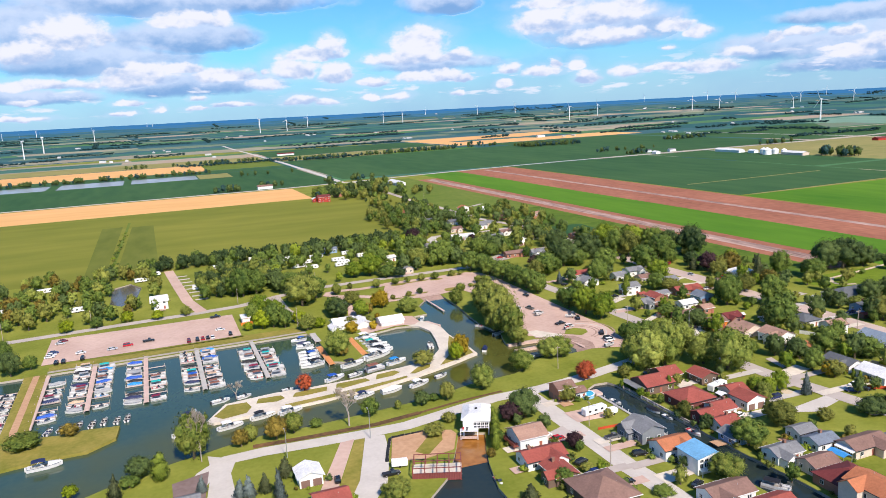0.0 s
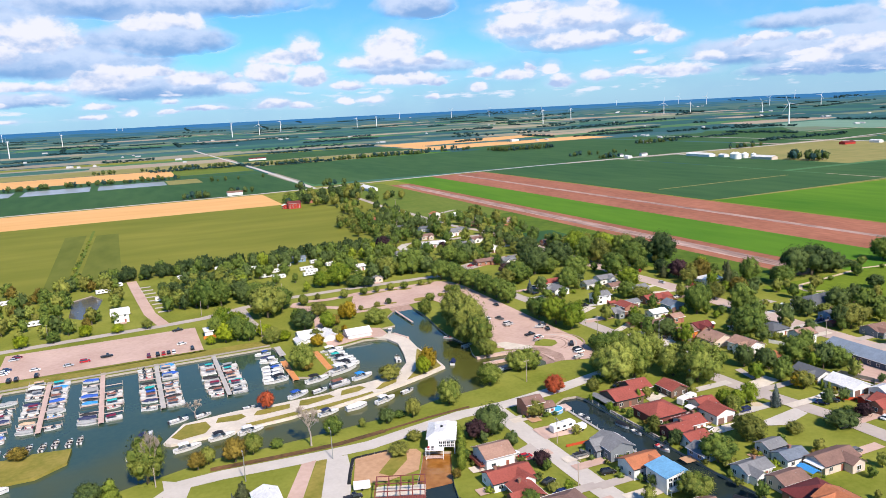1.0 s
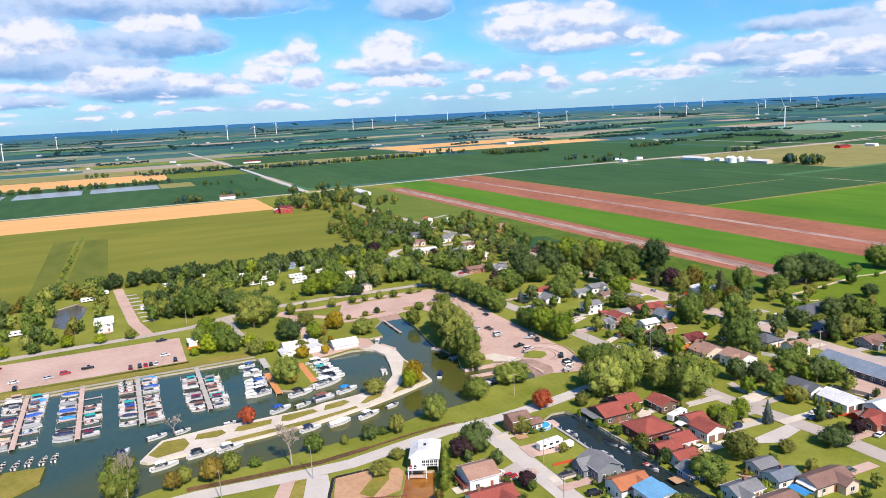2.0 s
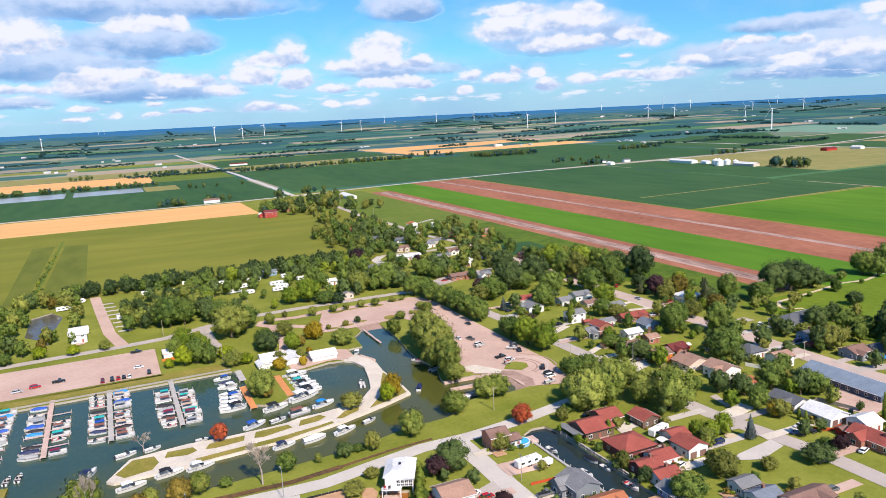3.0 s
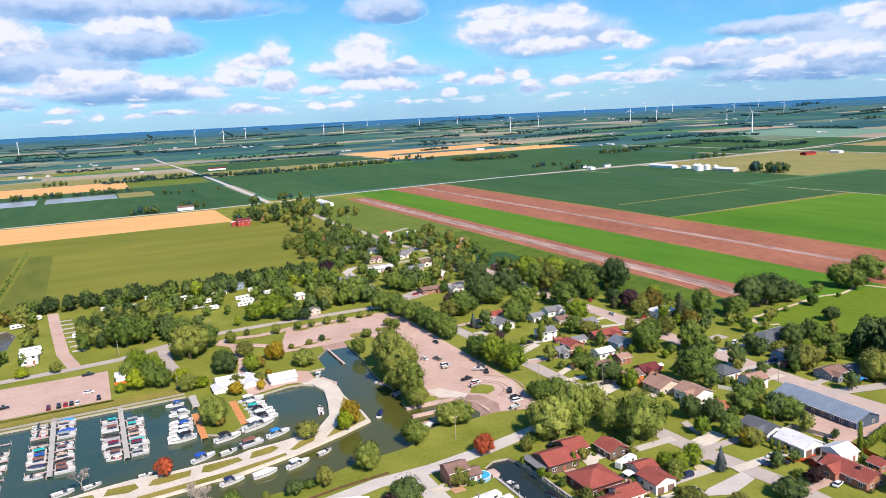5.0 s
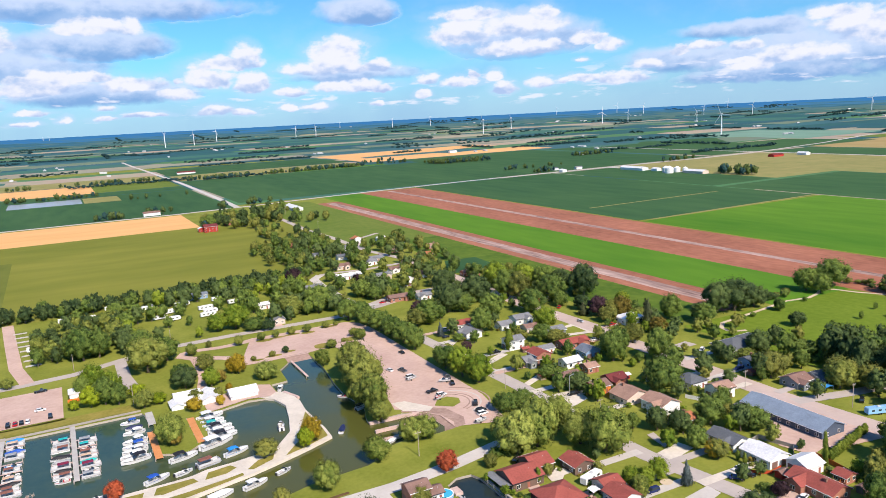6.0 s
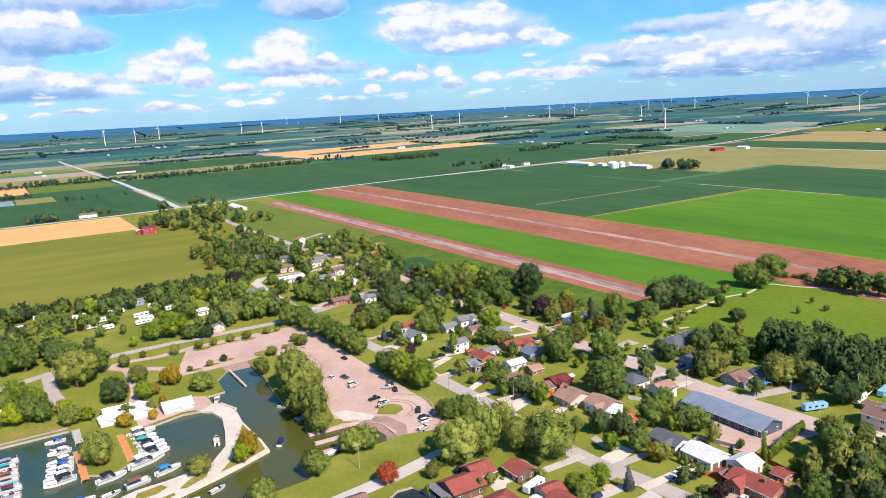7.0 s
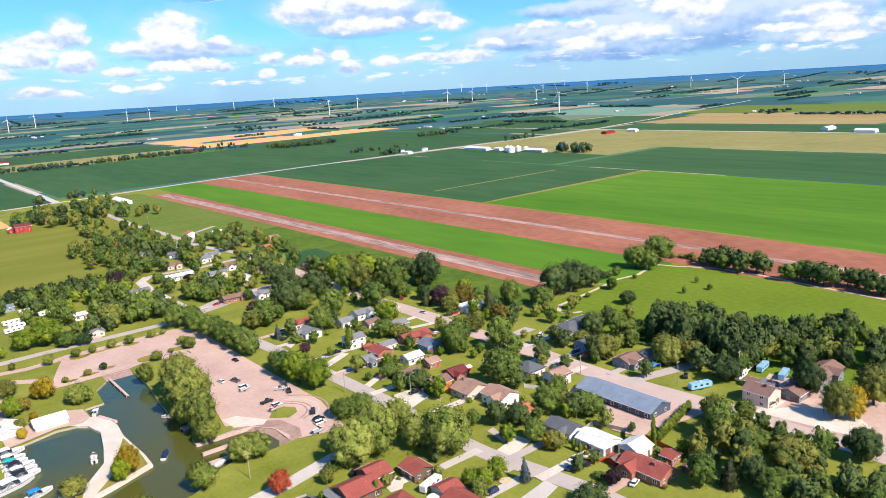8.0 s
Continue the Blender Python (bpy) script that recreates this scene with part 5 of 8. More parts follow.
def woods(label, kinds, spots, seed, leaves=600, size=0.085, lobes=12):
    """Trees of a wood that nobody could count: one object for each leaf colour. spots: x, y, height, radius."""
    r = random.Random(seed)
    per = {k: ([], [], []) for k in kinds}
    sizes = dict.fromkeys(kinds, 0)
    for x, y, h, rad in spots:
        k = r.choice(kinds)
        v, n, f = foliage(round_lobes(r.randrange(1000), low=0.03, count=lobes), leaves, size, r.randrange(9999), rings=3, segs=5 if leaves > 30 else 4, core=0.84)
        a = r.uniform(0, 6.283)
        turn = np.array(((math.cos(a), math.sin(a), 0), (-math.sin(a), math.cos(a), 0), (0, 0, 1)))
        per[k][0].append(v @ turn * (rad, rad, h) + (x, y, ground_height(x, y)))
        per[k][1].append(n @ turn)
        per[k][2].extend(tuple(sizes[k] + j for j in q) for q in f)
        sizes[k] += len(v)
    bm = bmesh.new()
    for x, y, h, rad in spots if leaves > 30 else spots[::4]:
        base = ground_height(x, y)
        tube(bm, (x, y, base - 0.2), (x, y, base + h * 0.5), 0.035 * h, 0.012 * h, 5)
    tagged(part("woods_trunks", bm, TRUNK), "dark trunks of the " + label, "tree trunks", kind="stuff")
    for k, (v, n, f) in per.items():
        if v:
            tagged(new("woods", leafy_mesh("woods", np.concatenate(v), np.concatenate(n), f, LEAF[k])), label, "woods", kind="stuff")


def scatter(x0, y0, x1, y1, count, h0, h1, seed, apart=5.0):
    r = random.Random(seed)
    spots = []
    for _ in range(count * 12):
        if len(spots) == count:
            break
        x, y = r.uniform(x0, x1), r.uniform(y0, y1)
        if all((x - s[0]) ** 2 + (y - s[1]) ** 2 > apart * apart for s in spots):
            h = r.uniform(h0, h1)
            spots.append((x, y, h, h * r.uniform(0.34, 0.46)))
    return spots


def off_roads(spots):
    """Only spots clear of streets, houses and car parks."""
    return [s for s in spots if all(not (x0 < s[0] < x1 and y0 < s[1] < y1) for x0, y0, x1, y1 in KEEP_CLEAR)]


KEEP_CLEAR = [(x - 6, y - 8, x + 6, y + 5) for x, y in ((206, 500), (229, 520), (206, 540), (250, 600), (275, 602), (240, 640), (265, 640), (280, 560), (285, 612), (312, 640), (285, 680), (262, 700), (250, 662), (262, 545), (285, 530), (325, 655))] + [(205, 571, 300, 588), (291, 590, 301, 940), (213, 463, 221, 577), (301, 300, 310, 620), (226, 549, 242, 557), (236, 470, 256, 480), (250, 463, 266, 474), (262, 506, 274, 517), (315, 500, 330, 518), (200, 457, 300, 465), (5, 440, 21, 580),
              (298, 600, 312, 620), (240, 482, 300, 490), (312, 594, 332, 606), (299, 690, 335, 720), (340, 625, 356, 640), (-24, 478, -3, 547), (328, 512, 358, 572)] + [(x - 6, y - 8, x + 6, y + 4) for x, y in ((75, 576), (84, 546), (107, 519), (130, 571), (128, 516), (130, 535), (131, 524), (108, 540), (96, 560))]
GREENS = ("green", "dark", "olive", "green", "dark", "light")
woods("tawny and olive trees round the pond", ("olive", "green", "green", "light", "dark", "willow", "rust"), off_roads(scatter(-160, 446, 8, 575, 190, 6, 11.5, 1, 4.4)), 11, leaves=480, size=0.095)
woods("band of mixed trees along the road", ("green", "light", "dark", "light"), off_roads(scatter(30, 466, 75, 545, 42, 8, 13.5, 2, 5.2)), 30, leaves=800, size=0.08)
woods("dark hedgerow trees along the bean field", ("dark", "dark", "green", "dark"), scatter(-5, 574, 222, 594, 120, 6, 12, 3, 3.4), 12, leaves=340, size=0.11)
woods("trees shading the trailer park", ("dark", "dark", "green", "yellowgreen", "green"), [t for t in off_roads(scatter(70, 468, 205, 576, 112, 7, 14, 4, 5.6)) if not (84 < t[0] < 152 and 462 < t[1] < 522 and t[2] > 8.6)], 13, leaves=560, size=0.09)
woods("trees among the houses", GREENS, [t for t in off_roads(scatter(205, 480, 300, 740, 170, 8, 14.5, 6, 6.6) + scatter(300, 470, 345, 690, 70, 6, 14, 7, 5.2)) if not (219 < t[0] < 268 and 530 < t[1] < 568)], 14, leaves=450, size=0.10, lobes=10)
woods("trees at the end of the bean field", ("dark", "green", "dark", "olive"), scatter(200, 905, 300, 1010, 52, 8, 17, 8, 6.5) + scatter(302, 880, 336, 1090, 20, 7, 14, 10, 6) + scatter(240, 740, 290, 900, 36, 5, 13, 9, 6), 15, leaves=330, size=0.12)
woods("dense grove beside the park", ("dark", "green", "dark", "dark"), scatter(350, 194, 376, 244, 30, 14, 20, 20, 5) + scatter(374, 148, 414, 192, 22, 9, 15, 21, 7) + scatter(362, 70, 430, 148, 40, 8, 13, 22, 8), 16, leaves=850, size=0.072)
woods("tree row along the park edge", ("dark", "green", "dark"), [(492 + rng.uniform(-5, 5), y, rng.uniform(10, 15), rng.uniform(5.5, 8)) for y in list(range(262, 300, 6)) + list(range(120, 246, 5))], 17, leaves=700, size=0.08)
woods("trees behind the gravel yard", ("green", "olive", "dark"), scatter(338, 186, 362, 200, 7, 9, 14, 23, 7) + scatter(358, 170, 376, 188, 5, 10, 15, 24, 7), 18, leaves=900, size=0.07)
woods("dense trees at the end of the street", ("dark", "green", "green", "olive"), [t for t in scatter(262, 112, 302, 166, 34, 7, 13, 25, 5.2) + scatter(236, 112, 262, 136, 8, 6, 11, 26, 6) if not (288 < t[0] < 312 and t[1] < 133)], 27, leaves=950, size=0.07)
woods("bushes along the edge of the park", ("green", "dark", "olive"), [(x, 330 + 0.06 * (x - 400) + rng.uniform(-3, 3), rng.uniform(3, 6.5), rng.uniform(2.2, 3.6)) for x in range(396, 448, 4)] + [(497 + rng.uniform(-3, 3), y, rng.uniform(2.5, 5), rng.uniform(2.2, 3.4)) for y in range(296, 330, 4)], 35, leaves=420, size=0.11)
far_spots = []
for x0, y0, x1, y1, n in ((860, 1195, 905, 1210, 14), (560, 1752, 740, 1790, 70), (310, 1748, 430, 1758, 40), (430, 1750, 560, 1764, 36), (862, 1600, 1012, 1690, 120), (770, 1760, 860, 1800, 12), (740, 1850, 860, 1900, 10), (262, 1130, 268, 1170, 5), (90, 1128, 130, 1138, 14),
                           (120, 1840, 260, 1858, 26), (-60, 1856, 100, 1862, 12), (150, 1405, 260, 1410, 5), (850, 1300, 1000, 1310, 12), (1180, 1500, 1300, 1512, 30), (300, 1150, 340, 1165, 8), (-300, 1540, 120, 1543, 70), (1140, 1165, 1240, 1185, 12), (150, 1143, 200, 1155, 7), (196, 915, 204, 925, 4)):
    far_spots += scatter(x0, y0, x1, y1, n, 6, 13, int(x0 + y0), 2.0)
far_spots += scatter(1012, 846, 1032, 905, 14, 13, 19, 70, 5)
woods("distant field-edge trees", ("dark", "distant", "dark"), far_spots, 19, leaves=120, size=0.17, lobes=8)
hedges = []
r_far = random.Random(31)
for _ in range(150):
    a, d = r_far.uniform(radians(12), radians(108)), 1750 + 2950 * r_far.random() ** 0.75
    x, y = 30 + d * math.cos(a), 20 + d * math.sin(a)
    along = r_far.random() < 0.8
    deep = r_far.choice((3, 4, 14, 40))
    for i in range(r_far.randrange(8, 36)):
        step = 9 * i
        hedges.append((x + (step if along else r_far.uniform(-6, 6)), y + (r_far.uniform(-deep, deep) if along else step), r_far.uniform(4, 10), r_far.uniform(6, 10)))
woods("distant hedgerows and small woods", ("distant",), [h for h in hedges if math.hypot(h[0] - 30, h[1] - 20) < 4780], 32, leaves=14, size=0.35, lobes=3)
woods("weeds and bushes along the drainage line", ("yellowgreen", "green", "olive"), [(-26.5 + (y - 572) * 0.028 + rng.uniform(-2.5, 2.5), y, h, h * rng.uniform(0.7, 1.1)) for y, h in [(572 + 5 * i + rng.uniform(-2, 2), rng.uniform(0.8, 3.2) * (1 - i / 90)) for i in range(46)]], 33, leaves=60, size=0.2, lobes=5)
woods("shady trees along the wide street", ("dark", "green", "dark"), [(x, y, rng.uniform(9, 14), rng.uniform(4, 5.6)) for x, y in ((296, 262), (318, 268), (345, 258), (338, 244), (356, 272), (346, 222), (334, 206), (352, 230), (314, 246), (270, 228), (264, 214), (292, 276))], 34, leaves=1200, size=0.066)

# ---- houses ----
ROOF = {"white": (0.74, 0.74, 0.74), "tan": (0.36, 0.22, 0.165), "red": (0.30, 0.078, 0.060), "brown": (0.225, 0.135, 0.110), "grey": (0.20, 0.205, 0.215), "slate": (0.115, 0.125, 0.14), "orange": (0.42, 0.155, 0.075),
        "slateblue": (0.16, 0.19, 0.235), "maroonr": (0.16, 0.035, 0.035), "bluegrey": (0.21, 0.265, 0.34), "blue": (0.16, 0.38, 0.60)}
WALL = {"white": (0.78, 0.78, 0.77), "brown": (0.155, 0.105, 0.08), "slate": (0.20, 0.225, 0.25), "brick": (0.36, 0.165, 0.11), "tan": (0.38, 0.30, 0.215), "maroon": (0.17, 0.055, 0.05), "cream": (0.62, 0.52, 0.44),
        "blue": (0.22, 0.34, 0.52), "orangew": (0.66, 0.21, 0.04), "navy": (0.075, 0.10, 0.145), "redw": (0.40, 0.04, 0.03)}
WORDS = {"tan": "tan", "red": "dark red", "brown": "brown", "grey": "grey", "slate": "charcoal", "orange": "orange-red", "slateblue": "blue-grey", "maroonr": "maroon", "bluegrey": "blue-grey", "white": "white", "blue": "bright blue"}
WALL_WORDS = {"white": "white siding", "brown": "brown boarded walls", "slate": "grey siding", "brick": "reddish brick walls", "tan": "tan siding", "maroon": "maroon boarded walls", "cream": "cream walls", "blue": "pale blue siding",
              "orangew": "bright orange walls", "navy": "dark blue metal walls", "redw": "red boarded walls"}


def roof_mat(c):
    return material("roof_" + c, ROOF[c], vary=0.22, rough=0.9 if c not in ("white", "blue") else 0.45, fine=1.6, coarse=0.25)


def wall_mat(c):
    return material("wall_" + c, WALL[c], vary=0.10, rough=0.8, fine=1.5, coarse=0.3)


PANE, FRAME = {}, {}
PLOTS = []


def window(parent, x, y, z, w, h, side):
    """A framed window on a wall face; side is the outward turn in degrees (0: south)."""
    key = (round(w, 1), round(h, 1))
    if key not in FRAME:
        bm = bmesh.new()
        t = 0.08
        for x0, z0, x1, z1 in ((-w / 2 - t, -h / 2 - t, w / 2 + t, -h / 2), (-w / 2 - t, h / 2, w / 2 + t, h / 2 + t), (-w / 2 - t, -h / 2, -w / 2, h / 2), (w / 2, -h / 2, w / 2 + t, h / 2), (-0.04, -h / 2, 0.04, h / 2)):
            box(bm, x0, -0.09, z0, x1, 0.02, z1)
        FRAME[key] = mesh_of(bm, "window", WHITE)
        bm = bmesh.new()
        box(bm, -w / 2, -0.05, -h / 2, w / 2, 0.01, h / 2)
        PANE[key] = mesh_of(bm, "pane", glass_mat)
    ob = part("window", FRAME[key], WHITE, parent)
    ob.matrix_basis = pose(x, y, z, 0, 0, side)
    part("pane", PANE[key], glass_mat, ob)


def gable_roof(bm, dx, dy, h, rise, over=0.5, thick=0.18):
    """Two slopes with overhang over a dx by dy plan, ridge along x."""
    ex, ey, low = dx / 2 + over, dy / 2 + over, h - rise * over / (dy / 2)
    loft(bm, [[(x, -ey, low), (x, 0, h + rise), (x, ey, low), (x, ey, low + thick), (x, 0, h + rise + thick), (x, -ey, low + thick)] for x in (-ex, ex)])


def hip_roof(bm, dx, dy, h, rise, over=0.5, thick=0.15):
    ex, ey = dx / 2 + over, dy / 2 + over
    run = min(ex, ey) * 0.95
    base = ((-ex, -ey), (ex, -ey), (ex, ey), (-ex, ey))
    top = ((-ex + run, -ey + run), (ex - run, -ey + run), (ex - run, ey - run), (-ex + run, ey - run))
    loft(bm, [[(x, y, h) for x, y in base], [(x, y, h + thick) for x, y in base], [(x, y, h + rise) for x, y in top]])


def house(x, y, dx, dy, ridge, roof, wall, h, chimney=True, name="house", label="", windows=True, slope=0.42, garage=False):
    dx, dy = (0.88 * dx, 0.88 * dy) if name == "house" else (dx, dy)
    w, d = (dx, dy) if ridge != "y" else (dy, dx)
    turn = 0 if ridge != "y" else 90
    storeys = "two-storey" if h > 4.1 else "single-storey"
    ob = thing(name, pose(x, y, 0, 0, 0, turn), label or "%s house, %s roof, %s" % (storeys, WORDS[roof], WALL_WORDS[wall]), "house" if name == "house" else name.replace("_", " "))
    PLOTS.append((x, y, dx, dy, name))
    rise = d / 2 * slope
    bm = bmesh.new()
    if ridge == "h":
        box(bm, -w / 2, -d / 2, -0.3, w / 2, d / 2, h)
    else:
        sec = [(-d / 2, -0.3), (d / 2, -0.3), (d / 2, h), (0, h + rise), (-d / 2, h)]
        loft(bm, [[(s * w / 2, a, b) for a, b in sec] for s in (-1, 1)])
    bmesh.ops.recalc_face_normals(bm, faces=bm.faces)
    part("wall", bm, wall_mat(wall), ob)
    bm = bmesh.new()
    (hip_roof if ridge == "h" else gable_roof)(bm, w, d, h, rise * (1.1 if ridge == "h" else 1.0))
    bmesh.ops.recalc_face_normals(bm, faces=bm.faces)
    r = part("roof", bm, roof_mat(roof), ob)
    if chimney and roof not in ("white", "blue") and rng.random() < 0.3:
        bm = bmesh.new()
        cx = w * rng.uniform(-0.3, 0.3)
        box(bm, cx - 0.4, 0.4, h + rise * 0.5, cx + 0.4, 1.2, h + rise + 0.8)
        box(bm, cx - 0.5, 0.3, h + rise + 0.8, cx + 0.5, 1.3, h + rise + 0.95)
        part("chimney", bm, material("chimney_brick", (0.27, 0.14, 0.10), vary=0.2), r)
    bm = bmesh.new()
    tube(bm, (w * 0.2, -d * 0.18, h + rise * 0.62), (w * 0.2, -d * 0.18, h + rise * 0.62 + 0.5), 0.08, n=6)
    part("roof_vent", bm, STEEL, r)
    if not windows:
        return ob
    own = random.Random(int(31 * x + 17 * y))
    wing = None
    if name == "house" and ridge != "h" and w >= 8.5 and not garage and own.random() < 0.7:
        face, out, cx, half = (1 if turn else -1), own.uniform(1.4, 3.0), own.choice((-1, 1)) * w * 0.22, min(2.8, w * own.uniform(0.17, 0.23))
        wing, top = (cx, half), h + min(rise * 0.86, half * 0.6)
        bm = bmesh.new()
        loft(bm, [[(cx - half, s, -0.3), (cx + half, s, -0.3), (cx + half, s, h - 0.1), (cx, s, top), (cx - half, s, h - 0.1)] for s in (face * (d / 2 - 0.4), face * (d / 2 + out))])
        bmesh.ops.recalc_face_normals(bm, faces=bm.faces)
        part("wing_wall", bm, wall_mat(wall), ob)
        bm = bmesh.new()
        e, low = half + 0.4, h - 0.1 - (top - h + 0.1) * 0.4 / half
        loft(bm, [[(cx - e, s, low), (cx, s, top + 0.02), (cx + e, s, low), (cx + e, s, low + 0.16), (cx, s, top + 0.18), (cx - e, s, low + 0.16)] for s in (0.0, face * (d / 2 + out + 0.4))])
        bmesh.ops.recalc_face_normals(bm, faces=bm.faces)
        part("wing_roof", bm, roof_mat(roof), ob)
        window(ob, cx, face * (d / 2 + out), 1.55, 1.6, 1.3, 180 if turn else 0)
    eave, tint = h - (rise * 0.5 / (d / 2) if ridge != "h" else 0), WHITE if own.random() < 0.65 else DARK
    for q in (-1, 1):
        bm = bmesh.new()
        y0, y1 = sorted((q * (d / 2 + 0.5), q * (d / 2 + 0.62)))
        box(bm, -w / 2 - 0.5, y0, eave - 0.02, w / 2 + 0.5, y1, eave + 0.17)
        part("gutter", bm, tint, r)
    floors = [1.55] if h <= 4.1 else ([1.5, 4.1] if h < 7 else [1.5, 4.1, 6.6])
    for z in floors:
        n = max(2, int(w / 3.6))
        for i in range(n):
            px = -w / 2 + w * (i + 0.5) / n
            for side, py in ((180, d / 2),) if turn else ((0, -d / 2),):
                if wing and z == floors[0] and abs(px - wing[0]) < wing[1] + 0.8:
                    continue
                if z == floors[0] and i == n // 2 and side == 0 and turn == 0:
                    continue
                window(ob, px, py, z, 1.3, 1.15, side)
        for i in range(2):
            py = d * (i - 0.5) * 0.5
            for side, px in ((-90, -w / 2),):
                if not (garage and side == -90):
                    window(ob, px, py, z, 1.1, 1.15, side)
    bm = bmesh.new()
    px = -w / 2 + w * (max(2, int(w / 3.6)) // 2 + 0.5) / max(2, int(w / 3.6))
    box(bm, px - 0.5, -d / 2 - 0.06, 0, px + 0.5, -d / 2 + 0.05, 2.1)
    part("door", bm, material("door_paint", (0.30, 0.10, 0.07), vary=0.2, rough=0.5), ob)
    if garage:
        for gy in (-d / 4, d / 4):
            bm = bmesh.new()
            rows = [(q, z) for k in range(4) for q, z in ((0.07, 0.05 + 0.56 * k), (0.07, 0.57 + 0.56 * k), (0.04, 0.58 + 0.56 * k), (0.04, 0.60 + 0.56 * k))]
            loft(bm, [[(-w / 2 - q, y, z) for q, z in rows] + [(-w / 2 + 0.03, y, rows[-1][1]), (-w / 2 + 0.03, y, 0.05)] for y in (gy - 1.3, gy + 1.3)])
            part("garage_door", bm, material("garage_door", (0.20, 0.12, 0.10), vary=0.1, rough=0.6), ob)
    return ob


for x, y, dx, dy, ridge, roof, wall, h in (
        (111.8, 207.8, 11, 11, "x", "tan", "white", 4),
        (109.5, 194.2, 15, 9, "x", "red", "white", 3),
        (109.4, 183.3, 8, 11, "y", "red", "brown", 3),
        (114.2, 168.7, 16, 18, "h", "brown", "brown", 3),
        (147.5, 180.9, 12, 9, "x", "orange", "white", 3.7),
        (143.1, 152.9, 15, 9, "x", "brown", "white", 3),
        (147.9, 142, 14, 9, "x", "red", "white", 3),
        (42.3, 215.4, 8, 9, "y", "white", "white", 3.2),
        (45, 197.9, 11, 9, "x", "red", "white", 3),
        (6.6, 213.2, 10, 9, "x", "grey", "white", 3),
        (140.6, 234.2, 8, 8, "x", "brown", "brick", 5.2),
        (146, 232.5, 5, 6, "x", "brown", "white", 3),):
    house(x, y, dx, dy, ridge, roof, wall, h, garage=h > 3 and dx < 11)
for x, y, dx, dy, ridge, roof, wall, h in (
        (184.0, 230.4, 9, 10.5, "x", "red", "brown", 3.8),
        (175.0, 226.8, 13.5, 12, "x", "red", "brown", 3.2),
        (196.2, 224, 8.6, 9.4, "y", "red", "brown", 3.0),
        (177.4, 208.6, 14.5, 13.5, "h", "red", "maroon", 3.2),
        (180.6, 197, 8.4, 8.6, "x", "red", "white", 3),
        (172.6, 194.2, 9, 8, "x", "red", "maroon", 3),
        (173.6, 187.2, 9, 7, "x", "red", "white", 3),
        (193.6, 198.2, 9, 9.6, "y", "red", "white", 3.6),
        (195.4, 206.8, 8, 8.4, "x", "red", "cream", 3),
        (170, 178.8, 7.4, 8, "y", "grey", "blue", 2.6),
        (173.9, 163.5, 11, 7.5, "x", "grey", "white", 3),
        (189.7, 171.3, 8, 6.5, "x", "grey", "white", 3),):
    house(x, y, dx, dy, ridge, roof, wall, h, garage=h > 3 and dx < 11)
for x, y, dx, dy, ridge, roof, wall, h in (
        (189.3, 163.7, 9.5, 7, "x", "slateblue", "white", 3),
        (198.4, 156.7, 16, 8.5, "x", "brown", "cream", 3),
        (177.5, 153.9, 10.5, 7.5, "x", "brown", "cream", 3),
        (176.9, 143, 15, 14, "h", "maroonr", "brick", 3),
        (175, 133.1, 11, 14, "y", "orange", "cream", 6),
        (251.8, 209, 9, 13.5, "y", "slate", "white", 3),
        (252.4, 194, 10.5, 13.5, "y", "white", "white", 3.2),
        (257, 182.1, 9, 9, "x", "white", "white", 3.4),
        (248.9, 171.6, 10, 18, "y", "red", "brick", 3),
        (261, 170.9, 6, 5, "y", "red", "brick", 2.6),
        (284, 241.8, 10, 9, "x", "tan", "white", 4.5),
        (283.3, 257.5, 11, 12, "h", "slate", "white", 3),):
    house(x, y, dx, dy, ridge, roof, wall, h, garage=h > 3 and dx < 11)
for x, y, dx, dy, ridge, roof, wall, h in (
        (276.4, 268.1, 12, 11, "y", "slate", "white", 3.5),
        (335.3, 279, 20, 16, "h", "slate", "cream", 3),
        (350.2, 282.5, 10, 10, "h", "slate", "cream", 3),
        (324.9, 259.5, 12, 9, "x", "slate", "blue", 3),
        (319.4, 232.7, 11, 10, "x", "brown", "slate", 3),
        (329.6, 229.7, 10, 9, "x", "slate", "cream", 3),
        (322.6, 173, 10.8, 11.6, "y", "brown", "cream", 5.2),
        (334.4, 166.2, 10.5, 9.4, "x", "brown", "slate", 3.2),
        (355, 167, 30, 10.5, "x", "brown", "slate", 3.5),
        (334.2, 182.6, 5, 6, "y", "brown", "tan", 2.6),
        (336.3, 177, 5, 6, "y", "grey", "tan", 2.6),
        (246.3, 274.4, 10, 9, "x", "brown", "orangew", 3.5),):
    house(x, y, dx, dy, ridge, roof, wall, h, garage=h > 3 and dx < 11)
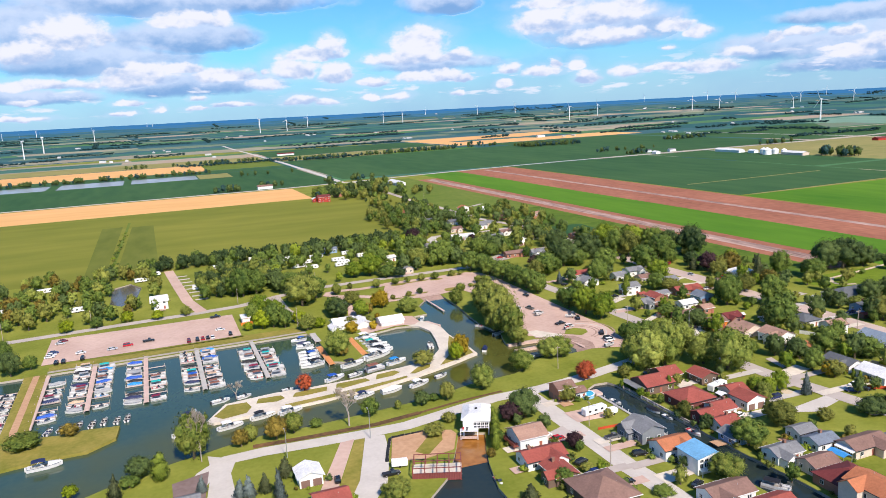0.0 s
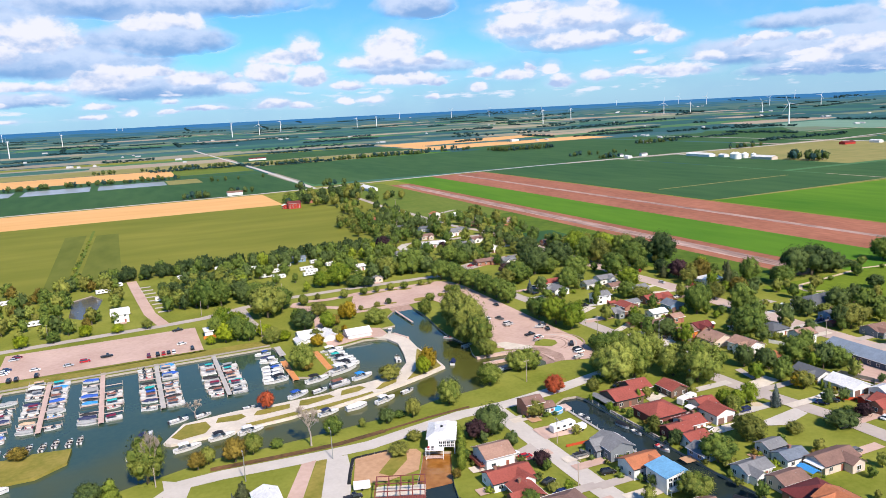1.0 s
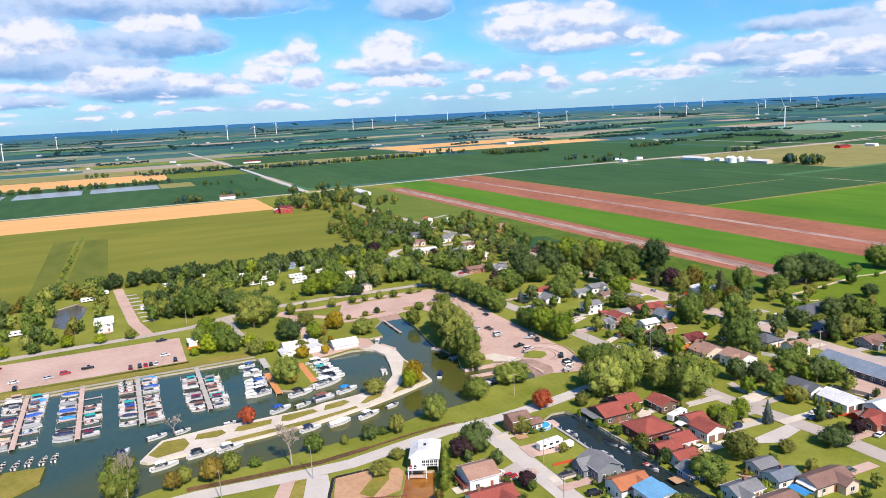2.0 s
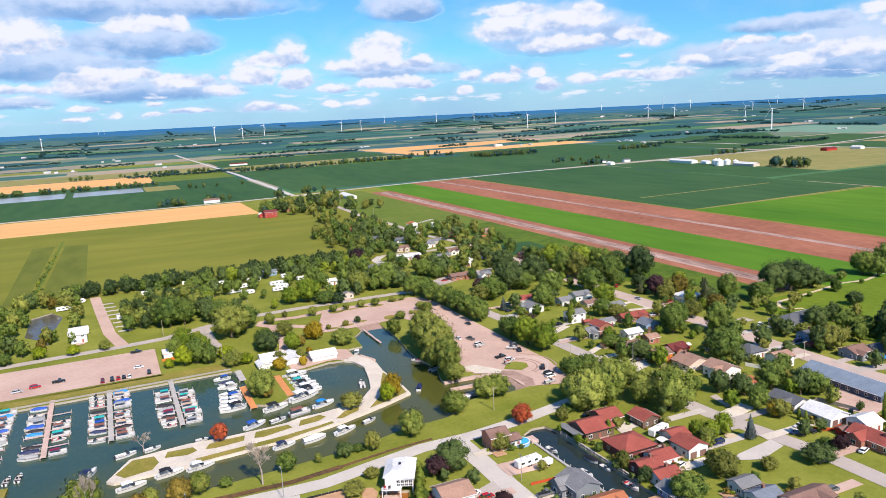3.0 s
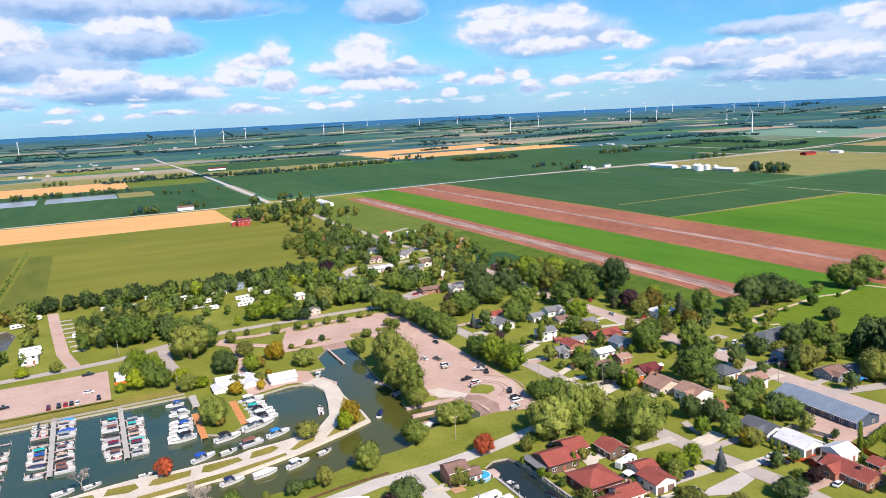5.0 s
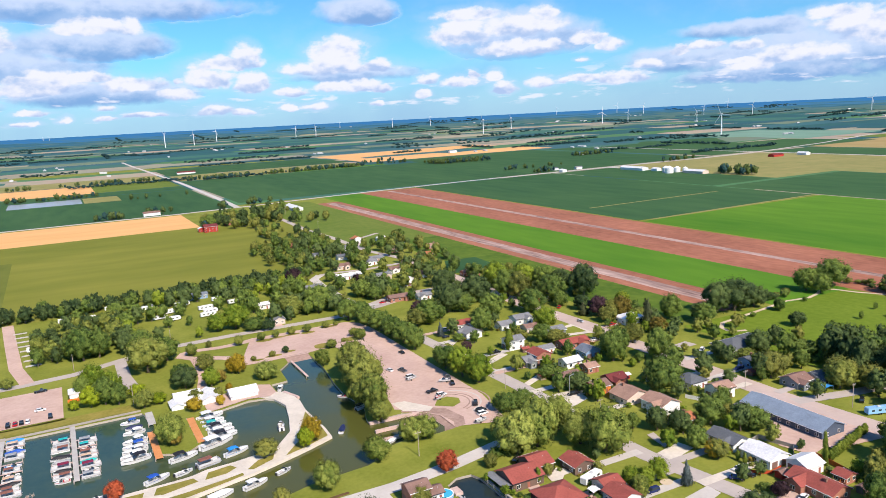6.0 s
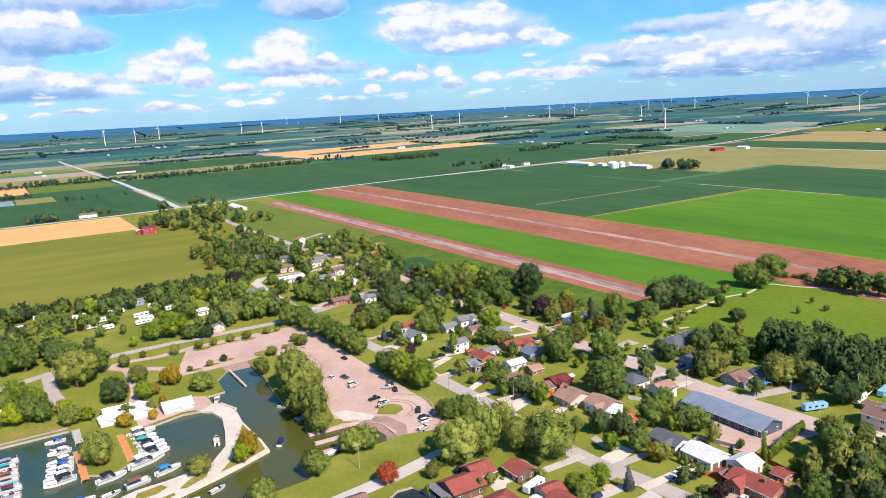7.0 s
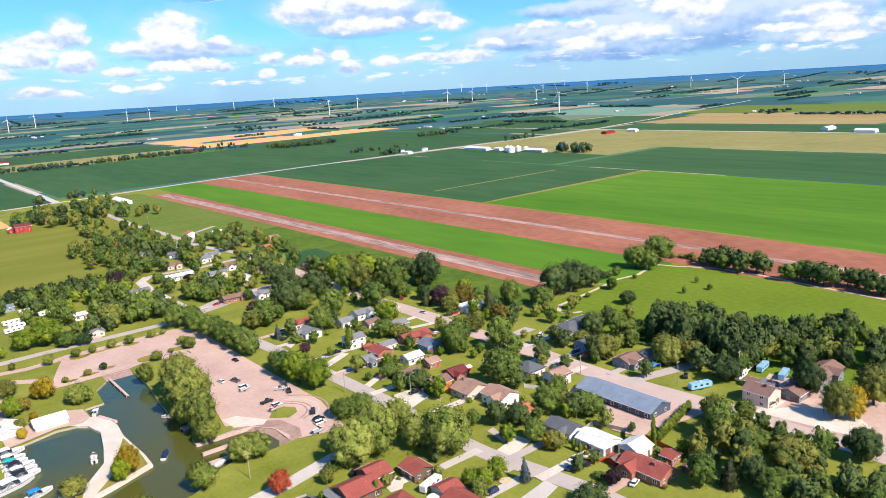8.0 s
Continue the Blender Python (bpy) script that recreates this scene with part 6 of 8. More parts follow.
for x, y, dx, dy, ridge, roof, wall, h in (
        (258.6, 277.8, 10, 9, "x", "maroonr", "brick", 3),
        (251.6, 259.9, 14, 12, "y", "tan", "cream", 3),
        (254.5, 245.1, 11, 13, "y", "tan", "white", 4),
        (243.3, 291.5, 12, 9, "x", "brown", "brick", 3),
        (248.2, 320.1, 9, 10, "y", "red", "brick", 5),
        (242.5, 319.9, 10, 9, "x", "grey", "slate", 3),
        (258.4, 329.8, 9, 7, "x", "grey", "white", 3),
        (249.9, 345.8, 10, 9, "x", "grey", "white", 5),
        (264.7, 377.8, 9, 9, "x", "grey", "white", 3),
        (278.7, 382.4, 12, 9, "x", "grey", "white", 3.5),
        (273.3, 364.9, 9, 8, "x", "brown", "cream", 3),
        (280.4, 352.3, 12, 9, "x", "grey", "slate", 3),):
    house(x, y, dx, dy, ridge, roof, wall, h, garage=h > 3 and dx < 11)
for x, y, dx, dy, ridge, roof, wall, h in (
        (275.7, 330.2, 18, 9, "x", "red", "brick", 3),
        (272.9, 313.8, 10, 9, "y", "slateblue", "blue", 3.5),
        (257, 307.2, 10, 8, "x", "white", "white", 3),
        (259.4, 295.9, 7, 7, "x", "tan", "brick", 3),
        (247.9, 394.4, 16, 9, "x", "red", "white", 3),
        (241.9, 376.1, 11, 10, "y", "grey", "white", 3.2),
        (245.3, 475.2, 20, 8, "x", "brown", "brick", 3),
        (258.7, 468.8, 11, 8, "x", "grey", "white", 3),
        (268.6, 511.5, 7, 8, "y", "white", "white", 5),
        (324.3, 598.8, 13, 9, "x", "orange", "brick", 3),
        (318.6, 506.3, 10, 8, "x", "brown", "brick", 3),
        (322.6, 415.9, 9, 8, "x", "grey", "white", 3.2),):
    house(x, y, dx, dy, ridge, roof, wall, h, garage=h > 3 and dx < 11)
for x, y, dx, dy, ridge, roof, wall, h in (
        (327.8, 346, 15, 11, "h", "white", "white", 3.4),
        (240.5, 561.5, 22, 8, "x", "white", "white", 3),
        (317.8, 511.4, 12, 8, "x", "brown", "brick", 3),
        (307, 713.7, 12, 9, "y", "orange", "white", 4),
        (328.2, 703.9, 10, 8, "x", "white", "white", 3),
        (349, 633.1, 12, 9, "x", "tan", "brick", 3),
        (163, 513.5, 8, 7, "x", "white", "white", 3),
        (5.8, 463.6, 9, 10, "x", "white", "white", 5),
        (161, 471, 8, 9, "y", "grey", "cream", 3)):
    house(x, y, dx, dy, ridge, roof, wall, h, garage=h > 3 and dx < 11)

for x, y, roof, wall in ((206, 500, "grey", "white"), (206, 540, "grey", "white"), (250, 600, "brown", "cream"), (275, 602, "grey", "white"), (240, 640, "brown", "brick"), (265, 640, "slate", "white"), (280, 560, "brown", "white"), (285, 612, "grey", "cream"),
                         (312, 640, "brown", "brick"), (285, 680, "grey", "white"), (262, 700, "brown", "cream"), (250, 662, "slate", "white"), (262, 545, "grey", "cream"), (285, 530, "brown", "white"), (325, 655, "grey", "white")):
    house(x, y, rng.uniform(11, 15), rng.uniform(8, 9.5), "x", roof, wall, 3)


def clear_spot(x, y, r):
    """Whether a spot in the town lies off houses, streets and paving."""
    if any(abs(x - hx) < hdx / 2 + r and abs(y - hy) < hdy / 2 + r for hx, hy, hdx, hdy, _ in PLOTS):
        return False
    if any(abs(x - sx) < 4.5 + r * 0.5 for sx in (131, 222, 305)) or (150 - r < x < 165 and y < 240):
        return False
    if 306 < x < 320 and 356 < y < 394 or 278 < x < 300 and 338 < y < 374 or x < 245 and y > 440:
        return False
    return not (274 < x < 300 and 184 < y < 242) and not (312 < x < 352 and 140 < y < 198)


def town_plots():
    """Drives, shrubs and sheds that go with the houses."""
    r = random.Random(77)
    shrubs = []
    for i, (x, y, dx, dy, name) in enumerate(list(PLOTS)):
        if name != "house" or y > 480:
            continue
        for _ in range(7):
            side = r.randrange(4)
            px, py = ((r.uniform(-0.5, 0.5) * dx, -dy / 2 - r.uniform(0.6, 2)), (r.uniform(-0.5, 0.5) * dx, dy / 2 + r.uniform(0.6, 4)), (-dx / 2 - r.uniform(0.6, 3), r.uniform(-0.6, 0.6) * dy), (dx / 2 + r.uniform(0.6, 3), r.uniform(-0.6, 0.6) * dy))[side]
            h = r.uniform(0.8, 2.6)
            if clear_spot(x + px, y + py, 0.3):
                shrubs.append((x + px, y + py, h, h * r.uniform(0.5, 0.8)))
        street = min((131, 222, 305), key=lambda q: abs(q - x))
        gap = abs(street - x) - dx / 2
        if 4 < gap < 26 and r.random() < 0.8:
            x0 = x + (dx / 2 if street > x else -dx / 2)
            py = y + r.uniform(-0.35, 0.35) * dy
            sheet("driveway", rect(min(x0, street), py - 1.9, max(x0, street), py + 1.9), 0.29 + 0.003 * (i % 9), r.choice((CONCRETE, GRAVEL, STREET, ASPHALT)), "pale driveway from street to house", "driveway")
            if r.random() < 0.6:
                car(r.choice(("sedan", "suv", "pickup")), r.choice(("white", "silver", "black", "grey", "navy", "red")), (x0 * 2 + street) / 3, py, 0 if r.random() < 0.5 else 180, 0.32)
        if x < 216 and r.random() < 0.75:
            px, py = (x + r.uniform(-0.3, 0.3) * dx, y - dy / 2 - 2.2) if r.random() < 0.5 else (x - dx / 2 - 2.2, y + r.uniform(-0.3, 0.3) * dy)
            if clear_spot(px, py, 1.0) or abs(px - x) < dx:
                sheet("patio", rect(px - 2.1, py - 2.0, px + 2.1, py + 2.0), 0.30 + 0.003 * (i % 9), r.choice((ASPHALT, CONCRETE, EARTH)), "paved patio beside a house", "patio")
        if x > 228 and r.random() < 0.25:
            sx, sy = x + r.uniform(-1, 1) * dx, y + r.choice((-1, 1)) * (dy / 2 + r.uniform(4, 7))
            if clear_spot(sx, sy, 2.2):
                house(sx, sy, r.uniform(2.6, 3.8), r.uniform(2.4, 3.2), "x", r.choice(("grey", "brown", "white", "red")), r.choice(("white", "tan", "brown", "redw")), 2.1, name="garden_shed", label="small wooden garden shed with pitched roof", chimney=False, windows=False)
    woods("shrubs round the houses", ("green", "olive", "dark", "yellowgreen", "rust"), shrubs, 78, leaves=45, size=0.2)
    spots = []
    for _ in range(3000):
        x, y, h = r.uniform(228, 372), r.uniform(168, 500), r.uniform(4, 10.5)
        if y > 330 and x > 340 or x > 318 and y < 215:
            continue
        if clear_spot(x, y, h * 0.27) and all((x - q[0]) ** 2 + (y - q[1]) ** 2 > 36 for q in spots) and len(spots) < 125:
            spots.append((x, y, h, h * r.uniform(0.36, 0.48)))
    for _ in range(300):
        x, y, h = r.uniform(104, 216), r.uniform(130, 236), r.uniform(3, 6.5)
        if clear_spot(x, y, h * 0.4) and all((x - q[0]) ** 2 + (y - q[1]) ** 2 > 60 for q in spots) and len(spots) < 160:
            spots.append((x, y, h, h * r.uniform(0.36, 0.48)))
    woods("garden trees between the houses", ("green", "dark", "olive", "light", "green", "dark", "yellowgreen"), spots, 79, leaves=850, size=0.076)

# special buildings
house(287, 210.5, 12.5, 35, "y", "bluegrey", "navy", 3.1, name="long_shed", label="long low shed with blue-grey metal roof", chimney=False, slope=0.40)
house(203, 908, 15, 11, "x", "maroonr", "redw", 6.5, name="barn", label="red wooden barn at the field edge", chimney=False)
house(194, 914, 7, 7, "y", "white", "redw", 4, name="barn", label="small red barn with pale roof", chimney=False)
house(339, 1034, 13, 44, "y", "white", "white", 4, name="hangar", label="long white shed with pale roof by the airstrip", chimney=False)
for fx, fy, fdx, fdy, froof, fwall in ((997, 1086, 14, 60, "white", "white"), (1003, 1035, 10, 14, "white", "white"), (1005, 945, 14, 44, "white", "cream"), (897, 1168, 10, 12, "white", "white"), (954, 1195, 14, 8, "grey", "white"), (915, 1216, 9, 9, "slate", "white"),
                                       (1350, 1062, 30, 14, "maroonr", "redw"), (1410, 1044, 12, 22, "white", "white"), (1500, 672, 34, 14, "white", "white"), (1456, 588, 16, 34, "white", "white"), (352, 2026, 44, 14, "maroonr", "white"), (166, 1138, 22, 10, "brown", "white"),
                                       (233, 949, 12, 9, "brown", "brick"), (248, 733, 9, 10, "orange", "brick"), (1230, 1530, 22, 12, "grey", "white"), (1130, 2030, 24, 12, "white", "white")):
    house(fx, fy, fdx, fdy, "y" if fdy > fdx else "x", froof, fwall, 4.2, name="farm_building", label="%s-roofed farm building with %s" % (WORDS[froof], WALL_WORDS[fwall]), chimney=False, windows=False, slope=0.35)


def silo(x, y, r, h):
    ob = thing("grain_bin", pose(x, y, 0), "white steel grain bin with conical roof", "grain bin", "grain bins of the farm")
    bm = bmesh.new()
    profile = [(rr, h * (k + q) / 8 - 0.02) for k in range(8) for rr, q in ((r, 0.0), (r, 0.86), (r * 1.012, 0.88), (r * 1.012, 0.98))]
    loft(bm, [[(rr * math.cos(radians(15 * a)), rr * math.sin(radians(15 * a)), z) for a in range(24)] for rr, z in profile])
    part("bin", bm, WHITE, ob)
    bm = bmesh.new()
    tube(bm, (0, 0, h), (0, 0, h + r * 0.55), r * 1.04, r * 0.12, 24)
    part("roof", bm, TURBINE, ob)


for sx, sy, sr, sh in ((992, 1000, 6, 8), (984, 984, 7, 8.5), (1004, 986, 5.5, 7.5), (1009, 972, 4.5, 7)):
    silo(sx, sy, sr, sh)


def blue_roof_house():
    ob = thing("house", pose(149.9, 170.6, 0) @ Matrix.Diagonal((0.82, 0.82, 0.82, 1)), "white modern house with bright blue metal roof", "house")
    bm = bmesh.new()
    loft(bm, [[(-6, s, -0.3), (1.5, s, -0.3), (1.5, s, 7.6), (-6, s, 6.2)] for s in (-5.5, 5.5)])
    loft(bm, [[(1.5, s, -0.3), (6, s, -0.3), (6, s, 4.6), (1.5, s, 6.4)] for s in (-5.0, 5.0)])
    bmesh.ops.recalc_face_normals(bm, faces=bm.faces)
    part("wall", bm, wall_mat("white"), ob)
    bm = bmesh.new()
    loft(bm, [[(-6.6, s, 6.15), (1.9, s, 7.75), (1.9, s, 7.95), (-6.6, s, 6.35)] for s in (-6.0, 6.0)])
    bmesh.ops.recalc_face_normals(bm, faces=bm.faces)
    roof = part("roof", bm, roof_mat("blue"), ob)
    for k in range(11):
        bm = bmesh.new()
        loft(bm, [[(-6.6, s, 6.35), (1.9, s, 7.95), (1.9, s, 8.02), (-6.6, s, 6.42)] for s in (-5.6 + 1.1 * k, -5.5 + 1.1 * k)])
        part("seam", bm, roof_mat("blue"), roof)
    bm = bmesh.new()
    loft(bm, [[(1.52, s, 6.45), (6.6, s, 4.42), (6.6, s, 4.62), (1.52, s, 6.65)] for s in (-5.5, 5.5)])
    part("lower_roof", bm, roof_mat("blue"), ob)
    for px, pz, w, h in ((-4.4, 3.4, 1.4, 1.6), (-2.4, 3.4, 1.4, 1.6), (-0.4, 3.4, 1.4, 1.6), (-4.4, 5.2, 1.4, 0.9), (-2.4, 5.2, 1.4, 0.9), (-0.4, 5.3, 1.4, 0.9), (3.8, 1.5, 1.2, 1.9)):
        window(ob, px, -5.5 if px < 1.5 else -5.0, pz, w, h, 0)
    bm = bmesh.new()
    box(bm, -5.5, -7.4, 2.0, 0.8, -5.5, 2.2)
    for k in range(14):
        box(bm, -5.5 + 0.48 * k, -7.4, 2.2, -5.44 + 0.48 * k, -7.34, 3.1)
    box(bm, -5.5, -7.44, 3.1, 0.8, -7.32, 3.18)
    for px in (-5.4, 0.7):
        box(bm, px - 0.1, -7.4, 0, px + 0.1, -7.2, 2.0)
    part("balcony", bm, WHITE, ob)


blue_roof_house()


def boathouse():
    ob = thing("boathouse", pose(102.4, 226.4, 0, 0, 0, -26) @ Matrix.Diagonal((0.97, 1, 0.86, 1)), "two-storey white boathouse with balcony over a rusty slip", "boathouse")
    bm = bmesh.new()
    for s in (-1, 1):
        box(bm, s * 4.3 - 0.2, -6.3, -2.4, s * 4.3 + 0.2, 6.3, 2.7)
    box(bm, -4.1, 4.0, -2.4, 4.1, 6.3, 2.7)
    sec = [(-4.5, 2.7), (4.5, 2.7), (4.5, 5.9), (-4.5, 5.9)]
    loft(bm, [[(a, s, b) for a, b in sec] for s in (-6.3, 6.3)])
    bmesh.ops.recalc_face_normals(bm, faces=bm.faces)
    part("wall", bm, wall_mat("white"), ob)
    bm = bmesh.new()
    loft(bm, [[(-5.2, -6.0, 5.8), (5.0, -7.0, 5.8), (5.0, 6.9, 5.8), (-5.2, 6.9, 5.8)], [(-5.2, -6.0, 6.0), (5.0, -7.0, 6.0), (5.0, 6.9, 6.0), (-5.2, 6.9, 6.0)], [(-2.6, -4.0, 7.4), (1.6, -3.6, 7.9), (1.6, 4.6, 7.9), (-2.6, 4.6, 7.4)]])
    bmesh.ops.recalc_face_normals(bm, faces=bm.faces)
    roof = part("roof", bm, roof_mat("white"), ob)
    bm = bmesh.new()
    box(bm, -0.5, -0.4, 7.3, 0.3, 0.5, 8.1)
    part("skylight", bm, DARK, roof)
    bm = bmesh.new()
    tube(bm, (-2.4, -1.5, 7.2), (-2.4, -1.5, 9.4), 0.06, n=6)
    tube(bm, (-2.9, -1.5, 9.0), (-1.9, -1.5, 9.0), 0.04, n=5)
    part("aerial", bm, STEEL, roof)
    for px in (-0.3, 1.0, 2.3, 3.6):
        window(ob, px, -6.3, 4.6, 1.0, 1.0, 0)
        window(ob, px, -6.3, 3.4, 1.0, 0.8, 0)
    for py in (-4, 0, 4):
        window(ob, -4.5, py, 4.4, 1.2, 1.1, -90)
        window(ob, 4.5, py, 4.4, 1.2, 1.1, 90)
    bm = bmesh.new()
    box(bm, -5.4, -8.6, 2.5, 0.8, -6.3, 2.7)
    for k in range(16):
        box(bm, -5.4 + 0.4 * k, -8.6, 2.7, -5.34 + 0.4 * k, -8.54, 3.6)
    box(bm, -5.4, -8.66, 3.6, 0.8, -8.52, 3.7)
    for px in (-5.2, 0.6):
        box(bm, px - 0.12, -8.5, -2.0, px + 0.12, -8.3, 2.5)
    part("balcony", bm, WHITE, ob)
    for px, colour in ((-4.4, (0.45, 0.05, 0.05)), (-3.0, (0.05, 0.05, 0.06))):
        bm = bmesh.new()
        box(bm, px - 0.4, -7.9, 2.72, px + 0.4, -7.1, 3.15)
        box(bm, px - 0.4, -7.2, 3.15, px + 0.4, -7.1, 3.7)
        part("deck_seat", bm, material("seat_paint_%d" % int(-px * 10), colour, vary=0.1), ob)
    for k in range(6):
        bm = bmesh.new()
        box(bm, -5.0 + 0.9 * k, -8.4, -0.55, -4.15 + 0.9 * k, -6.4, -0.4)
        part("landing_board", bm, WOOD_DOCK, ob)


boathouse()


def steel_frame():
    red = material("red_oxide_steel", (0.20, 0.055, 0.05), vary=0.25, rough=0.7)
    ob = thing("steel_frame", pose(79.0, 203.6, 0, 0, 0, -22) @ Matrix.Diagonal((0.80, 0.9, 0.66, 1)), "open red-brown steel frame of an unfinished boathouse", "steel frame")
    for px in (-9, -4.5, 0, 4.5, 9):
        for py in (-5, 5):
            bm = bmesh.new()
            box(bm, px - 0.18, py - 0.18, -4.0, px + 0.18, py + 0.18, 4.4)
            part("post", bm, red, ob)
        bm = bmesh.new()
        box(bm, px - 0.15, -5, 4.4, px + 0.15, 5, 4.75)
        part("beam", bm, red, ob)
    for py in (-5, 0, 5):
        bm = bmesh.new()
        box(bm, -9.2, py - 0.15, 4.76, 9.2, py + 0.15, 5.05)
        part("beam", bm, red, ob)
    bm = bmesh.new()
    wave = [(-9.2 + 0.31 * k, -5.38 if k % 2 else -5.28) for k in range(60)]
    loft(bm, [[(px, py, z) for px, py in wave] + [(px, -5.1, z) for px in (9.09, -9.2)] for z in (-1.0, 2.6)])
    part("wall", bm, red, ob, "corrugated red-brown wall")
    bm = bmesh.new()
    box(bm, -9.2, -5, -0.1, 9.2, 5, 0.05)
    part("floor_slab", bm, CONCRETE, ob)


steel_frame()

# ---- boats ----
COVERS = {"white": (0.72, 0.72, 0.72), "blue": (0.02, 0.09, 0.42), "royal": (0.02, 0.24, 0.62), "teal": (0.02, 0.40, 0.38), "navy": (0.02, 0.03, 0.09), "maroon": (0.20, 0.02, 0.05), "tan": (0.55, 0.38, 0.26), "grey": (0.30, 0.31, 0.32), "black": (0.02, 0.02, 0.025), "red": (0.42, 0.03, 0.04), "rust": (0.24, 0.10, 0.07)}
HULL_WORDS = {"white": "white", "blue": "blue", "royal": "bright blue", "teal": "teal", "navy": "navy blue", "maroon": "maroon", "tan": "tan", "grey": "grey", "black": "black", "red": "red", "rust": "rusty brown"}


def canvas(c):
    return material("canvas_" + c, COVERS[c], vary=0.15, rough=0.6, fine=2.0, coarse=0.5)


def hull_sections(length, beam, deck, flare=0.8):
    rows = []
    for t, w, keel in ((0, 0.92, 0.0), (0.3, 1.0, 0.0), (0.6, 0.95, 0.02), (0.82, 0.62, 0.14), (0.95, 0.24, 0.30), (1.0, 0.03, 0.50)):
        x, b, z = (t - 0.5) * length, beam / 2 * w, deck + 0.22 * deck * t * t
        rows.append([(x, -b, z), (x, -b * flare, -0.15 + keel * deck), (x, 0, -0.4 + keel * deck), (x, b * flare, -0.15 + keel * deck), (x, b, z)])
    return rows


def boat_make(kind, cover):
    names = {"cruiser": "cabin_cruiser", "covered": "covered_motorboat", "pontoon": "pontoon_boat", "runabout": "open_motorboat"}
    texts = {"cruiser": "white cabin cruiser with %s canopy moored afloat", "covered": "moored motorboat under a %s canvas cover", "pontoon": "pontoon boat with %s canopy at its mooring", "runabout": "white open motorboat with %s interior"}
    ob = thing(names[kind], Matrix(), texts[kind] % HULL_WORDS[cover], "boat", "boats in the harbour")
    if kind == "pontoon":
        bm = bmesh.new()
        for s in (-0.95, 0.95):
            tube(bm, (-3.5, s, 0), (2.9, s, 0), 0.33, n=10)
            tube(bm, (2.9, s, 0), (3.6, s, 0.22), 0.33, 0.05, 10)
        part("pontoon", bm, STEEL, ob)
        bm = bmesh.new()
        box(bm, -3.5, -1.25, 0.34, 3.4, 1.25, 0.46)
        part("deck", bm, material("pontoon_carpet", (0.33, 0.30, 0.27), vary=0.15), ob)
        bm = bmesh.new()
        for x0, y0, x1, y1 in ((-3.4, -1.22, 3.3, -1.15), (-3.4, 1.15, 3.3, 1.22), (3.23, -1.15, 3.3, 1.15), (-3.4, -1.15, -3.33, 1.15)):
            box(bm, x0, y0, 0.47, x1, y1, 1.15)
        part("railing", bm, material("pontoon_rail", (0.52, 0.52, 0.53), vary=0.1, rough=0.4), ob)
        for x0, y0, x1, y1 in ((-3.2, -1.05, -1.2, -0.5), (1.2, -1.05, 3.1, -0.5), (1.2, 0.5, 3.1, 1.05)):
            bm = bmesh.new()
            box(bm, x0, y0, 0.47, x1, y1, 0.95)
            part("seat", bm, GEL, ob)
        bm = bmesh.new()
        loft(bm, [[(x, -1.2, 2.15), (x, -0.6, 2.35), (x, 0.6, 2.35), (x, 1.2, 2.15), (x, 1.2, 2.10), (x, -1.2, 2.10)] for x in (-2.9, -0.2, 0.9)])
        part("canopy", bm, canvas(cover), ob)
        bm = bmesh.new()
        e = 0.035
        bar = ((e, -e, 0), (e * 0.6, e * 0.6, -e * 1.2), (-e, e, 0), (-e * 0.6, -e * 0.6, e * 1.2))
        run = ((-2.8, -1.1, 0.5), (-2.8, -1.1, 2.1), (0.8, -1.1, 2.1), (0.8, -1.1, 0.5), (0.8, 1.1, 0.5), (0.8, 1.1, 2.1), (-2.8, 1.1, 2.1), (-2.8, 1.1, 0.5))
        loft(bm, [[(px + qx, py + qy, pz + qz) for qx, qy, qz in bar] for px, py, pz in run])
        part("canopy_frame", bm, STEEL, ob)
        bm = bmesh.new()
        box(bm, -4.0, -0.2, 0.0, -3.5, 0.2, 0.95)
        part("outboard_motor", bm, DARK, ob)
        return ob
    length, beam, deck = (9.2, 2.5, 1.05) if kind == "cruiser" else ((6.8, 2.45, 0.85) if kind == "covered" else (6.0, 2.2, 0.75))
    bm = bmesh.new()
    rows = hull_sections(length, beam, deck)
    loft(bm, rows, close=False)
    bm.faces.new([v for v in bm.verts][:5])
    part("hull", bm, GEL, ob)
    bm = bmesh.new()
    for side in (-1, 1):
        loft(bm, [[(p[0], side * (abs(p[1]) + 0.03), p[2] - 0.22), (p[0], side * (abs(p[1]) + 0.03), p[2] - 0.12)] for p in (r[0] for r in rows[:5])], close=False)
    part("stripe", bm, canvas("navy" if cover in ("white", "grey", "tan") else cover), ob)
    if kind == "covered":
        bm = bmesh.new()
        loft(bm, [[(r[0][0], r[0][1] * 1.02, r[0][2] - 0.06), (r[0][0], r[0][1] * 0.55, r[0][2] + lift), (r[0][0], 0, r[0][2] + lift * 1.35), (r[0][0], -r[0][1] * 0.55, r[0][2] + lift), (r[0][0], -r[0][1] * 1.02, r[0][2] - 0.06)] for r, lift in zip(rows, (0.35, 0.5, 0.75, 0.45, 0.15, 0.03))], close=False)
        part("cover", bm, canvas(cover), ob)
    else:
        bm = bmesh.new()
        front = rows[3:] if kind == "runabout" else rows[2:]
        rise = 0.12 if kind == "runabout" else 0.55
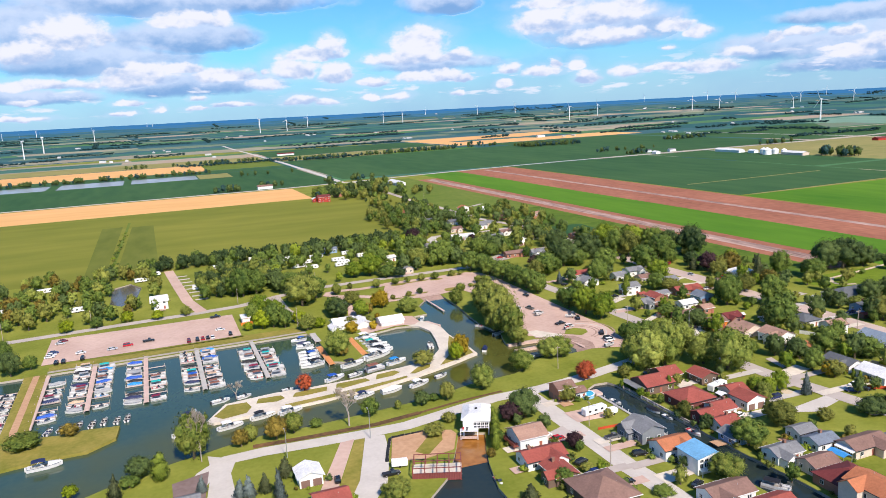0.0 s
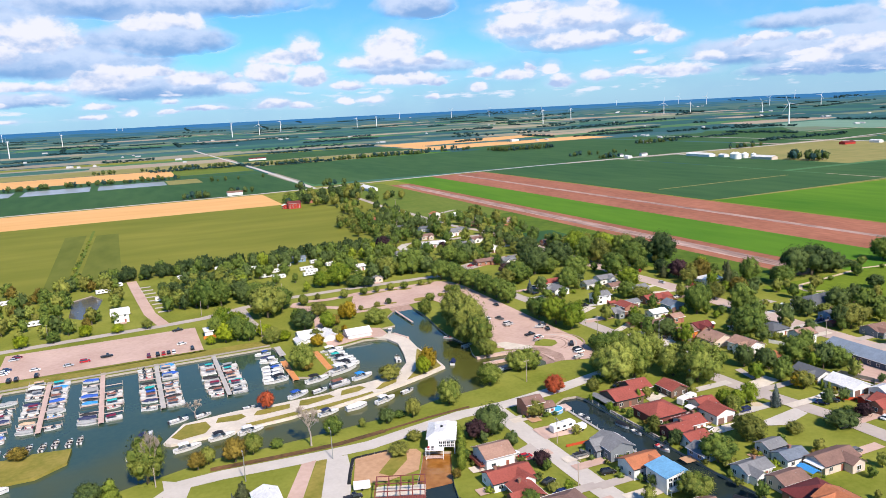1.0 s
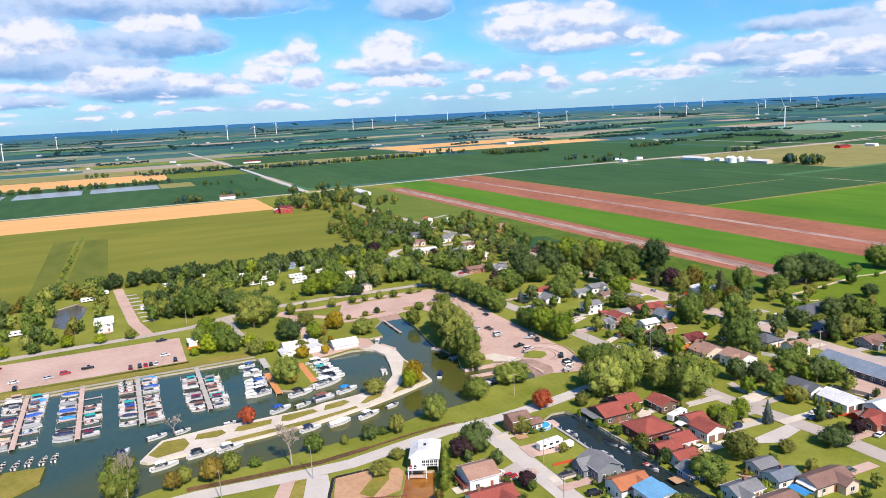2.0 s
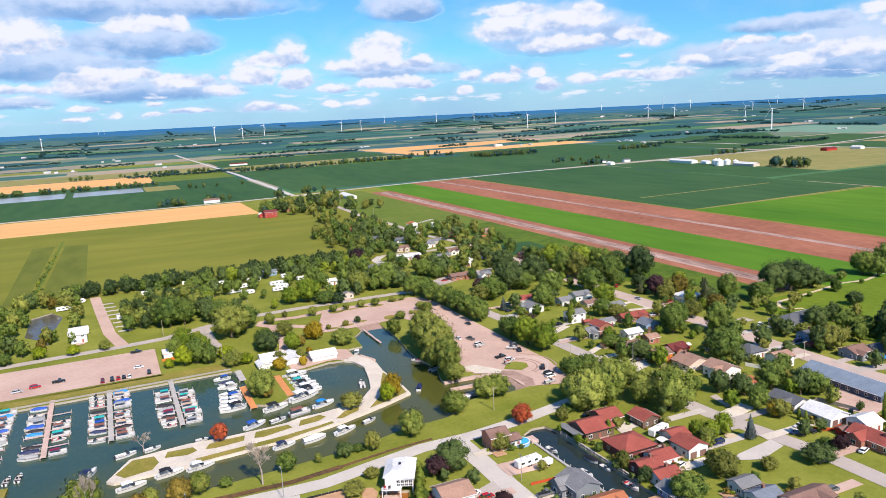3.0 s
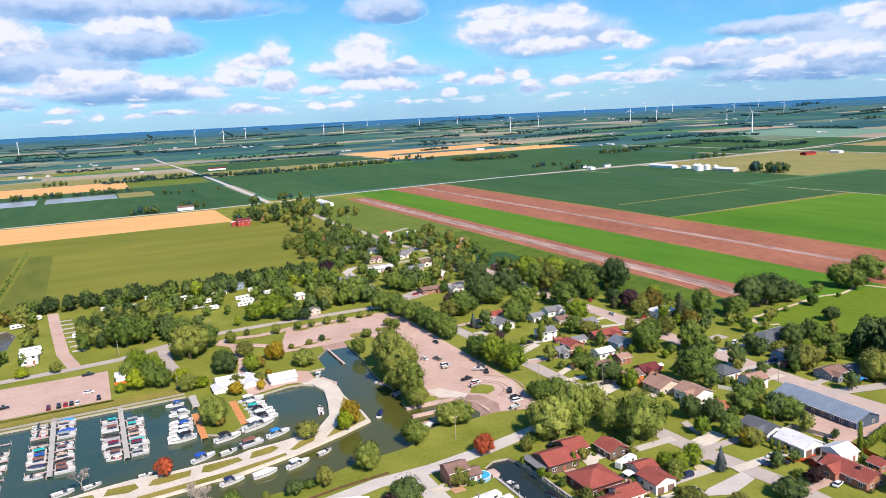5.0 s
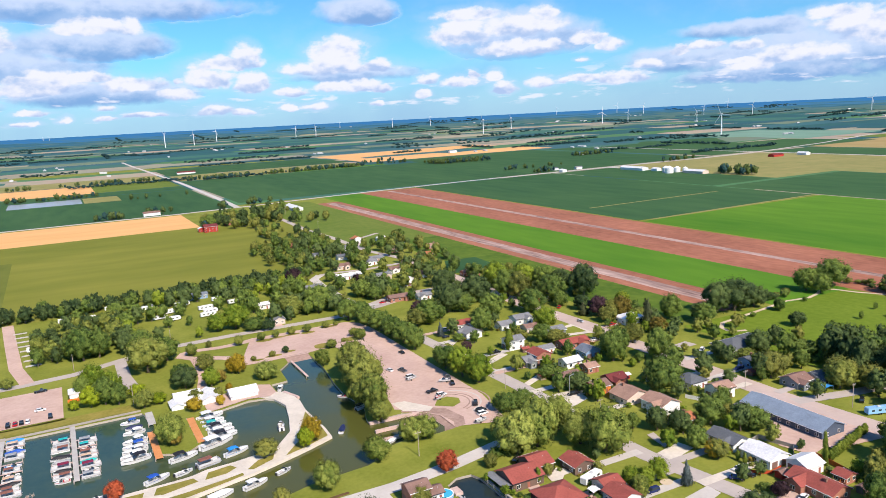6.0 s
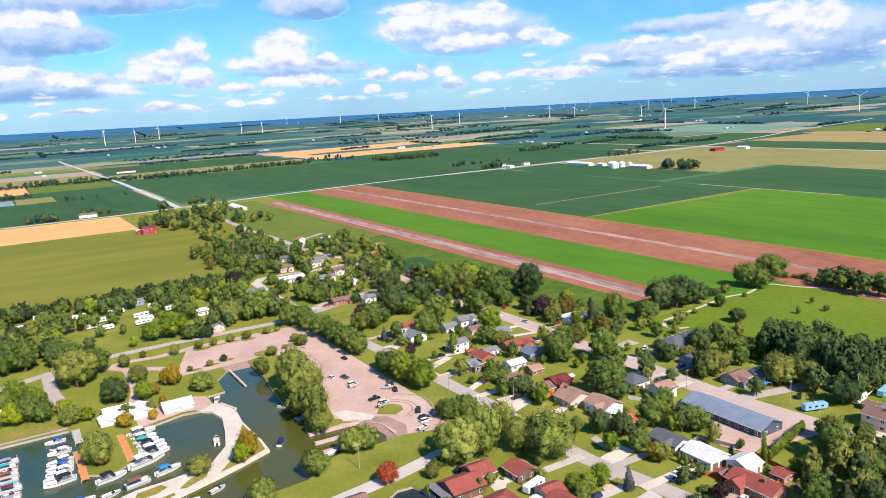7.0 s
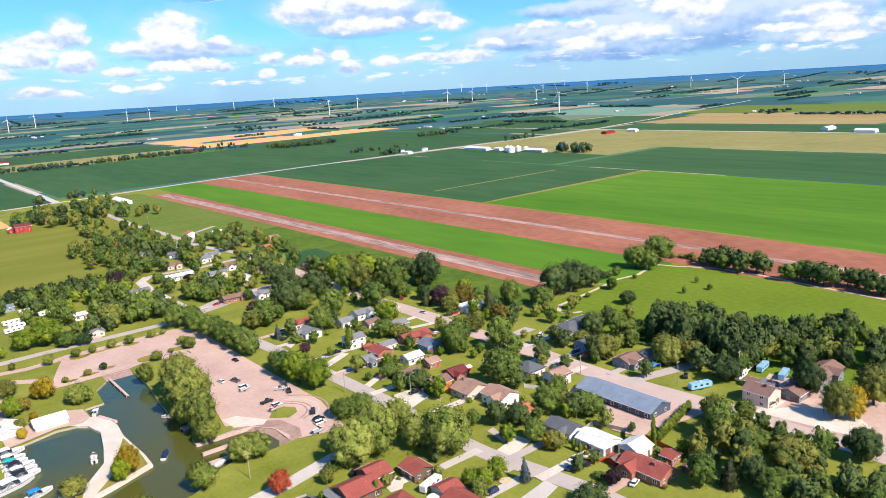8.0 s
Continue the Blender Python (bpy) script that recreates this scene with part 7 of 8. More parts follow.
        loft(bm, [[(r[0][0], r[0][1] * 0.98, r[0][2]), (r[0][0], r[0][1] * 0.6, r[0][2] + rise * k), (r[0][0], 0, r[0][2] + rise * 1.2 * k), (r[0][0], -r[0][1] * 0.6, r[0][2] + rise * k), (r[0][0], -r[0][1] * 0.98, r[0][2])] for r, k in zip(front, (1, 0.85, 0.5, 0.1) if kind == "cruiser" else (1, 0.6, 0.1))], close=False)
        part("foredeck", bm, GEL, ob)
        bm = bmesh.new()
        box(bm, -length * 0.47, -beam * 0.36, deck * 0.55, length * (0.10 if kind == "cruiser" else 0.22), beam * 0.36, deck * 0.62)
        part("cockpit_floor", bm, material("cockpit_vinyl", (0.50, 0.48, 0.45), vary=0.15), ob)
        for x0, y0, x1, y1, z1 in ((-0.47, -0.38, -0.38, 0.38, 1.05), (-0.10, -0.36, 0.0, -0.1, 1.2), (-0.10, 0.1, 0.0, 0.36, 1.2)):
            bm = bmesh.new()
            box(bm, length * x0, beam * y0, deck * 0.62, length * x1, beam * y1, deck * z1)
            part("seat", bm, canvas(cover) if kind == "runabout" else GEL, ob)
        bm = bmesh.new()
        for x0, x1 in (((0.10 if kind == "cruiser" else 0.2) * length, (0.03 if kind == "cruiser" else 0.13) * length),):
            w, z = beam * 0.42, deck * 1.12 + (0.35 if kind == "cruiser" else 0.05)
            loft(bm, [[(x0 - 0.9, -w, z), (x0, -w * 0.75, z), (x0, w * 0.75, z), (x0 - 0.9, w, z)], [(x1 - 1.1, -w * 0.95, z + 0.65), (x1 - 0.2, -w * 0.7, z + 0.65), (x1 - 0.2, w * 0.7, z + 0.65), (x1 - 1.1, w * 0.95, z + 0.65)]], close=False)
        part("windshield", bm, glass_mat, ob)
        if kind == "cruiser":
            bm = bmesh.new()
            loft(bm, [[(x, -1.35, z), (x, -0.8, z + 0.22), (x, 0.8, z + 0.22), (x, 1.35, z), (x, 1.35, z - 0.06), (x, -1.35, z - 0.06)] for x, z in ((-3.2, 2.5), (-1.2, 2.7), (0.3, 2.45))])
            part("canopy", bm, canvas(cover), ob)
            bm = bmesh.new()
            for s in (-1.3, 1.3):
                tube(bm, (-2.6, s, 1.1), (-1.2, s, 2.65), 0.06, n=5)
                tube(bm, (-0.4, s, 1.3), (-1.2, s, 2.65), 0.06, n=5)
            box(bm, -1.35, -1.3, 2.6, -1.05, 1.3, 2.68)
            part("radar_arch", bm, GEL, ob)
            bm = bmesh.new()
            for k in range(6):
                for s in (-1, 1):
                    x = 0.8 + 0.62 * k
                    tube(bm, (x, s * (1.3 - 0.2 * k), 1.3), (x, s * (1.3 - 0.2 * k), 1.85), 0.025, n=4)
            part("bow_rail", bm, STEEL, ob)
        bm = bmesh.new()
        box(bm, -length / 2 - 0.45, -0.24, 0.1, -length / 2, 0.24, deck * 1.25)
        part("outboard_motor" if kind == "runabout" else "swim_platform", bm, DARK if kind == "runabout" else GEL, ob)
    return ob


BOATS = {}


def boat(kind, cover, x, y, turn, size=1.0, z=-0.75):
    m = pose(x, y, z, 0, 0, turn) @ Matrix.Diagonal((size, size, size, 1))
    key = (kind, cover)
    if key not in BOATS:
        BOATS[key] = boat_make(kind, cover)
        BOATS[key].matrix_basis = m
        return BOATS[key]
    return copy_thing(BOATS[key], m @ Matrix.Diagonal([1 / s for s in BOATS[key].scale] + [1]))


# ---- docks ----
def dock(x, y0, y1, width, mat, label, fingers=(), piles=True):
    ob = thing("dock", pose(x, 0, 0), label, "dock", "docks of the basin")
    bm = bmesh.new()
    n = int((y0 - y1) / 0.9)
    edge = [(y1 + 0.9 * k + q, z) for k in range(n) for q, z in ((0.0, 0.0), (0.03, 0.06), (0.84, 0.06), (0.87, 0.0))]
    loft(bm, [[(px, py, z) for py, z in edge] + [(px, edge[-1][0], -0.08), (px, y1, -0.08)] for px in (-width / 2, width / 2)])
    part("deck", bm, mat, ob)
    bm = bmesh.new()
    for s in (-width / 2 + 0.1, width / 2 - 0.1):
        box(bm, s - 0.1, y1, -0.35, s + 0.1, y0, -0.08)
    part("stringer", bm, WOOD_GREY, ob)
    for side, fy, fl in fingers:
        bm = bmesh.new()
        box(bm, *((width / 2, fy - 0.35, -0.22, width / 2 + fl, fy + 0.35, -0.05) if side > 0 else (-width / 2 - fl, fy - 0.35, -0.22, -width / 2, fy + 0.35, -0.05)))
        part("finger", bm, WOOD_DOCK, ob)
        bm = bmesh.new()
        tube(bm, (side * (width / 2 + fl), fy, -2.4), (side * (width / 2 + fl), fy, 1.1), 0.14, n=6)
        part("piling", bm, PALE_BARK, ob)
    if piles:
        for k in range(int((y0 - y1) / 9) + 1):
            bm = bmesh.new()
            tube(bm, (-width / 2 - 0.1, y1 + 9 * k, -2.4), (-width / 2 - 0.1, y1 + 9 * k, 0.5), 0.16, n=6)
            part("piling", bm, PALE_BARK, ob)
    return ob


bt = random.Random(21)
for dx, y_top, y_end, mat, left, right in ((-51.5, 362, 286, WOOD_GREY, "wwwwwwwwwwwwww", ""), (-43.2, 363, 300, WOOD_DOCK, "", "g.gkmw..wbw."), (-24.5, 376, 310, WOOD_DOCK, "gwwgk wmgw wwg", "tbawgbwgwb. w"), (-3, 376, 308, WOOD_DOCK, "b.wwgbwb. knw", "..kg.tr..m"),
                                          (19.5, 377, 311, WOOD_GREY, "wgwr.kgtbgn.w", "bywbg.bgkgkgg"), (45, 368, 312, WOOD_GREY, "twg.wgmkgr", "gtrayzmkg")):
    pitch = 4.25
    fingers = []
    for side, row in ((-1, left), (1, right)):
        for i, c in enumerate(row):
            fy = y_end + 3 + (len(row) - 1 - i) * pitch
            if i % 2 == 0:
                fingers.append((side, fy + pitch / 2, 7.0))
            if c in ". ":
                continue
            kind, cover = {"w": (bt.choice(("runabout", "runabout", "covered")), bt.choice(("white", "grey", "grey", "navy", "maroon", "tan", "black"))), "b": bt.choice((("covered", "blue"), ("covered", "royal"), ("runabout", "royal"), ("pontoon", "blue"))), "g": bt.choice((("pontoon", "grey"), ("covered", "grey"), ("pontoon", "tan"), ("pontoon", "rust"), ("runabout", "black"))), "k": bt.choice((("covered", "black"), ("runabout", "black"))), "m": ("pontoon", "maroon"),
                           "t": ("pontoon", "teal"), "n": ("covered", "navy"), "r": ("runabout", "red"), "y": ("pontoon", "tan"), "a": ("pontoon", "rust"), "z": ("covered", "teal")}[c]
            if dx < -50:
                kind, cover = ("cruiser", bt.choice(("white", "navy", "black"))) if bt.random() < 0.55 else (kind, cover)
            size = bt.uniform(0.84, 1.04)
            boat(kind, cover, dx + side * (1.4 + 3.6 * size + (1.2 if kind == "cruiser" else 0)), fy + bt.uniform(-0.3, 0.3), (0 if side > 0 else 180) + bt.uniform(-2, 2), size * (0.85 if kind == "cruiser" else 1))
    dock(dx, y_top, y_end, 1.9, mat, "long wooden dock with narrow finger piers", fingers)
dock(74.6, 366, 350, 3.0, WOOD_GREY, "short grey dock by the bank")
dock(72.9, 343, 314.5, 2.7, WOOD_ORANGE, "orange-stained wooden dock by the willow")
dock(89.2, 348.5, 320, 2.9, WOOD_ORANGE, "orange-stained wooden dock among cruisers")
dock(147, 396, 368, 1.1, WOOD_DOCK, "narrow grey wooden launching pier")
for px0, py0, px1, py1 in ((151, 299.8, 174, 298.0), (150, 291.0, 167, 290.2), (149, 282.4, 160.5, 281.6)):
    slab("launch_pier", ((px0, py0 - 0.6), (px1, py1 - 0.6), (px1, py1 + 0.6), (px0, py0 + 0.6)), -2.4, 0.25, WOOD_DOCK, "brown timber launching pier", "pier")

# cruisers and single boats in the inner basin
for kind, cover, x, y, turn, size in (
        ("cruiser", "blue", 66.4, 358, 185, 0.8), ("covered", "navy", 67.4, 351, 182, 1.0), ("cruiser", "white", 66.9, 346, 188, 0.9), ("cruiser", "white", 66.4, 336.5, 190, 1.0), ("cruiser", "blue", 65.9, 331.5, 190, 1.0), ("cruiser", "white", 65.4, 327, 190, 1.0), ("cruiser", "black", 64.9, 318.5, 192, 1.15), ("cruiser", "white", 64.4, 322.5, 190, 1.0),
        ("cruiser", "black", 81, 310.5, 12, 1.15), ("cruiser", "white", 94, 316, 18, 1.5), ("cruiser", "black", 98, 321.5, 6, 1.15), ("cruiser", "white", 98, 326, 4, 1.1), ("cruiser", "black", 98, 330.5, 2, 1.1), ("cruiser", "teal", 97, 335, 0, 1.0), ("cruiser", "white", 97, 339.5, -2, 1.0), ("cruiser", "white", 97, 345, 8, 1.2),
        ("cruiser", "blue", 70, 297.5, 20, 1.0), ("runabout", "white", 79, 298, 15, 1.1), ("pontoon", "rust", 88, 300.5, 14, 1.25), ("cruiser", "royal", 99, 304, 15, 1.05), ("runabout", "white", 120, 318, 78, 1.3), ("cruiser", "white", 132, 361, 60, 0.75), ("covered", "navy", 140, 301, 60, 1.0),) + ( ("runabout", "red", 153, 334, 150, 1.0), ("pontoon", "black", 155, 318, 20, 0.9),
        ("cruiser", "white", 99, 274.5, 18, 1.0), ("runabout", "white", 110, 279, 20, 1.0), ("cruiser", "navy", 76, 273.5, 10, 0.9), ("covered", "white", 87, 273.5, 8, 1.3), ("cruiser", "white", 47, 272, 10, 1.0), ("cruiser", "black", 37, 272, 8, 1.0), ("cruiser", "white", 25, 268.5, 10, 1.0), ("cruiser", "navy", 12, 285, 55, 1.0), ("cruiser", "white", 10, 270, 10, 1.0),
        ("runabout", "white", 24, 295.5, 12, 1.2), ("runabout", "white", 33, 296, 15, 1.0), ("runabout", "white", 50, 295, 5, 0.8), ("covered", "white", 152, 280, 15, 0.8), ("cruiser", "navy", -34, 265, 3, 1.15),
        ("runabout", "navy", -36, 296, 70, 1.0), ("runabout", "black", -32, 296.5, 70, 0.9), ("runabout", "black", -26, 297, 75, 1.0), ("runabout", "black", -21.5, 295.5, 75, 1.0), ("runabout", "black", -17.5, 296.5, 78, 1.0), ("runabout", "black", -13, 295, 78, 1.0), ("runabout", "black", -9.5, 295.5, 80, 1.0),) + (
        ("runabout", "white", 156.2, 223, -80, 0.9), ("runabout", "red", 163.6, 190, -85, 1.0), ("runabout", "white", 164, 203.6, -88, 0.8), ("covered", "black", 163.4, 210.4, -85, 0.9), ("runabout", "white", 156.6, 203.6, -82, 1.0), ("runabout", "red", 93, 190, -95, 0.9), ("pontoon", "black", 160, 152, -60, 1.1), ("runabout", "white", 158, 143, -40, 1.1), ("runabout", "red", 163, 140, -40, 1.0), ("runabout", "white", 157.2, 188.6, -80, 0.9)):
    boat(kind, cover, x, y, turn, size)

# ---- cars ----
PAINT = {"red": (0.45, 0.015, 0.02), "black": (0.015, 0.015, 0.018), "white": (0.78, 0.78, 0.78), "silver": (0.50, 0.51, 0.53), "navy": (0.02, 0.03, 0.12), "grey": (0.14, 0.145, 0.15), "maroon": (0.17, 0.01, 0.03), "blue": (0.08, 0.22, 0.5)}


def car_make(kind, paint):
    ob = thing({"sedan": "car", "suv": "suv", "pickup": "pickup_truck"}[kind], Matrix(), "parked %s %s with dark windows" % (paint, {"sedan": "saloon car", "suv": "sport utility car", "pickup": "pickup truck"}[kind]), "car" if kind != "pickup" else "pickup", "parked cars")
    length, width = {"sedan": (4.7, 1.8), "suv": (4.8, 1.9), "pickup": (5.6, 1.95)}[kind]
    shoulder, roof = {"sedan": (0.88, 1.42), "suv": (1.02, 1.72), "pickup": (1.02, 1.78)}[kind]
    w = width / 2
    coat = material("car_paint_" + paint, PAINT[paint], vary=0.06, rough=0.25, gloss=0.6)
    bm = bmesh.new()
    a = length / 2
    loft(bm, [[(x, -w * k, 0.32), (x, -w * k * 1.02, 0.62), (x, -w * k * 0.95, z), (x, w * k * 0.95, z), (x, w * k * 1.02, 0.62), (x, w * k, 0.32)] for x, k, z in ((-a, 0.86, shoulder - 0.08), (-a + 0.25, 0.98, shoulder), (0, 1.0, shoulder), (a - 1.3, 0.99, shoulder - 0.04), (a - 0.25, 0.94, shoulder - 0.20), (a, 0.80, shoulder - 0.32))])
    bmesh.ops.recalc_face_normals(bm, faces=bm.faces)
    body = part("body", bm, coat, ob)
    if kind == "pickup":
        bm = bmesh.new()
        box(bm, -a + 0.15, -w * 0.8, shoulder + 0.002, -0.4, w * 0.8, shoulder + 0.012)
        part("load_bed", bm, DARK, body)
        x0, x1, x2, x3 = -0.35, -0.15, 0.9, 1.5
    else:
        x0, x1, x2, x3 = (-a + 0.5, -a + 1.0, 0.55, 1.25) if kind == "sedan" else (-a + 0.08, -a + 0.4, 0.75, 1.35)
    bm = bmesh.new()
    loft(bm, [[(x0, -w * 0.93, shoulder), (x3, -w * 0.93, shoulder), (x3, w * 0.93, shoulder), (x0, w * 0.93, shoulder)], [(x1, -w * 0.74, roof - 0.05), (x2, -w * 0.74, roof - 0.05), (x2, w * 0.74, roof - 0.05), (x1, w * 0.74, roof - 0.05)]])
    part("cabin_glass", bm, glass_mat, ob)
    bm = bmesh.new()
    loft(bm, [[(x1 - 0.05, -w * 0.76, roof - 0.05), (x2 + 0.05, -w * 0.76, roof - 0.05), (x2 + 0.05, w * 0.76, roof - 0.05), (x1 - 0.05, w * 0.76, roof - 0.05)], [(x1 + 0.1, -w * 0.66, roof + 0.03), (x2 - 0.1, -w * 0.66, roof + 0.03), (x2 - 0.1, w * 0.66, roof + 0.03), (x1 + 0.1, w * 0.66, roof + 0.03)]])
    part("roof", bm, coat, ob)
    for wx in (-a + 0.95, a - 0.95):
        for s in (-1, 1):
            bm = bmesh.new()
            tube(bm, (wx, s * (w - 0.2), 0.34), (wx, s * (w + 0.02), 0.34), 0.34, n=12)
            wheel = part("wheel", bm, RUBBER, ob)
            bm = bmesh.new()
            tube(bm, (wx, s * (w + 0.02), 0.34), (wx, s * (w + 0.03), 0.34), 0.20, n=8)
            part("rim", bm, STEEL, wheel)
    for s in (-1, 1):
        bm = bmesh.new()
        box(bm, a - 0.12, s * w * 0.62 - 0.16, shoulder - 0.38, a + 0.012, s * w * 0.62 + 0.16, shoulder - 0.24)
        part("headlight", bm, GEL, ob)
    return ob


CARS = {}


def car(kind, paint, x, y, turn, z=0.2):
    m = pose(x, y, z, 0, 0, turn)
    if (kind, paint) not in CARS:
        CARS[kind, paint] = car_make(kind, paint)
        CARS[kind, paint].matrix_basis = m
        return CARS[kind, paint]
    return copy_thing(CARS[kind, paint], m)


for kind, paint, x, y, turn in (
        ("suv", "black", -41.5, 379.5, 88), ("suv", "black", -38.5, 379.8, 90), ("suv", "black", -30.5, 380.6, 88), ("sedan", "white", -45.5, 391, 5), ("sedan", "white", -45, 394, 3), ("sedan", "navy", -44.5, 397.5, 2), ("suv", "red", -11, 391.5, 5), ("pickup", "black", -1.5, 394, 6), ("sedan", "white", -32, 390.5, 4), ("sedan", "silver", -18, 389, 8),
        ("suv", "maroon", 17, 383, 90), ("suv", "black", 21, 383, 90), ("sedan", "red", 23.6, 383.3, 90), ("sedan", "black", 26, 383.4, 90), ("sedan", "white", 28.4, 383.4, 88), ("sedan", "white", 33, 395, 2), ("suv", "black", 37, 384, 90), ("sedan", "silver", -43, 413, 4), ("sedan", "maroon", -42, 417, 2), ("pickup", "black", 33, 422, 8),
        ("pickup", "black", 65.5, 207, 0), ("sedan", "black", 50, 211, 80), ("pickup", "white", 118.5, 208.5, 10), ("suv", "black", 119.5, 187.5, 20), ("suv", "black", 138, 184, -10), ("suv", "black", 141, 161.5, 25), ("sedan", "white", 184.5, 192, 20), ("sedan", "black", 146, 175.5, 5), ("suv", "black", 182, 239, 30),
        ("sedan", "white", 182.5, 351, 100), ("pickup", "grey", 187.5, 347, 105),) + ( ("suv", "white", 187, 337, 10), ("pickup", "black", 187, 314.5, 8), ("suv", "white", 188.5, 308.5, 5), ("pickup", "grey", 201, 326, 75), ("suv", "black", 199, 318, 70), ("suv", "white", 193, 281, 3), ("suv", "black", 194, 284, 3), ("pickup", "black", 196, 292, 60), ("sedan", "black", 198.5, 372, 95),
        ("sedan", "red", 242, 274.5, 40), ("sedan", "red", 315, 394, 40), ("sedan", "silver", 306, 362, -85), ("sedan", "black", 292, 296, 30), ("sedan", "navy", 234, 189.5, -45), ("suv", "black", 238.5, 189, -45), ("sedan", "white", 241, 170.5, 15), ("suv", "black", 324, 206.5, 30), ("suv", "silver", 329, 228, 20), ("suv", "white", 322, 287, 30),
        ("sedan", "grey", 300, 294, -88), ("sedan", "white", 326, 281, 20), ("sedan", "black", 201, 190, -30), ("sedan", "black", 230, 382, 10), ("suv", "white", 252, 452, 5), ("suv", "silver", 345, 172, 70), ("suv", "silver", 355, 200, 10), ("pickup", "white", 360, 204, 15)):
    car(kind, paint, x, y, turn)


def boat_trailer(x, y, turn, cover):
    """A steel boat trailer with its own boat resting on it."""
    ob = thing("boat_trailer", pose(x, y, 0.2, 0, 0, turn), "galvanised boat trailer standing on the car park", "trailer", "boat trailers on the car park")
    for s in (-0.75, 0.75):
        bm = bmesh.new()
        box(bm, -2.6, s - 0.06, 0.42, 2.2, s + 0.06, 0.54)
        part("rail", bm, STEEL, ob)
        bm = bmesh.new()
        tube(bm, (-0.9, s * 1.25, 0.32), (-0.9, s * 1.5, 0.32), 0.32, n=10)
        part("wheel", bm, RUBBER, ob)
    bm = bmesh.new()
    tube(bm, (2.1, 0, 0.5), (4.0, 0, 0.48), 0.07, n=6)
    part("drawbar", bm, STEEL, ob)
    boat("runabout", cover, x, y, turn, 0.85, 1.05)


for x, y, turn, cover in ((186.3, 333.9, 10, 'white'), (197.3, 322.3, 165, 'navy'), (215.1, 323.5, 80, 'black'), (186.2, 305.5, 20, 'red'), (188.6, 274.7, 5, 'white')):
    boat_trailer(x, y, turn, cover)

# ---- trailers ----
def trailer(x, y, turn, length=9.0, colour="white", towed=True):
    ob = thing("travel_trailer", pose(x, y, 0.1, 0, 0, turn), "white travel trailer parked on grass" if colour == "white" else "pale blue travel trailer in a yard", "trailer", "trailers and mobile homes")
    skin = WHITE if colour == "white" else material("trailer_blue", (0.25, 0.48, 0.70), vary=0.1, rough=0.4)
    bm = bmesh.new()
    a, w = length / 2, 1.2
    sec = [(-a, 0.6), (a - 0.6, 0.6), (a, 1.3), (a - 0.15, 2.5), (a - 0.6, 2.9), (-a + 0.3, 2.9), (-a, 2.6)]
    loft(bm, [[(px, s, pz) for px, pz in sec] for s in (-w, w)])
    bmesh.ops.recalc_face_normals(bm, faces=bm.faces)
    body = part("body", bm, skin, ob)
    for px in (-a * 0.6, -a * 0.05, a * 0.5):
        for s in (-1, 1):
            bm = bmesh.new()
            box(bm, px - 0.6, s * w - 0.02, 1.5, px + 0.6, s * w + 0.02, 2.2)
            part("window", bm, glass_mat, body)
    bm = bmesh.new()
    box(bm, -0.5, -0.5, 2.9, 0.5, 0.5, 3.2)
    part("roof_vent", bm, GEL, body)
    for px in (-0.6, 0.4):
        for s in (-1, 1):
            bm = bmesh.new()
            tube(bm, (px, s * (w - 0.25), 0.35), (px, s * (w + 0.01), 0.35), 0.36, n=10)
            part("wheel", bm, RUBBER, ob)
    bm = bmesh.new()
    tube(bm, (a - 0.3, 0.6, 0.6), (a + 1.1, 0, 0.5), 0.07, n=5)
    tube(bm, (a - 0.3, -0.6, 0.6), (a + 1.1, 0, 0.5), 0.07, n=5)
    part("drawbar", bm, DARK, ob)


for x, y, turn, length, colour in ((143, 216.6, 6, 9.5, "white"), (194.5, 214.0, 15, 9, "white"), (75, 576, 5, 9, "white"), (84, 546, 8, 9, "white"), (107, 519, 5, 9, "white"), (128, 516, 6, 10, "white"), (130, 535, 8, 10, "white"), (131, 524, 5, 9, "white"), (108, 540, 12, 9, "white"), (96, 560, 9, 9, "white"),
                                   (-5, 546, 10, 9, "white"), (3, 562, 12, 9, "white"), (10, 584, 8, 9, "white"), (-64, 548, 12, 10, "white"), (-47, 506, 15, 10, "white"), (-70, 535, 10, 10, "white"), (-78, 500, 10, 9, "white"), (-40, 480, 8, 9, "white"), (30, 500, 4, 9, "white"), (60, 556, 6, 9, "white"), (150, 540, 10, 9, "white"), (118, 556, 7, 10, "white"), (142, 556, 8, 9, "white"),) + ( (100, 528, 7, 9, "white"), (46, 560, 5, 8, "white"),
                                   (5, 476, 6, 11, "white"), (5, 484, 6, 11, "white"), (318, 196, -20, 10, "blue"), (352, 188, 10, 9, "blue"), (346, 192, 12, 9, "white"), (338, 190, 8, 9, "white"), (350, 178, 14, 9, "blue"), (366, 196, 14, 9, "white")):
    trailer(x, y, turn, length, colour)

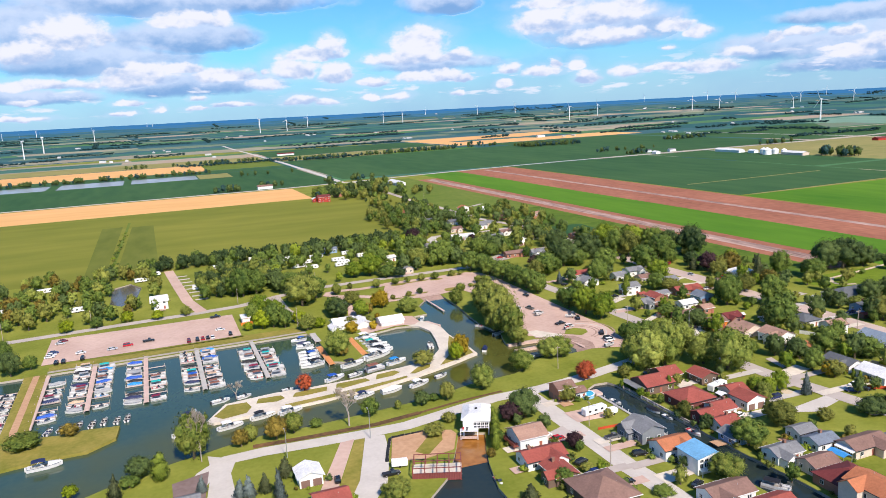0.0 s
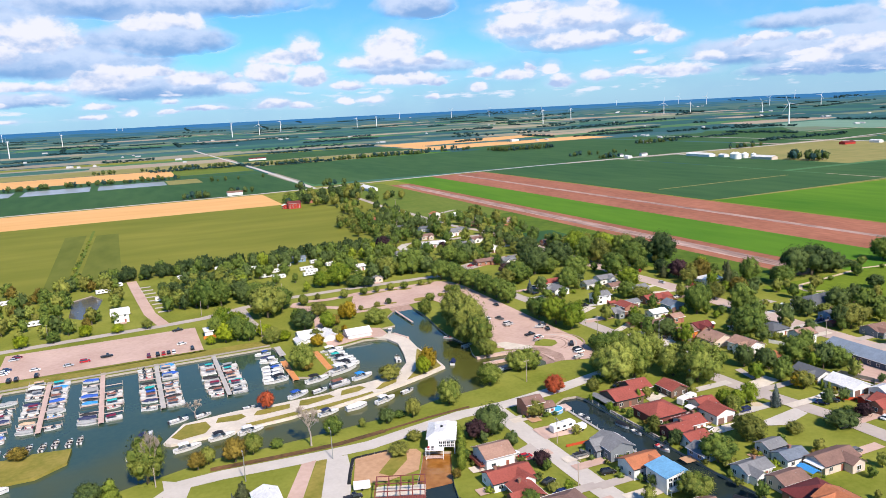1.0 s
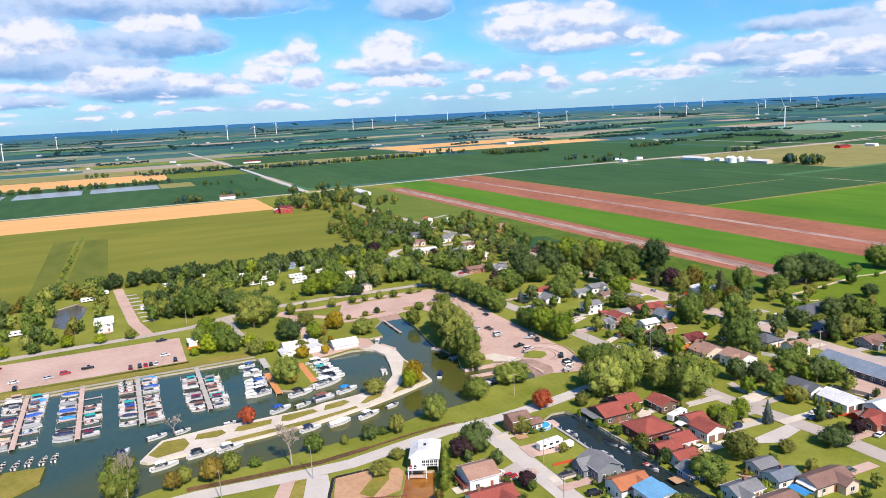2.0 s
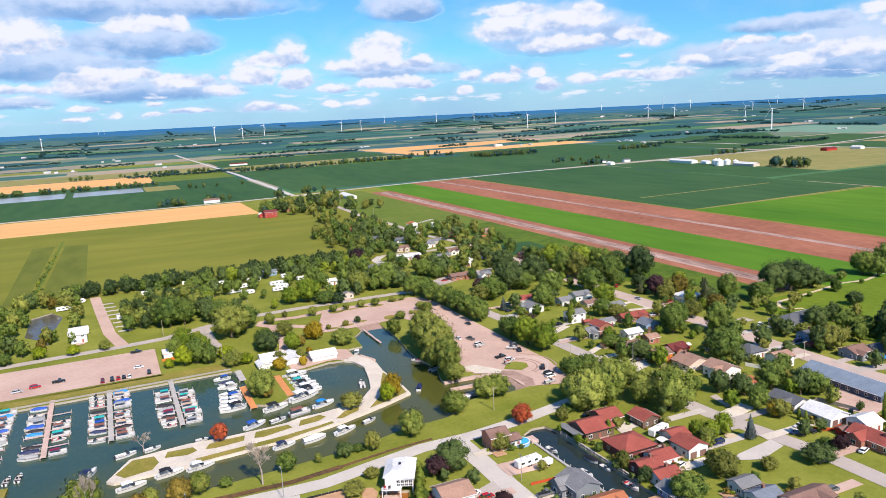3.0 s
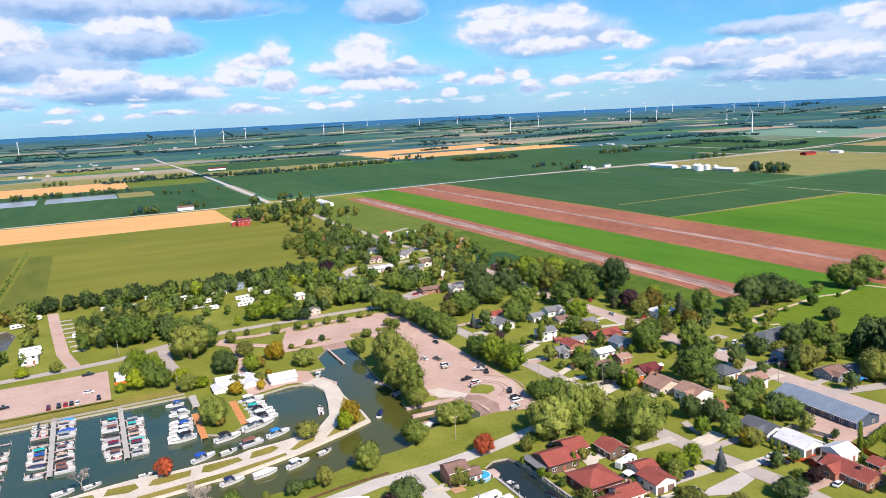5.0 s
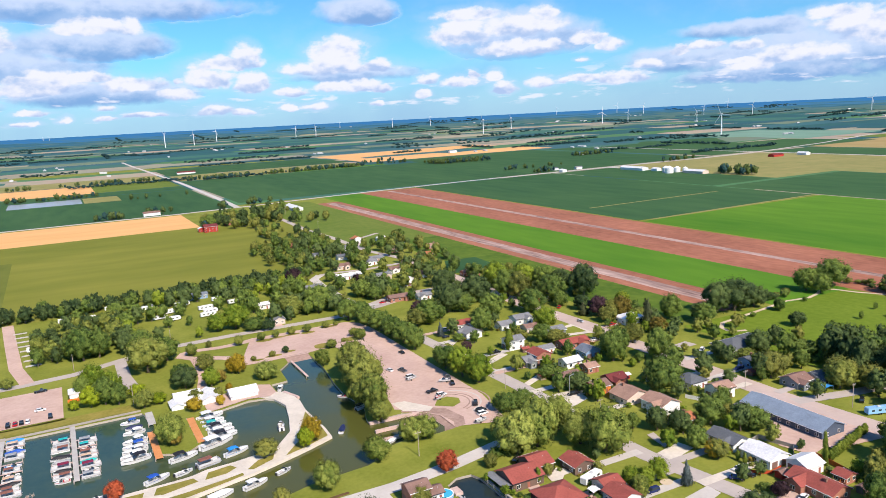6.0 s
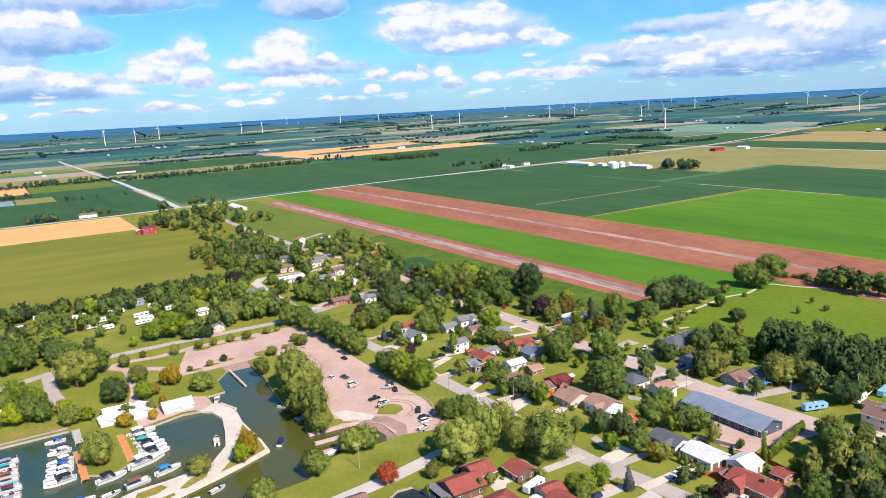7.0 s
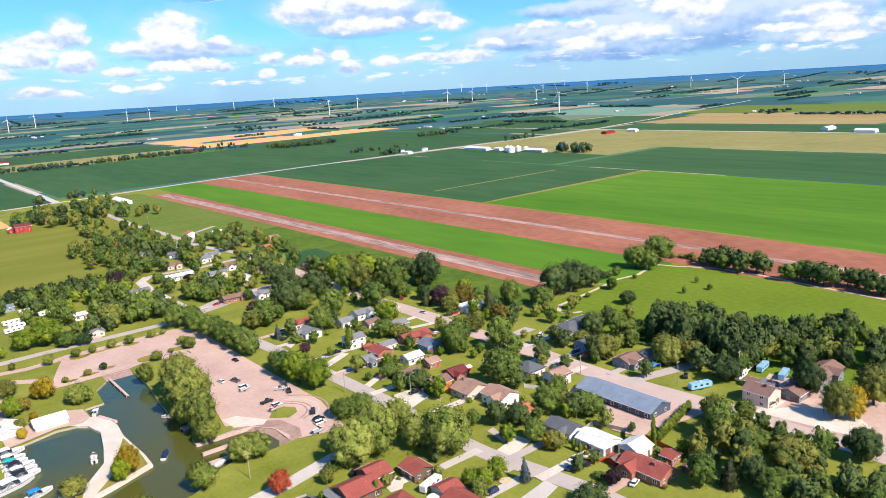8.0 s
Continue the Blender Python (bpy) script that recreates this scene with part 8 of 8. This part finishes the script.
# ---- wind turbines ----
def turbine(x, y, hub, spin):
    base = ground_height(x, y)
    s = hub / 80
    ob = thing("wind_turbine", pose(x, y, base - 0.5, 0, 0, 182 + 0.35 * spin) @ Matrix.Diagonal((s, s, s, 1)), "white three-bladed wind turbine standing in farmland", "wind turbine", "wind turbines on the plain")
    if "tower" not in TURBINES:
        bm = bmesh.new()
        tube(bm, (0, 0, 0), (0, 0, 78.5), 2.6, 1.5, 14)
        TURBINES["tower"] = mesh_of(bm, "tower", TURBINE)
        bm = bmesh.new()
        loft(bm, [[(px, -1.6 * k, 78.4), (px, 1.6 * k, 78.4), (px, 1.6 * k, 78.4 + 3.4 * k), (px, -1.6 * k, 78.4 + 3.4 * k)] for px, k in ((-7, 0.8), (-3, 1.0), (3, 1.0), (4, 0.8))])
        TURBINES["nacelle"] = mesh_of(bm, "nacelle", TURBINE)
        bm = bmesh.new()
        tube(bm, (4.0, 0, 80), (6.2, 0, 80), 1.7, 0.5, 10)
        TURBINES["hub"] = mesh_of(bm, "hub", TURBINE)
        bm = bmesh.new()
        loft(bm, [[(-c * 0.15, -c, z), (c * 0.15, -c * 0.2, z), (0, c, z)] for z, c in ((1.0, 0.8), (6, 1.5), (20, 1.1), (38, 0.45), (41, 0.12))])
        TURBINES["blade"] = mesh_of(bm, "blade", TURBINE)
    part("tower", TURBINES["tower"], TURBINE, ob)
    part("nacelle", TURBINES["nacelle"], TURBINE, ob)
    hub_ob = part("hub", TURBINES["hub"], TURBINE, ob)
    for k in range(3):
        b = part("blade", TURBINES["blade"], TURBINE, hub_ob)
        b.matrix_basis = pose(5.2, 0, 80, spin + 120 * k, 0, 0)


TURBINES = {}
spin_rng = random.Random(4)
for tx, ty, th in ((-372, 2830, 61.5), (-351, 3178, 61.1), (-208, 3807, 51.5), (-503, 4320, 39.9), (-651, 4278, 33.4), (531, 3732, 65.1), (669, 3778, 52.9), (809, 3950, 52.9), (1179, 3801, 49.8), (1279, 3780, 53), (1819, 4019, 48.7), (2008, 3908, 51.4), (1831, 3019, 64), (2088, 3180, 54.8), (2874, 3869, 40.9), (2519, 3008, 54.6), (2641, 2957, 46.4), (3100, 3572, 45.7), (3105, 3349, 46.7), (2006, 1792, 70.6), (2696, 2556, 49.4), (3092, 2887, 42)):
    turbine(tx, ty, th, spin_rng.uniform(0, 120))
for tx, ty, th in ((3178, 2653, 47.8), (3510, 3102, 39.6), (1621, 4354, 34.3), (27, 4806, 23.3), (58, 4805, 23.4), (3432, 2202, 55.2), (2974, 1692, 61.3), (3522, 1772, 51.2)):
    turbine(tx, ty, th, spin_rng.uniform(0, 120))

# ---- poles, pool, fences and small things ----
def pole(x, y, h=9.5, arm=True, lamp=False, turn=0):
    ob = thing("lamp_post" if lamp else "utility_pole", pose(x, y, 0, 0, 0, turn), "grey steel lamp post at the roadside" if lamp else "weathered wooden utility pole with crossarm", "lamp post" if lamp else "utility pole")
    bm = bmesh.new()
    tube(bm, (0, 0, -0.3), (0, 0, h), 0.16, 0.10, 8)
    part("shaft", bm, STEEL if lamp else PALE_BARK, ob)
    bm = bmesh.new()
    if lamp:
        tube(bm, (0, 0, h - 0.2), (1.8, 0, h + 0.3), 0.06, n=5)
        part("arm", bm, STEEL, ob)
        bm = bmesh.new()
        box(bm, 1.5, -0.18, h + 0.2, 2.3, 0.18, h + 0.38)
        part("lamp_head", bm, STEEL, ob)
    else:
        box(bm, -1.2, -0.06, h - 0.7, 1.2, 0.06, h - 0.55)
        part("crossarm", bm, PALE_BARK, ob)
        for px in (-1.1, -0.5, 0.5, 1.1):
            bm = bmesh.new()
            tube(bm, (px, 0, h - 0.55), (px, 0, h - 0.35), 0.05, n=6)
            part("insulator", bm, GEL, ob)


for x, y, h, lamp, turn in ((67, 234.5, 10, True, 90), (39, 233.5, 9, True, 90), (126.2, 182, 9.2, False, 90), (136, 209, 9, False, 90), (155, 262, 9.5, False, 0), (-72, 437, 9.5, False, 90), (-30, 440, 9.5, False, 90), (78, 470, 9.5, False, 90), (98, 465, 9, False, 90), (70, 378, 11, False, 90), (48, 448, 9, False, 90),
                            (216, 300, 9, False, 0), (233, 276, 9.5, True, 0), (298, 282, 9, False, 0), (297, 262, 9, False, 0), (297, 240, 9, False, 0), (228, 250, 9, False, 0), (316, 205, 10, False, 0), (330, 150, 10, False, 0), (340, 192, 11, False, 0), (312, 980, 9, False, 0), (320, 900, 9, False, 0), (306, 830, 9, False, 0)):
    pole(x, y, h, lamp=lamp, turn=turn)


def pool():
    ob = thing("swimming_pool", pose(149, 231.5, 0), "round above-ground pool with blue water", "pool")
    bm = bmesh.new()
    tube(bm, (0, 0, 0), (0, 0, 1.15), 3.1, n=28)
    part("wall", bm, material("pool_wall", (0.25, 0.45, 0.68), vary=0.1), ob)
    bm = bmesh.new()
    tube(bm, (0, 0, 1.152), (0, 0, 1.2), 2.85, n=28)
    part("water_surface", bm, pool_mat, ob)
    bm = bmesh.new()
    for i in range(28):
        a, b = 6.2832 * i / 28, 6.2832 * (i + 1) / 28
        loft(bm, [[(r * math.cos(q), r * math.sin(q), z) for r, z in ((2.86, 1.16), (3.25, 1.16), (3.25, 1.26), (2.86, 1.26))] for q in (a, b)])
    part("rim", bm, WHITE, ob)
    bm = bmesh.new()
    box(bm, 3.3, -2, 0, 6, 2.2, 1.0)
    part("deck", bm, WOOD_DOCK, ob)


pool()


def fence(pts, h, colour, label):
    ob = thing("fence", Matrix(), label, "fence")
    mat = material("fence_" + colour, {"grey": (0.33, 0.30, 0.27), "orange": (0.50, 0.13, 0.03), "white": (0.76, 0.76, 0.75), "red": (0.55, 0.08, 0.03)}[colour], vary=0.15)
    for (x0, y0), (x1, y1) in zip(pts, pts[1:]):
        d = math.hypot(x1 - x0, y1 - y0)
        n = max(1, round(d / 2.4))
        turn = math.degrees(math.atan2(y1 - y0, x1 - x0))
        for i in range(n):
            bm = bmesh.new()
            step = d / n
            pts = [(step * k / 8 + q, -0.03 if q < 0.05 else 0.0) for k in range(8) for q in (0.0, step / 8 - 0.03)]
            loft(bm, [[(px, py, z) for px, py in pts] + [(px, 0.05, z) for px, py in reversed(pts)] for z in (0.05, h)])
            p = part("panel", bm, mat, ob)
            p.matrix_basis = pose(x0 + (x1 - x0) * i / n, y0 + (y1 - y0) * i / n, 0, 0, 0, turn)
            bm = bmesh.new()
            box(bm, -0.06, -0.06, 0, 0.06, 0.06, h + 0.12)
            p = part("post", bm, mat, ob)
            p.matrix_basis = pose(x0 + (x1 - x0) * i / n, y0 + (y1 - y0) * i / n, 0, 0, 0, turn)


fence([(250, 168), (266, 172), (268, 186)], 1.8, "orange", "orange-stained board fence along a yard")
fence([(258, 205), (264, 206), (267, 194), (262, 190)], 1.7, "grey", "weathered grey board fence round a lawn")
fence([(271, 248), (278, 232)], 1.7, "white", "white board fence between gardens")
fence([(241, 190), (246, 186), (252, 187)], 1.2, "red", "red-orange low fence by a white house")
fence([(137, 205), (146, 204.5)], 0.9, "red", "red-orange kayak rack boards beside a lawn")
fence([(165.5, 234), (165.6, 213), (166.1, 192)], 1.0, "grey", "grey timber canal-side railing")
hedge_spots = [(270 + i * 1.9, 182 + i * 0.45) for i in range(16)]
for i, (hx, hy) in enumerate(hedge_spots):
    tree("cedar", hx, hy, rng.uniform(3.4, 4.2), 1.5)
for i in range(14):
    tree("cedar", 305.4 - i * 0.27, 172.5 - i * 1.15, rng.uniform(1.8, 2.4), 0.7)


def kiosk():
    ob = thing("kiosk", pose(47, 404, 0) @ Matrix.Diagonal((1.25, 1.25, 1.3, 1)), "small orange and white kiosk by the car park", "kiosk")
    bm = bmesh.new()
    box(bm, -1.6, -3, 0, 1.6, 3, 2.6)
    part("wall", bm, WHITE, ob)
    bm = bmesh.new()
    box(bm, -2.0, -3.4, 2.6, 2.0, 3.4, 2.8)
    part("roof", bm, WHITE, ob)
    bm = bmesh.new()
    box(bm, -2.4, -4.2, 0, 2.4, -3.02, 0.9)
    part("counter", bm, material("orange_paint", (0.72, 0.20, 0.03), vary=0.1), ob)
    window(ob, -1.6, 0, 1.5, 2.0, 1.0, -90)


kiosk()

house(250.5, 229.5, 9, 8, "x", "orange", "cream", 3.2)
sheet("sand_ring", [(214 + 2.2 * math.cos(radians(20 * k)), 200.2 + 2.0 * math.sin(radians(20 * k))) for k in range(18)], 0.3, PATHWAY, "round sandy pit in a lawn", "sandpit")
tree("autumn", 239.7, 204.6, 6.4, 3.4)
for x, y, h, r in ((172, 240.4, 5.4, 2.6), (167.8, 199.6, 6.6, 2.6), (184.4, 224.2, 5.0, 1.9)):
    tree("olive", x, y, h, r)
tree("dark", 168.6, 189.6, 5.4, 2.4)

# buildings of the harbour and the lane
for hx, hy, hdx, hdy, ridge, hh in ((91.5, 369, 11, 12, "x", 2.2), (100.6, 365.5, 8, 12, "y", 2.1), (86.2, 364, 5, 8, "y", 1.8), (114.5, 361.5, 12, 9, "x", 2.2)):
    house(hx, hy, hdx, hdy, ridge, "white", "white", hh, name="pavilion", label="low white harbour pavilion with peaked white roof", chimney=False, slope=0.42, windows=False)
house(147.2, 194.5, 9.5, 11.5, "y", "grey", "slate", 4.0)
house(144.6, 196.5, 9, 7, "x", "grey", "slate", 2.9)
house(130.4, 572, 14, 6, "x", "slateblue", "blue", 3.0, name="mobile_home", label="pale blue mobile home with blue-grey roof", chimney=False)


def box_trailer(x, y, turn, length):
    ob = thing("cargo_trailer", pose(x, y, 0.25, 0, 0, turn), "small white cargo trailer parked on bare ground", "trailer")
    bm = bmesh.new()
    a = length / 2
    loft(bm, [[(-a, s, 0.5), (a - 0.3, s, 0.5), (a, s, 0.9), (a, s, 2.0), (a - 0.25, s, 2.3), (-a, s, 2.3)] for s in (-1.0, 1.0)])
    bmesh.ops.recalc_face_normals(bm, faces=bm.faces)
    part("body", bm, WHITE, ob)
    for s in (-1, 1):
        bm = bmesh.new()
        tube(bm, (0, s * 0.9, 0.33), (0, s * 1.1, 0.33), 0.33, n=10)
        part("wheel", bm, RUBBER, ob)
    bm = bmesh.new()
    tube(bm, (a - 0.1, 0, 0.5), (a + 1.0, 0, 0.45), 0.06, n=5)
    part("drawbar", bm, DARK, ob)


box_trailer(69.5, 211, -15, 5.0)
box_trailer(148.2, 213.4, 8, 3.4)


def silt_fence(pts, h, width):
    ob = thing("silt_fence", Matrix(), "sagging black silt fence round a building plot", "fence")
    r = random.Random(9)
    cloth = material("black_cloth", (0.022, 0.024, 0.027), vary=0.4, rough=0.8)
    for (x0, y0), (x1, y1) in zip(pts, pts[1:]):
        n = max(1, round(math.hypot(x1 - x0, y1 - y0) / 2.2))
        ux, uy = (y1 - y0) / math.hypot(x1 - x0, y1 - y0), -(x1 - x0) / math.hypot(x1 - x0, y1 - y0)
        for i in range(n):
            ax, ay, bx, by = x0 + (x1 - x0) * i / n, y0 + (y1 - y0) * i / n, x0 + (x1 - x0) * (i + 1) / n, y0 + (y1 - y0) * (i + 1) / n
            bm = bmesh.new()
            rows = []
            for qx, qy in ((ax, ay), ((ax + bx) / 2, (ay + by) / 2), (bx, by)):
                lean, top = r.uniform(-0.15, 0.15), h * r.uniform(0.75, 1.0)
                rows.append([(qx, qy, 0.1), (qx + ux * lean, qy + uy * lean, top), (qx + ux * (lean + 0.06), qy + uy * (lean + 0.06), top), (qx + ux * width, qy + uy * width, 0.3)])
            loft(bm, rows)
            part("cloth", bm, cloth, ob)
            bm = bmesh.new()
            tube(bm, (ax, ay, 0), (ax, ay, h + 0.25), 0.04, n=5)
            part("stake", bm, PALE_BARK, ob)


silt_fence([(84.5, 231), (73.4, 231.2), (70, 223), (67.3, 215.5)], 0.9, 1.1)


def canal_boardwalk(pts, width, mat, label):
    """Timber walk on piles along a bank: boards and posts of its own."""
    ob = thing("boardwalk", Matrix(), label, "boardwalk")
    plank, post = None, None
    for (x0, y0), (x1, y1) in zip(pts, pts[1:]):
        d = math.hypot(x1 - x0, y1 - y0)
        turn = math.degrees(math.atan2(y1 - y0, x1 - x0))
        n = round(d / 0.9)
        for i in range(n):
            if plank is None:
                bm = bmesh.new()
                box(bm, 0.02, -width / 2, 0.28, 0.88, width / 2, 0.36)
                plank = mesh_of(bm, "plank", mat)
                bm = bmesh.new()
                tube(bm, (0, 0, -2.2), (0, 0, 1.15), 0.13, n=6)
                post = mesh_of(bm, "post", WOOD_GREY)
            px, py = x0 + (x1 - x0) * i / n, y0 + (y1 - y0) * i / n
            part("plank", plank, mat, ob).matrix_basis = pose(px, py, 0, 0, 0, turn)
            if i % 4 == 0:
                part("post", post, WOOD_GREY, ob).matrix_basis = pose(px, py, 0, 0, 0, turn) @ pose(0, width / 2, 0)


canal_boardwalk([(166.7, 190), (166.2, 213), (166.0, 234)], 1.5, WOOD_GREY, "weathered timber boardwalk on posts along the canal")
canal_boardwalk([(153.3, 230), (153.6, 206), (153.9, 180)], 1.0, WOOD_GREY, "narrow grey timber walk along the canal")


def house_deck(x, y, dx, dy, z, label):
    ob = thing("deck", pose(x, y, 0), label, "deck")
    red = material("red_deck_stain", (0.30, 0.085, 0.06), vary=0.2, rough=0.7)
    bm = bmesh.new()
    box(bm, -dx / 2, -dy / 2, z - 0.15, dx / 2, dy / 2, z)
    part("floor", bm, red, ob)
    for sx in (-dx / 2 + 0.1, dx / 2 - 0.1):
        for sy in (-dy / 2 + 0.1, 0, dy / 2 - 0.1):
            bm = bmesh.new()
            box(bm, sx - 0.08, sy - 0.08, 0, sx + 0.08, sy + 0.08, z + 1.0)
            part("post", bm, red, ob)
    bm = bmesh.new()
    for k in range(int(dy / 0.3)):
        box(bm, -dx / 2 + 0.02, -dy / 2 + 0.3 * k, z + 0.1, -dx / 2 + 0.08, -dy / 2 + 0.3 * k + 0.12, z + 0.95)
    box(bm, -dx / 2, -dy / 2, z + 0.95, -dx / 2 + 0.12, dy / 2, z + 1.03)
    box(bm, -dx / 2, -dy / 2, z + 0.95, dx / 2, -dy / 2 + 0.12, z + 1.03)
    part("railing", bm, red, ob)


house_deck(106.2, 209, 2.2, 10, 1.5, "red-stained timber deck along a white house")
for i in range(11):
    tree("cedar", 109.0 - 0.80 * i + rng.uniform(-0.3, 0.3), 227.5 - 1.95 * i + rng.uniform(-0.3, 0.3), rng.uniform(4.2, 5.6), rng.uniform(1.7, 2.1))


def awning(x, y, dx, dy, mat, label):
    ob = thing("canopy_shelter", pose(x, y, 0, 0, 0, 0), label, "canopy")
    bm = bmesh.new()
    loft(bm, [[(-dx / 2, s, 2.5), (0, s, 3.0), (dx / 2, s, 2.5), (dx / 2, s, 2.55), (0, s, 3.05), (-dx / 2, s, 2.55)] for s in (-dy / 2, dy / 2)])
    part("canopy", bm, mat, ob)
    for sx in (-dx / 2 + 0.1, dx / 2 - 0.1):
        for sy in (-dy / 2 + 0.1, dy / 2 - 0.1):
            bm = bmesh.new()
            tube(bm, (sx, sy, 0), (sx, sy, 2.52), 0.06, n=6)
            part("leg", bm, STEEL, ob)


awning(191.5, 156.0, 3.6, 6.5, WHITE, "white canvas canopy on steel legs")
awning(187, 155, 3.4, 6, tarp_mat, "bright blue canvas canopy on steel legs")
tree("autumn", 336, 144.5, 11, 4.0)
tree("dark", 304, 128, 11, 5.0)
awning(167.2, 227.4, 3.4, 11.5, roof_mat("grey"), "grey porch roof on posts beside the canal")
awning(189.1, 205.7, 3.4, 3.4, WHITE, "white patio canopy between houses")
awning(322, 221, 5, 4, tarp_mat, "bright blue canopy in a yard")

town_plots()
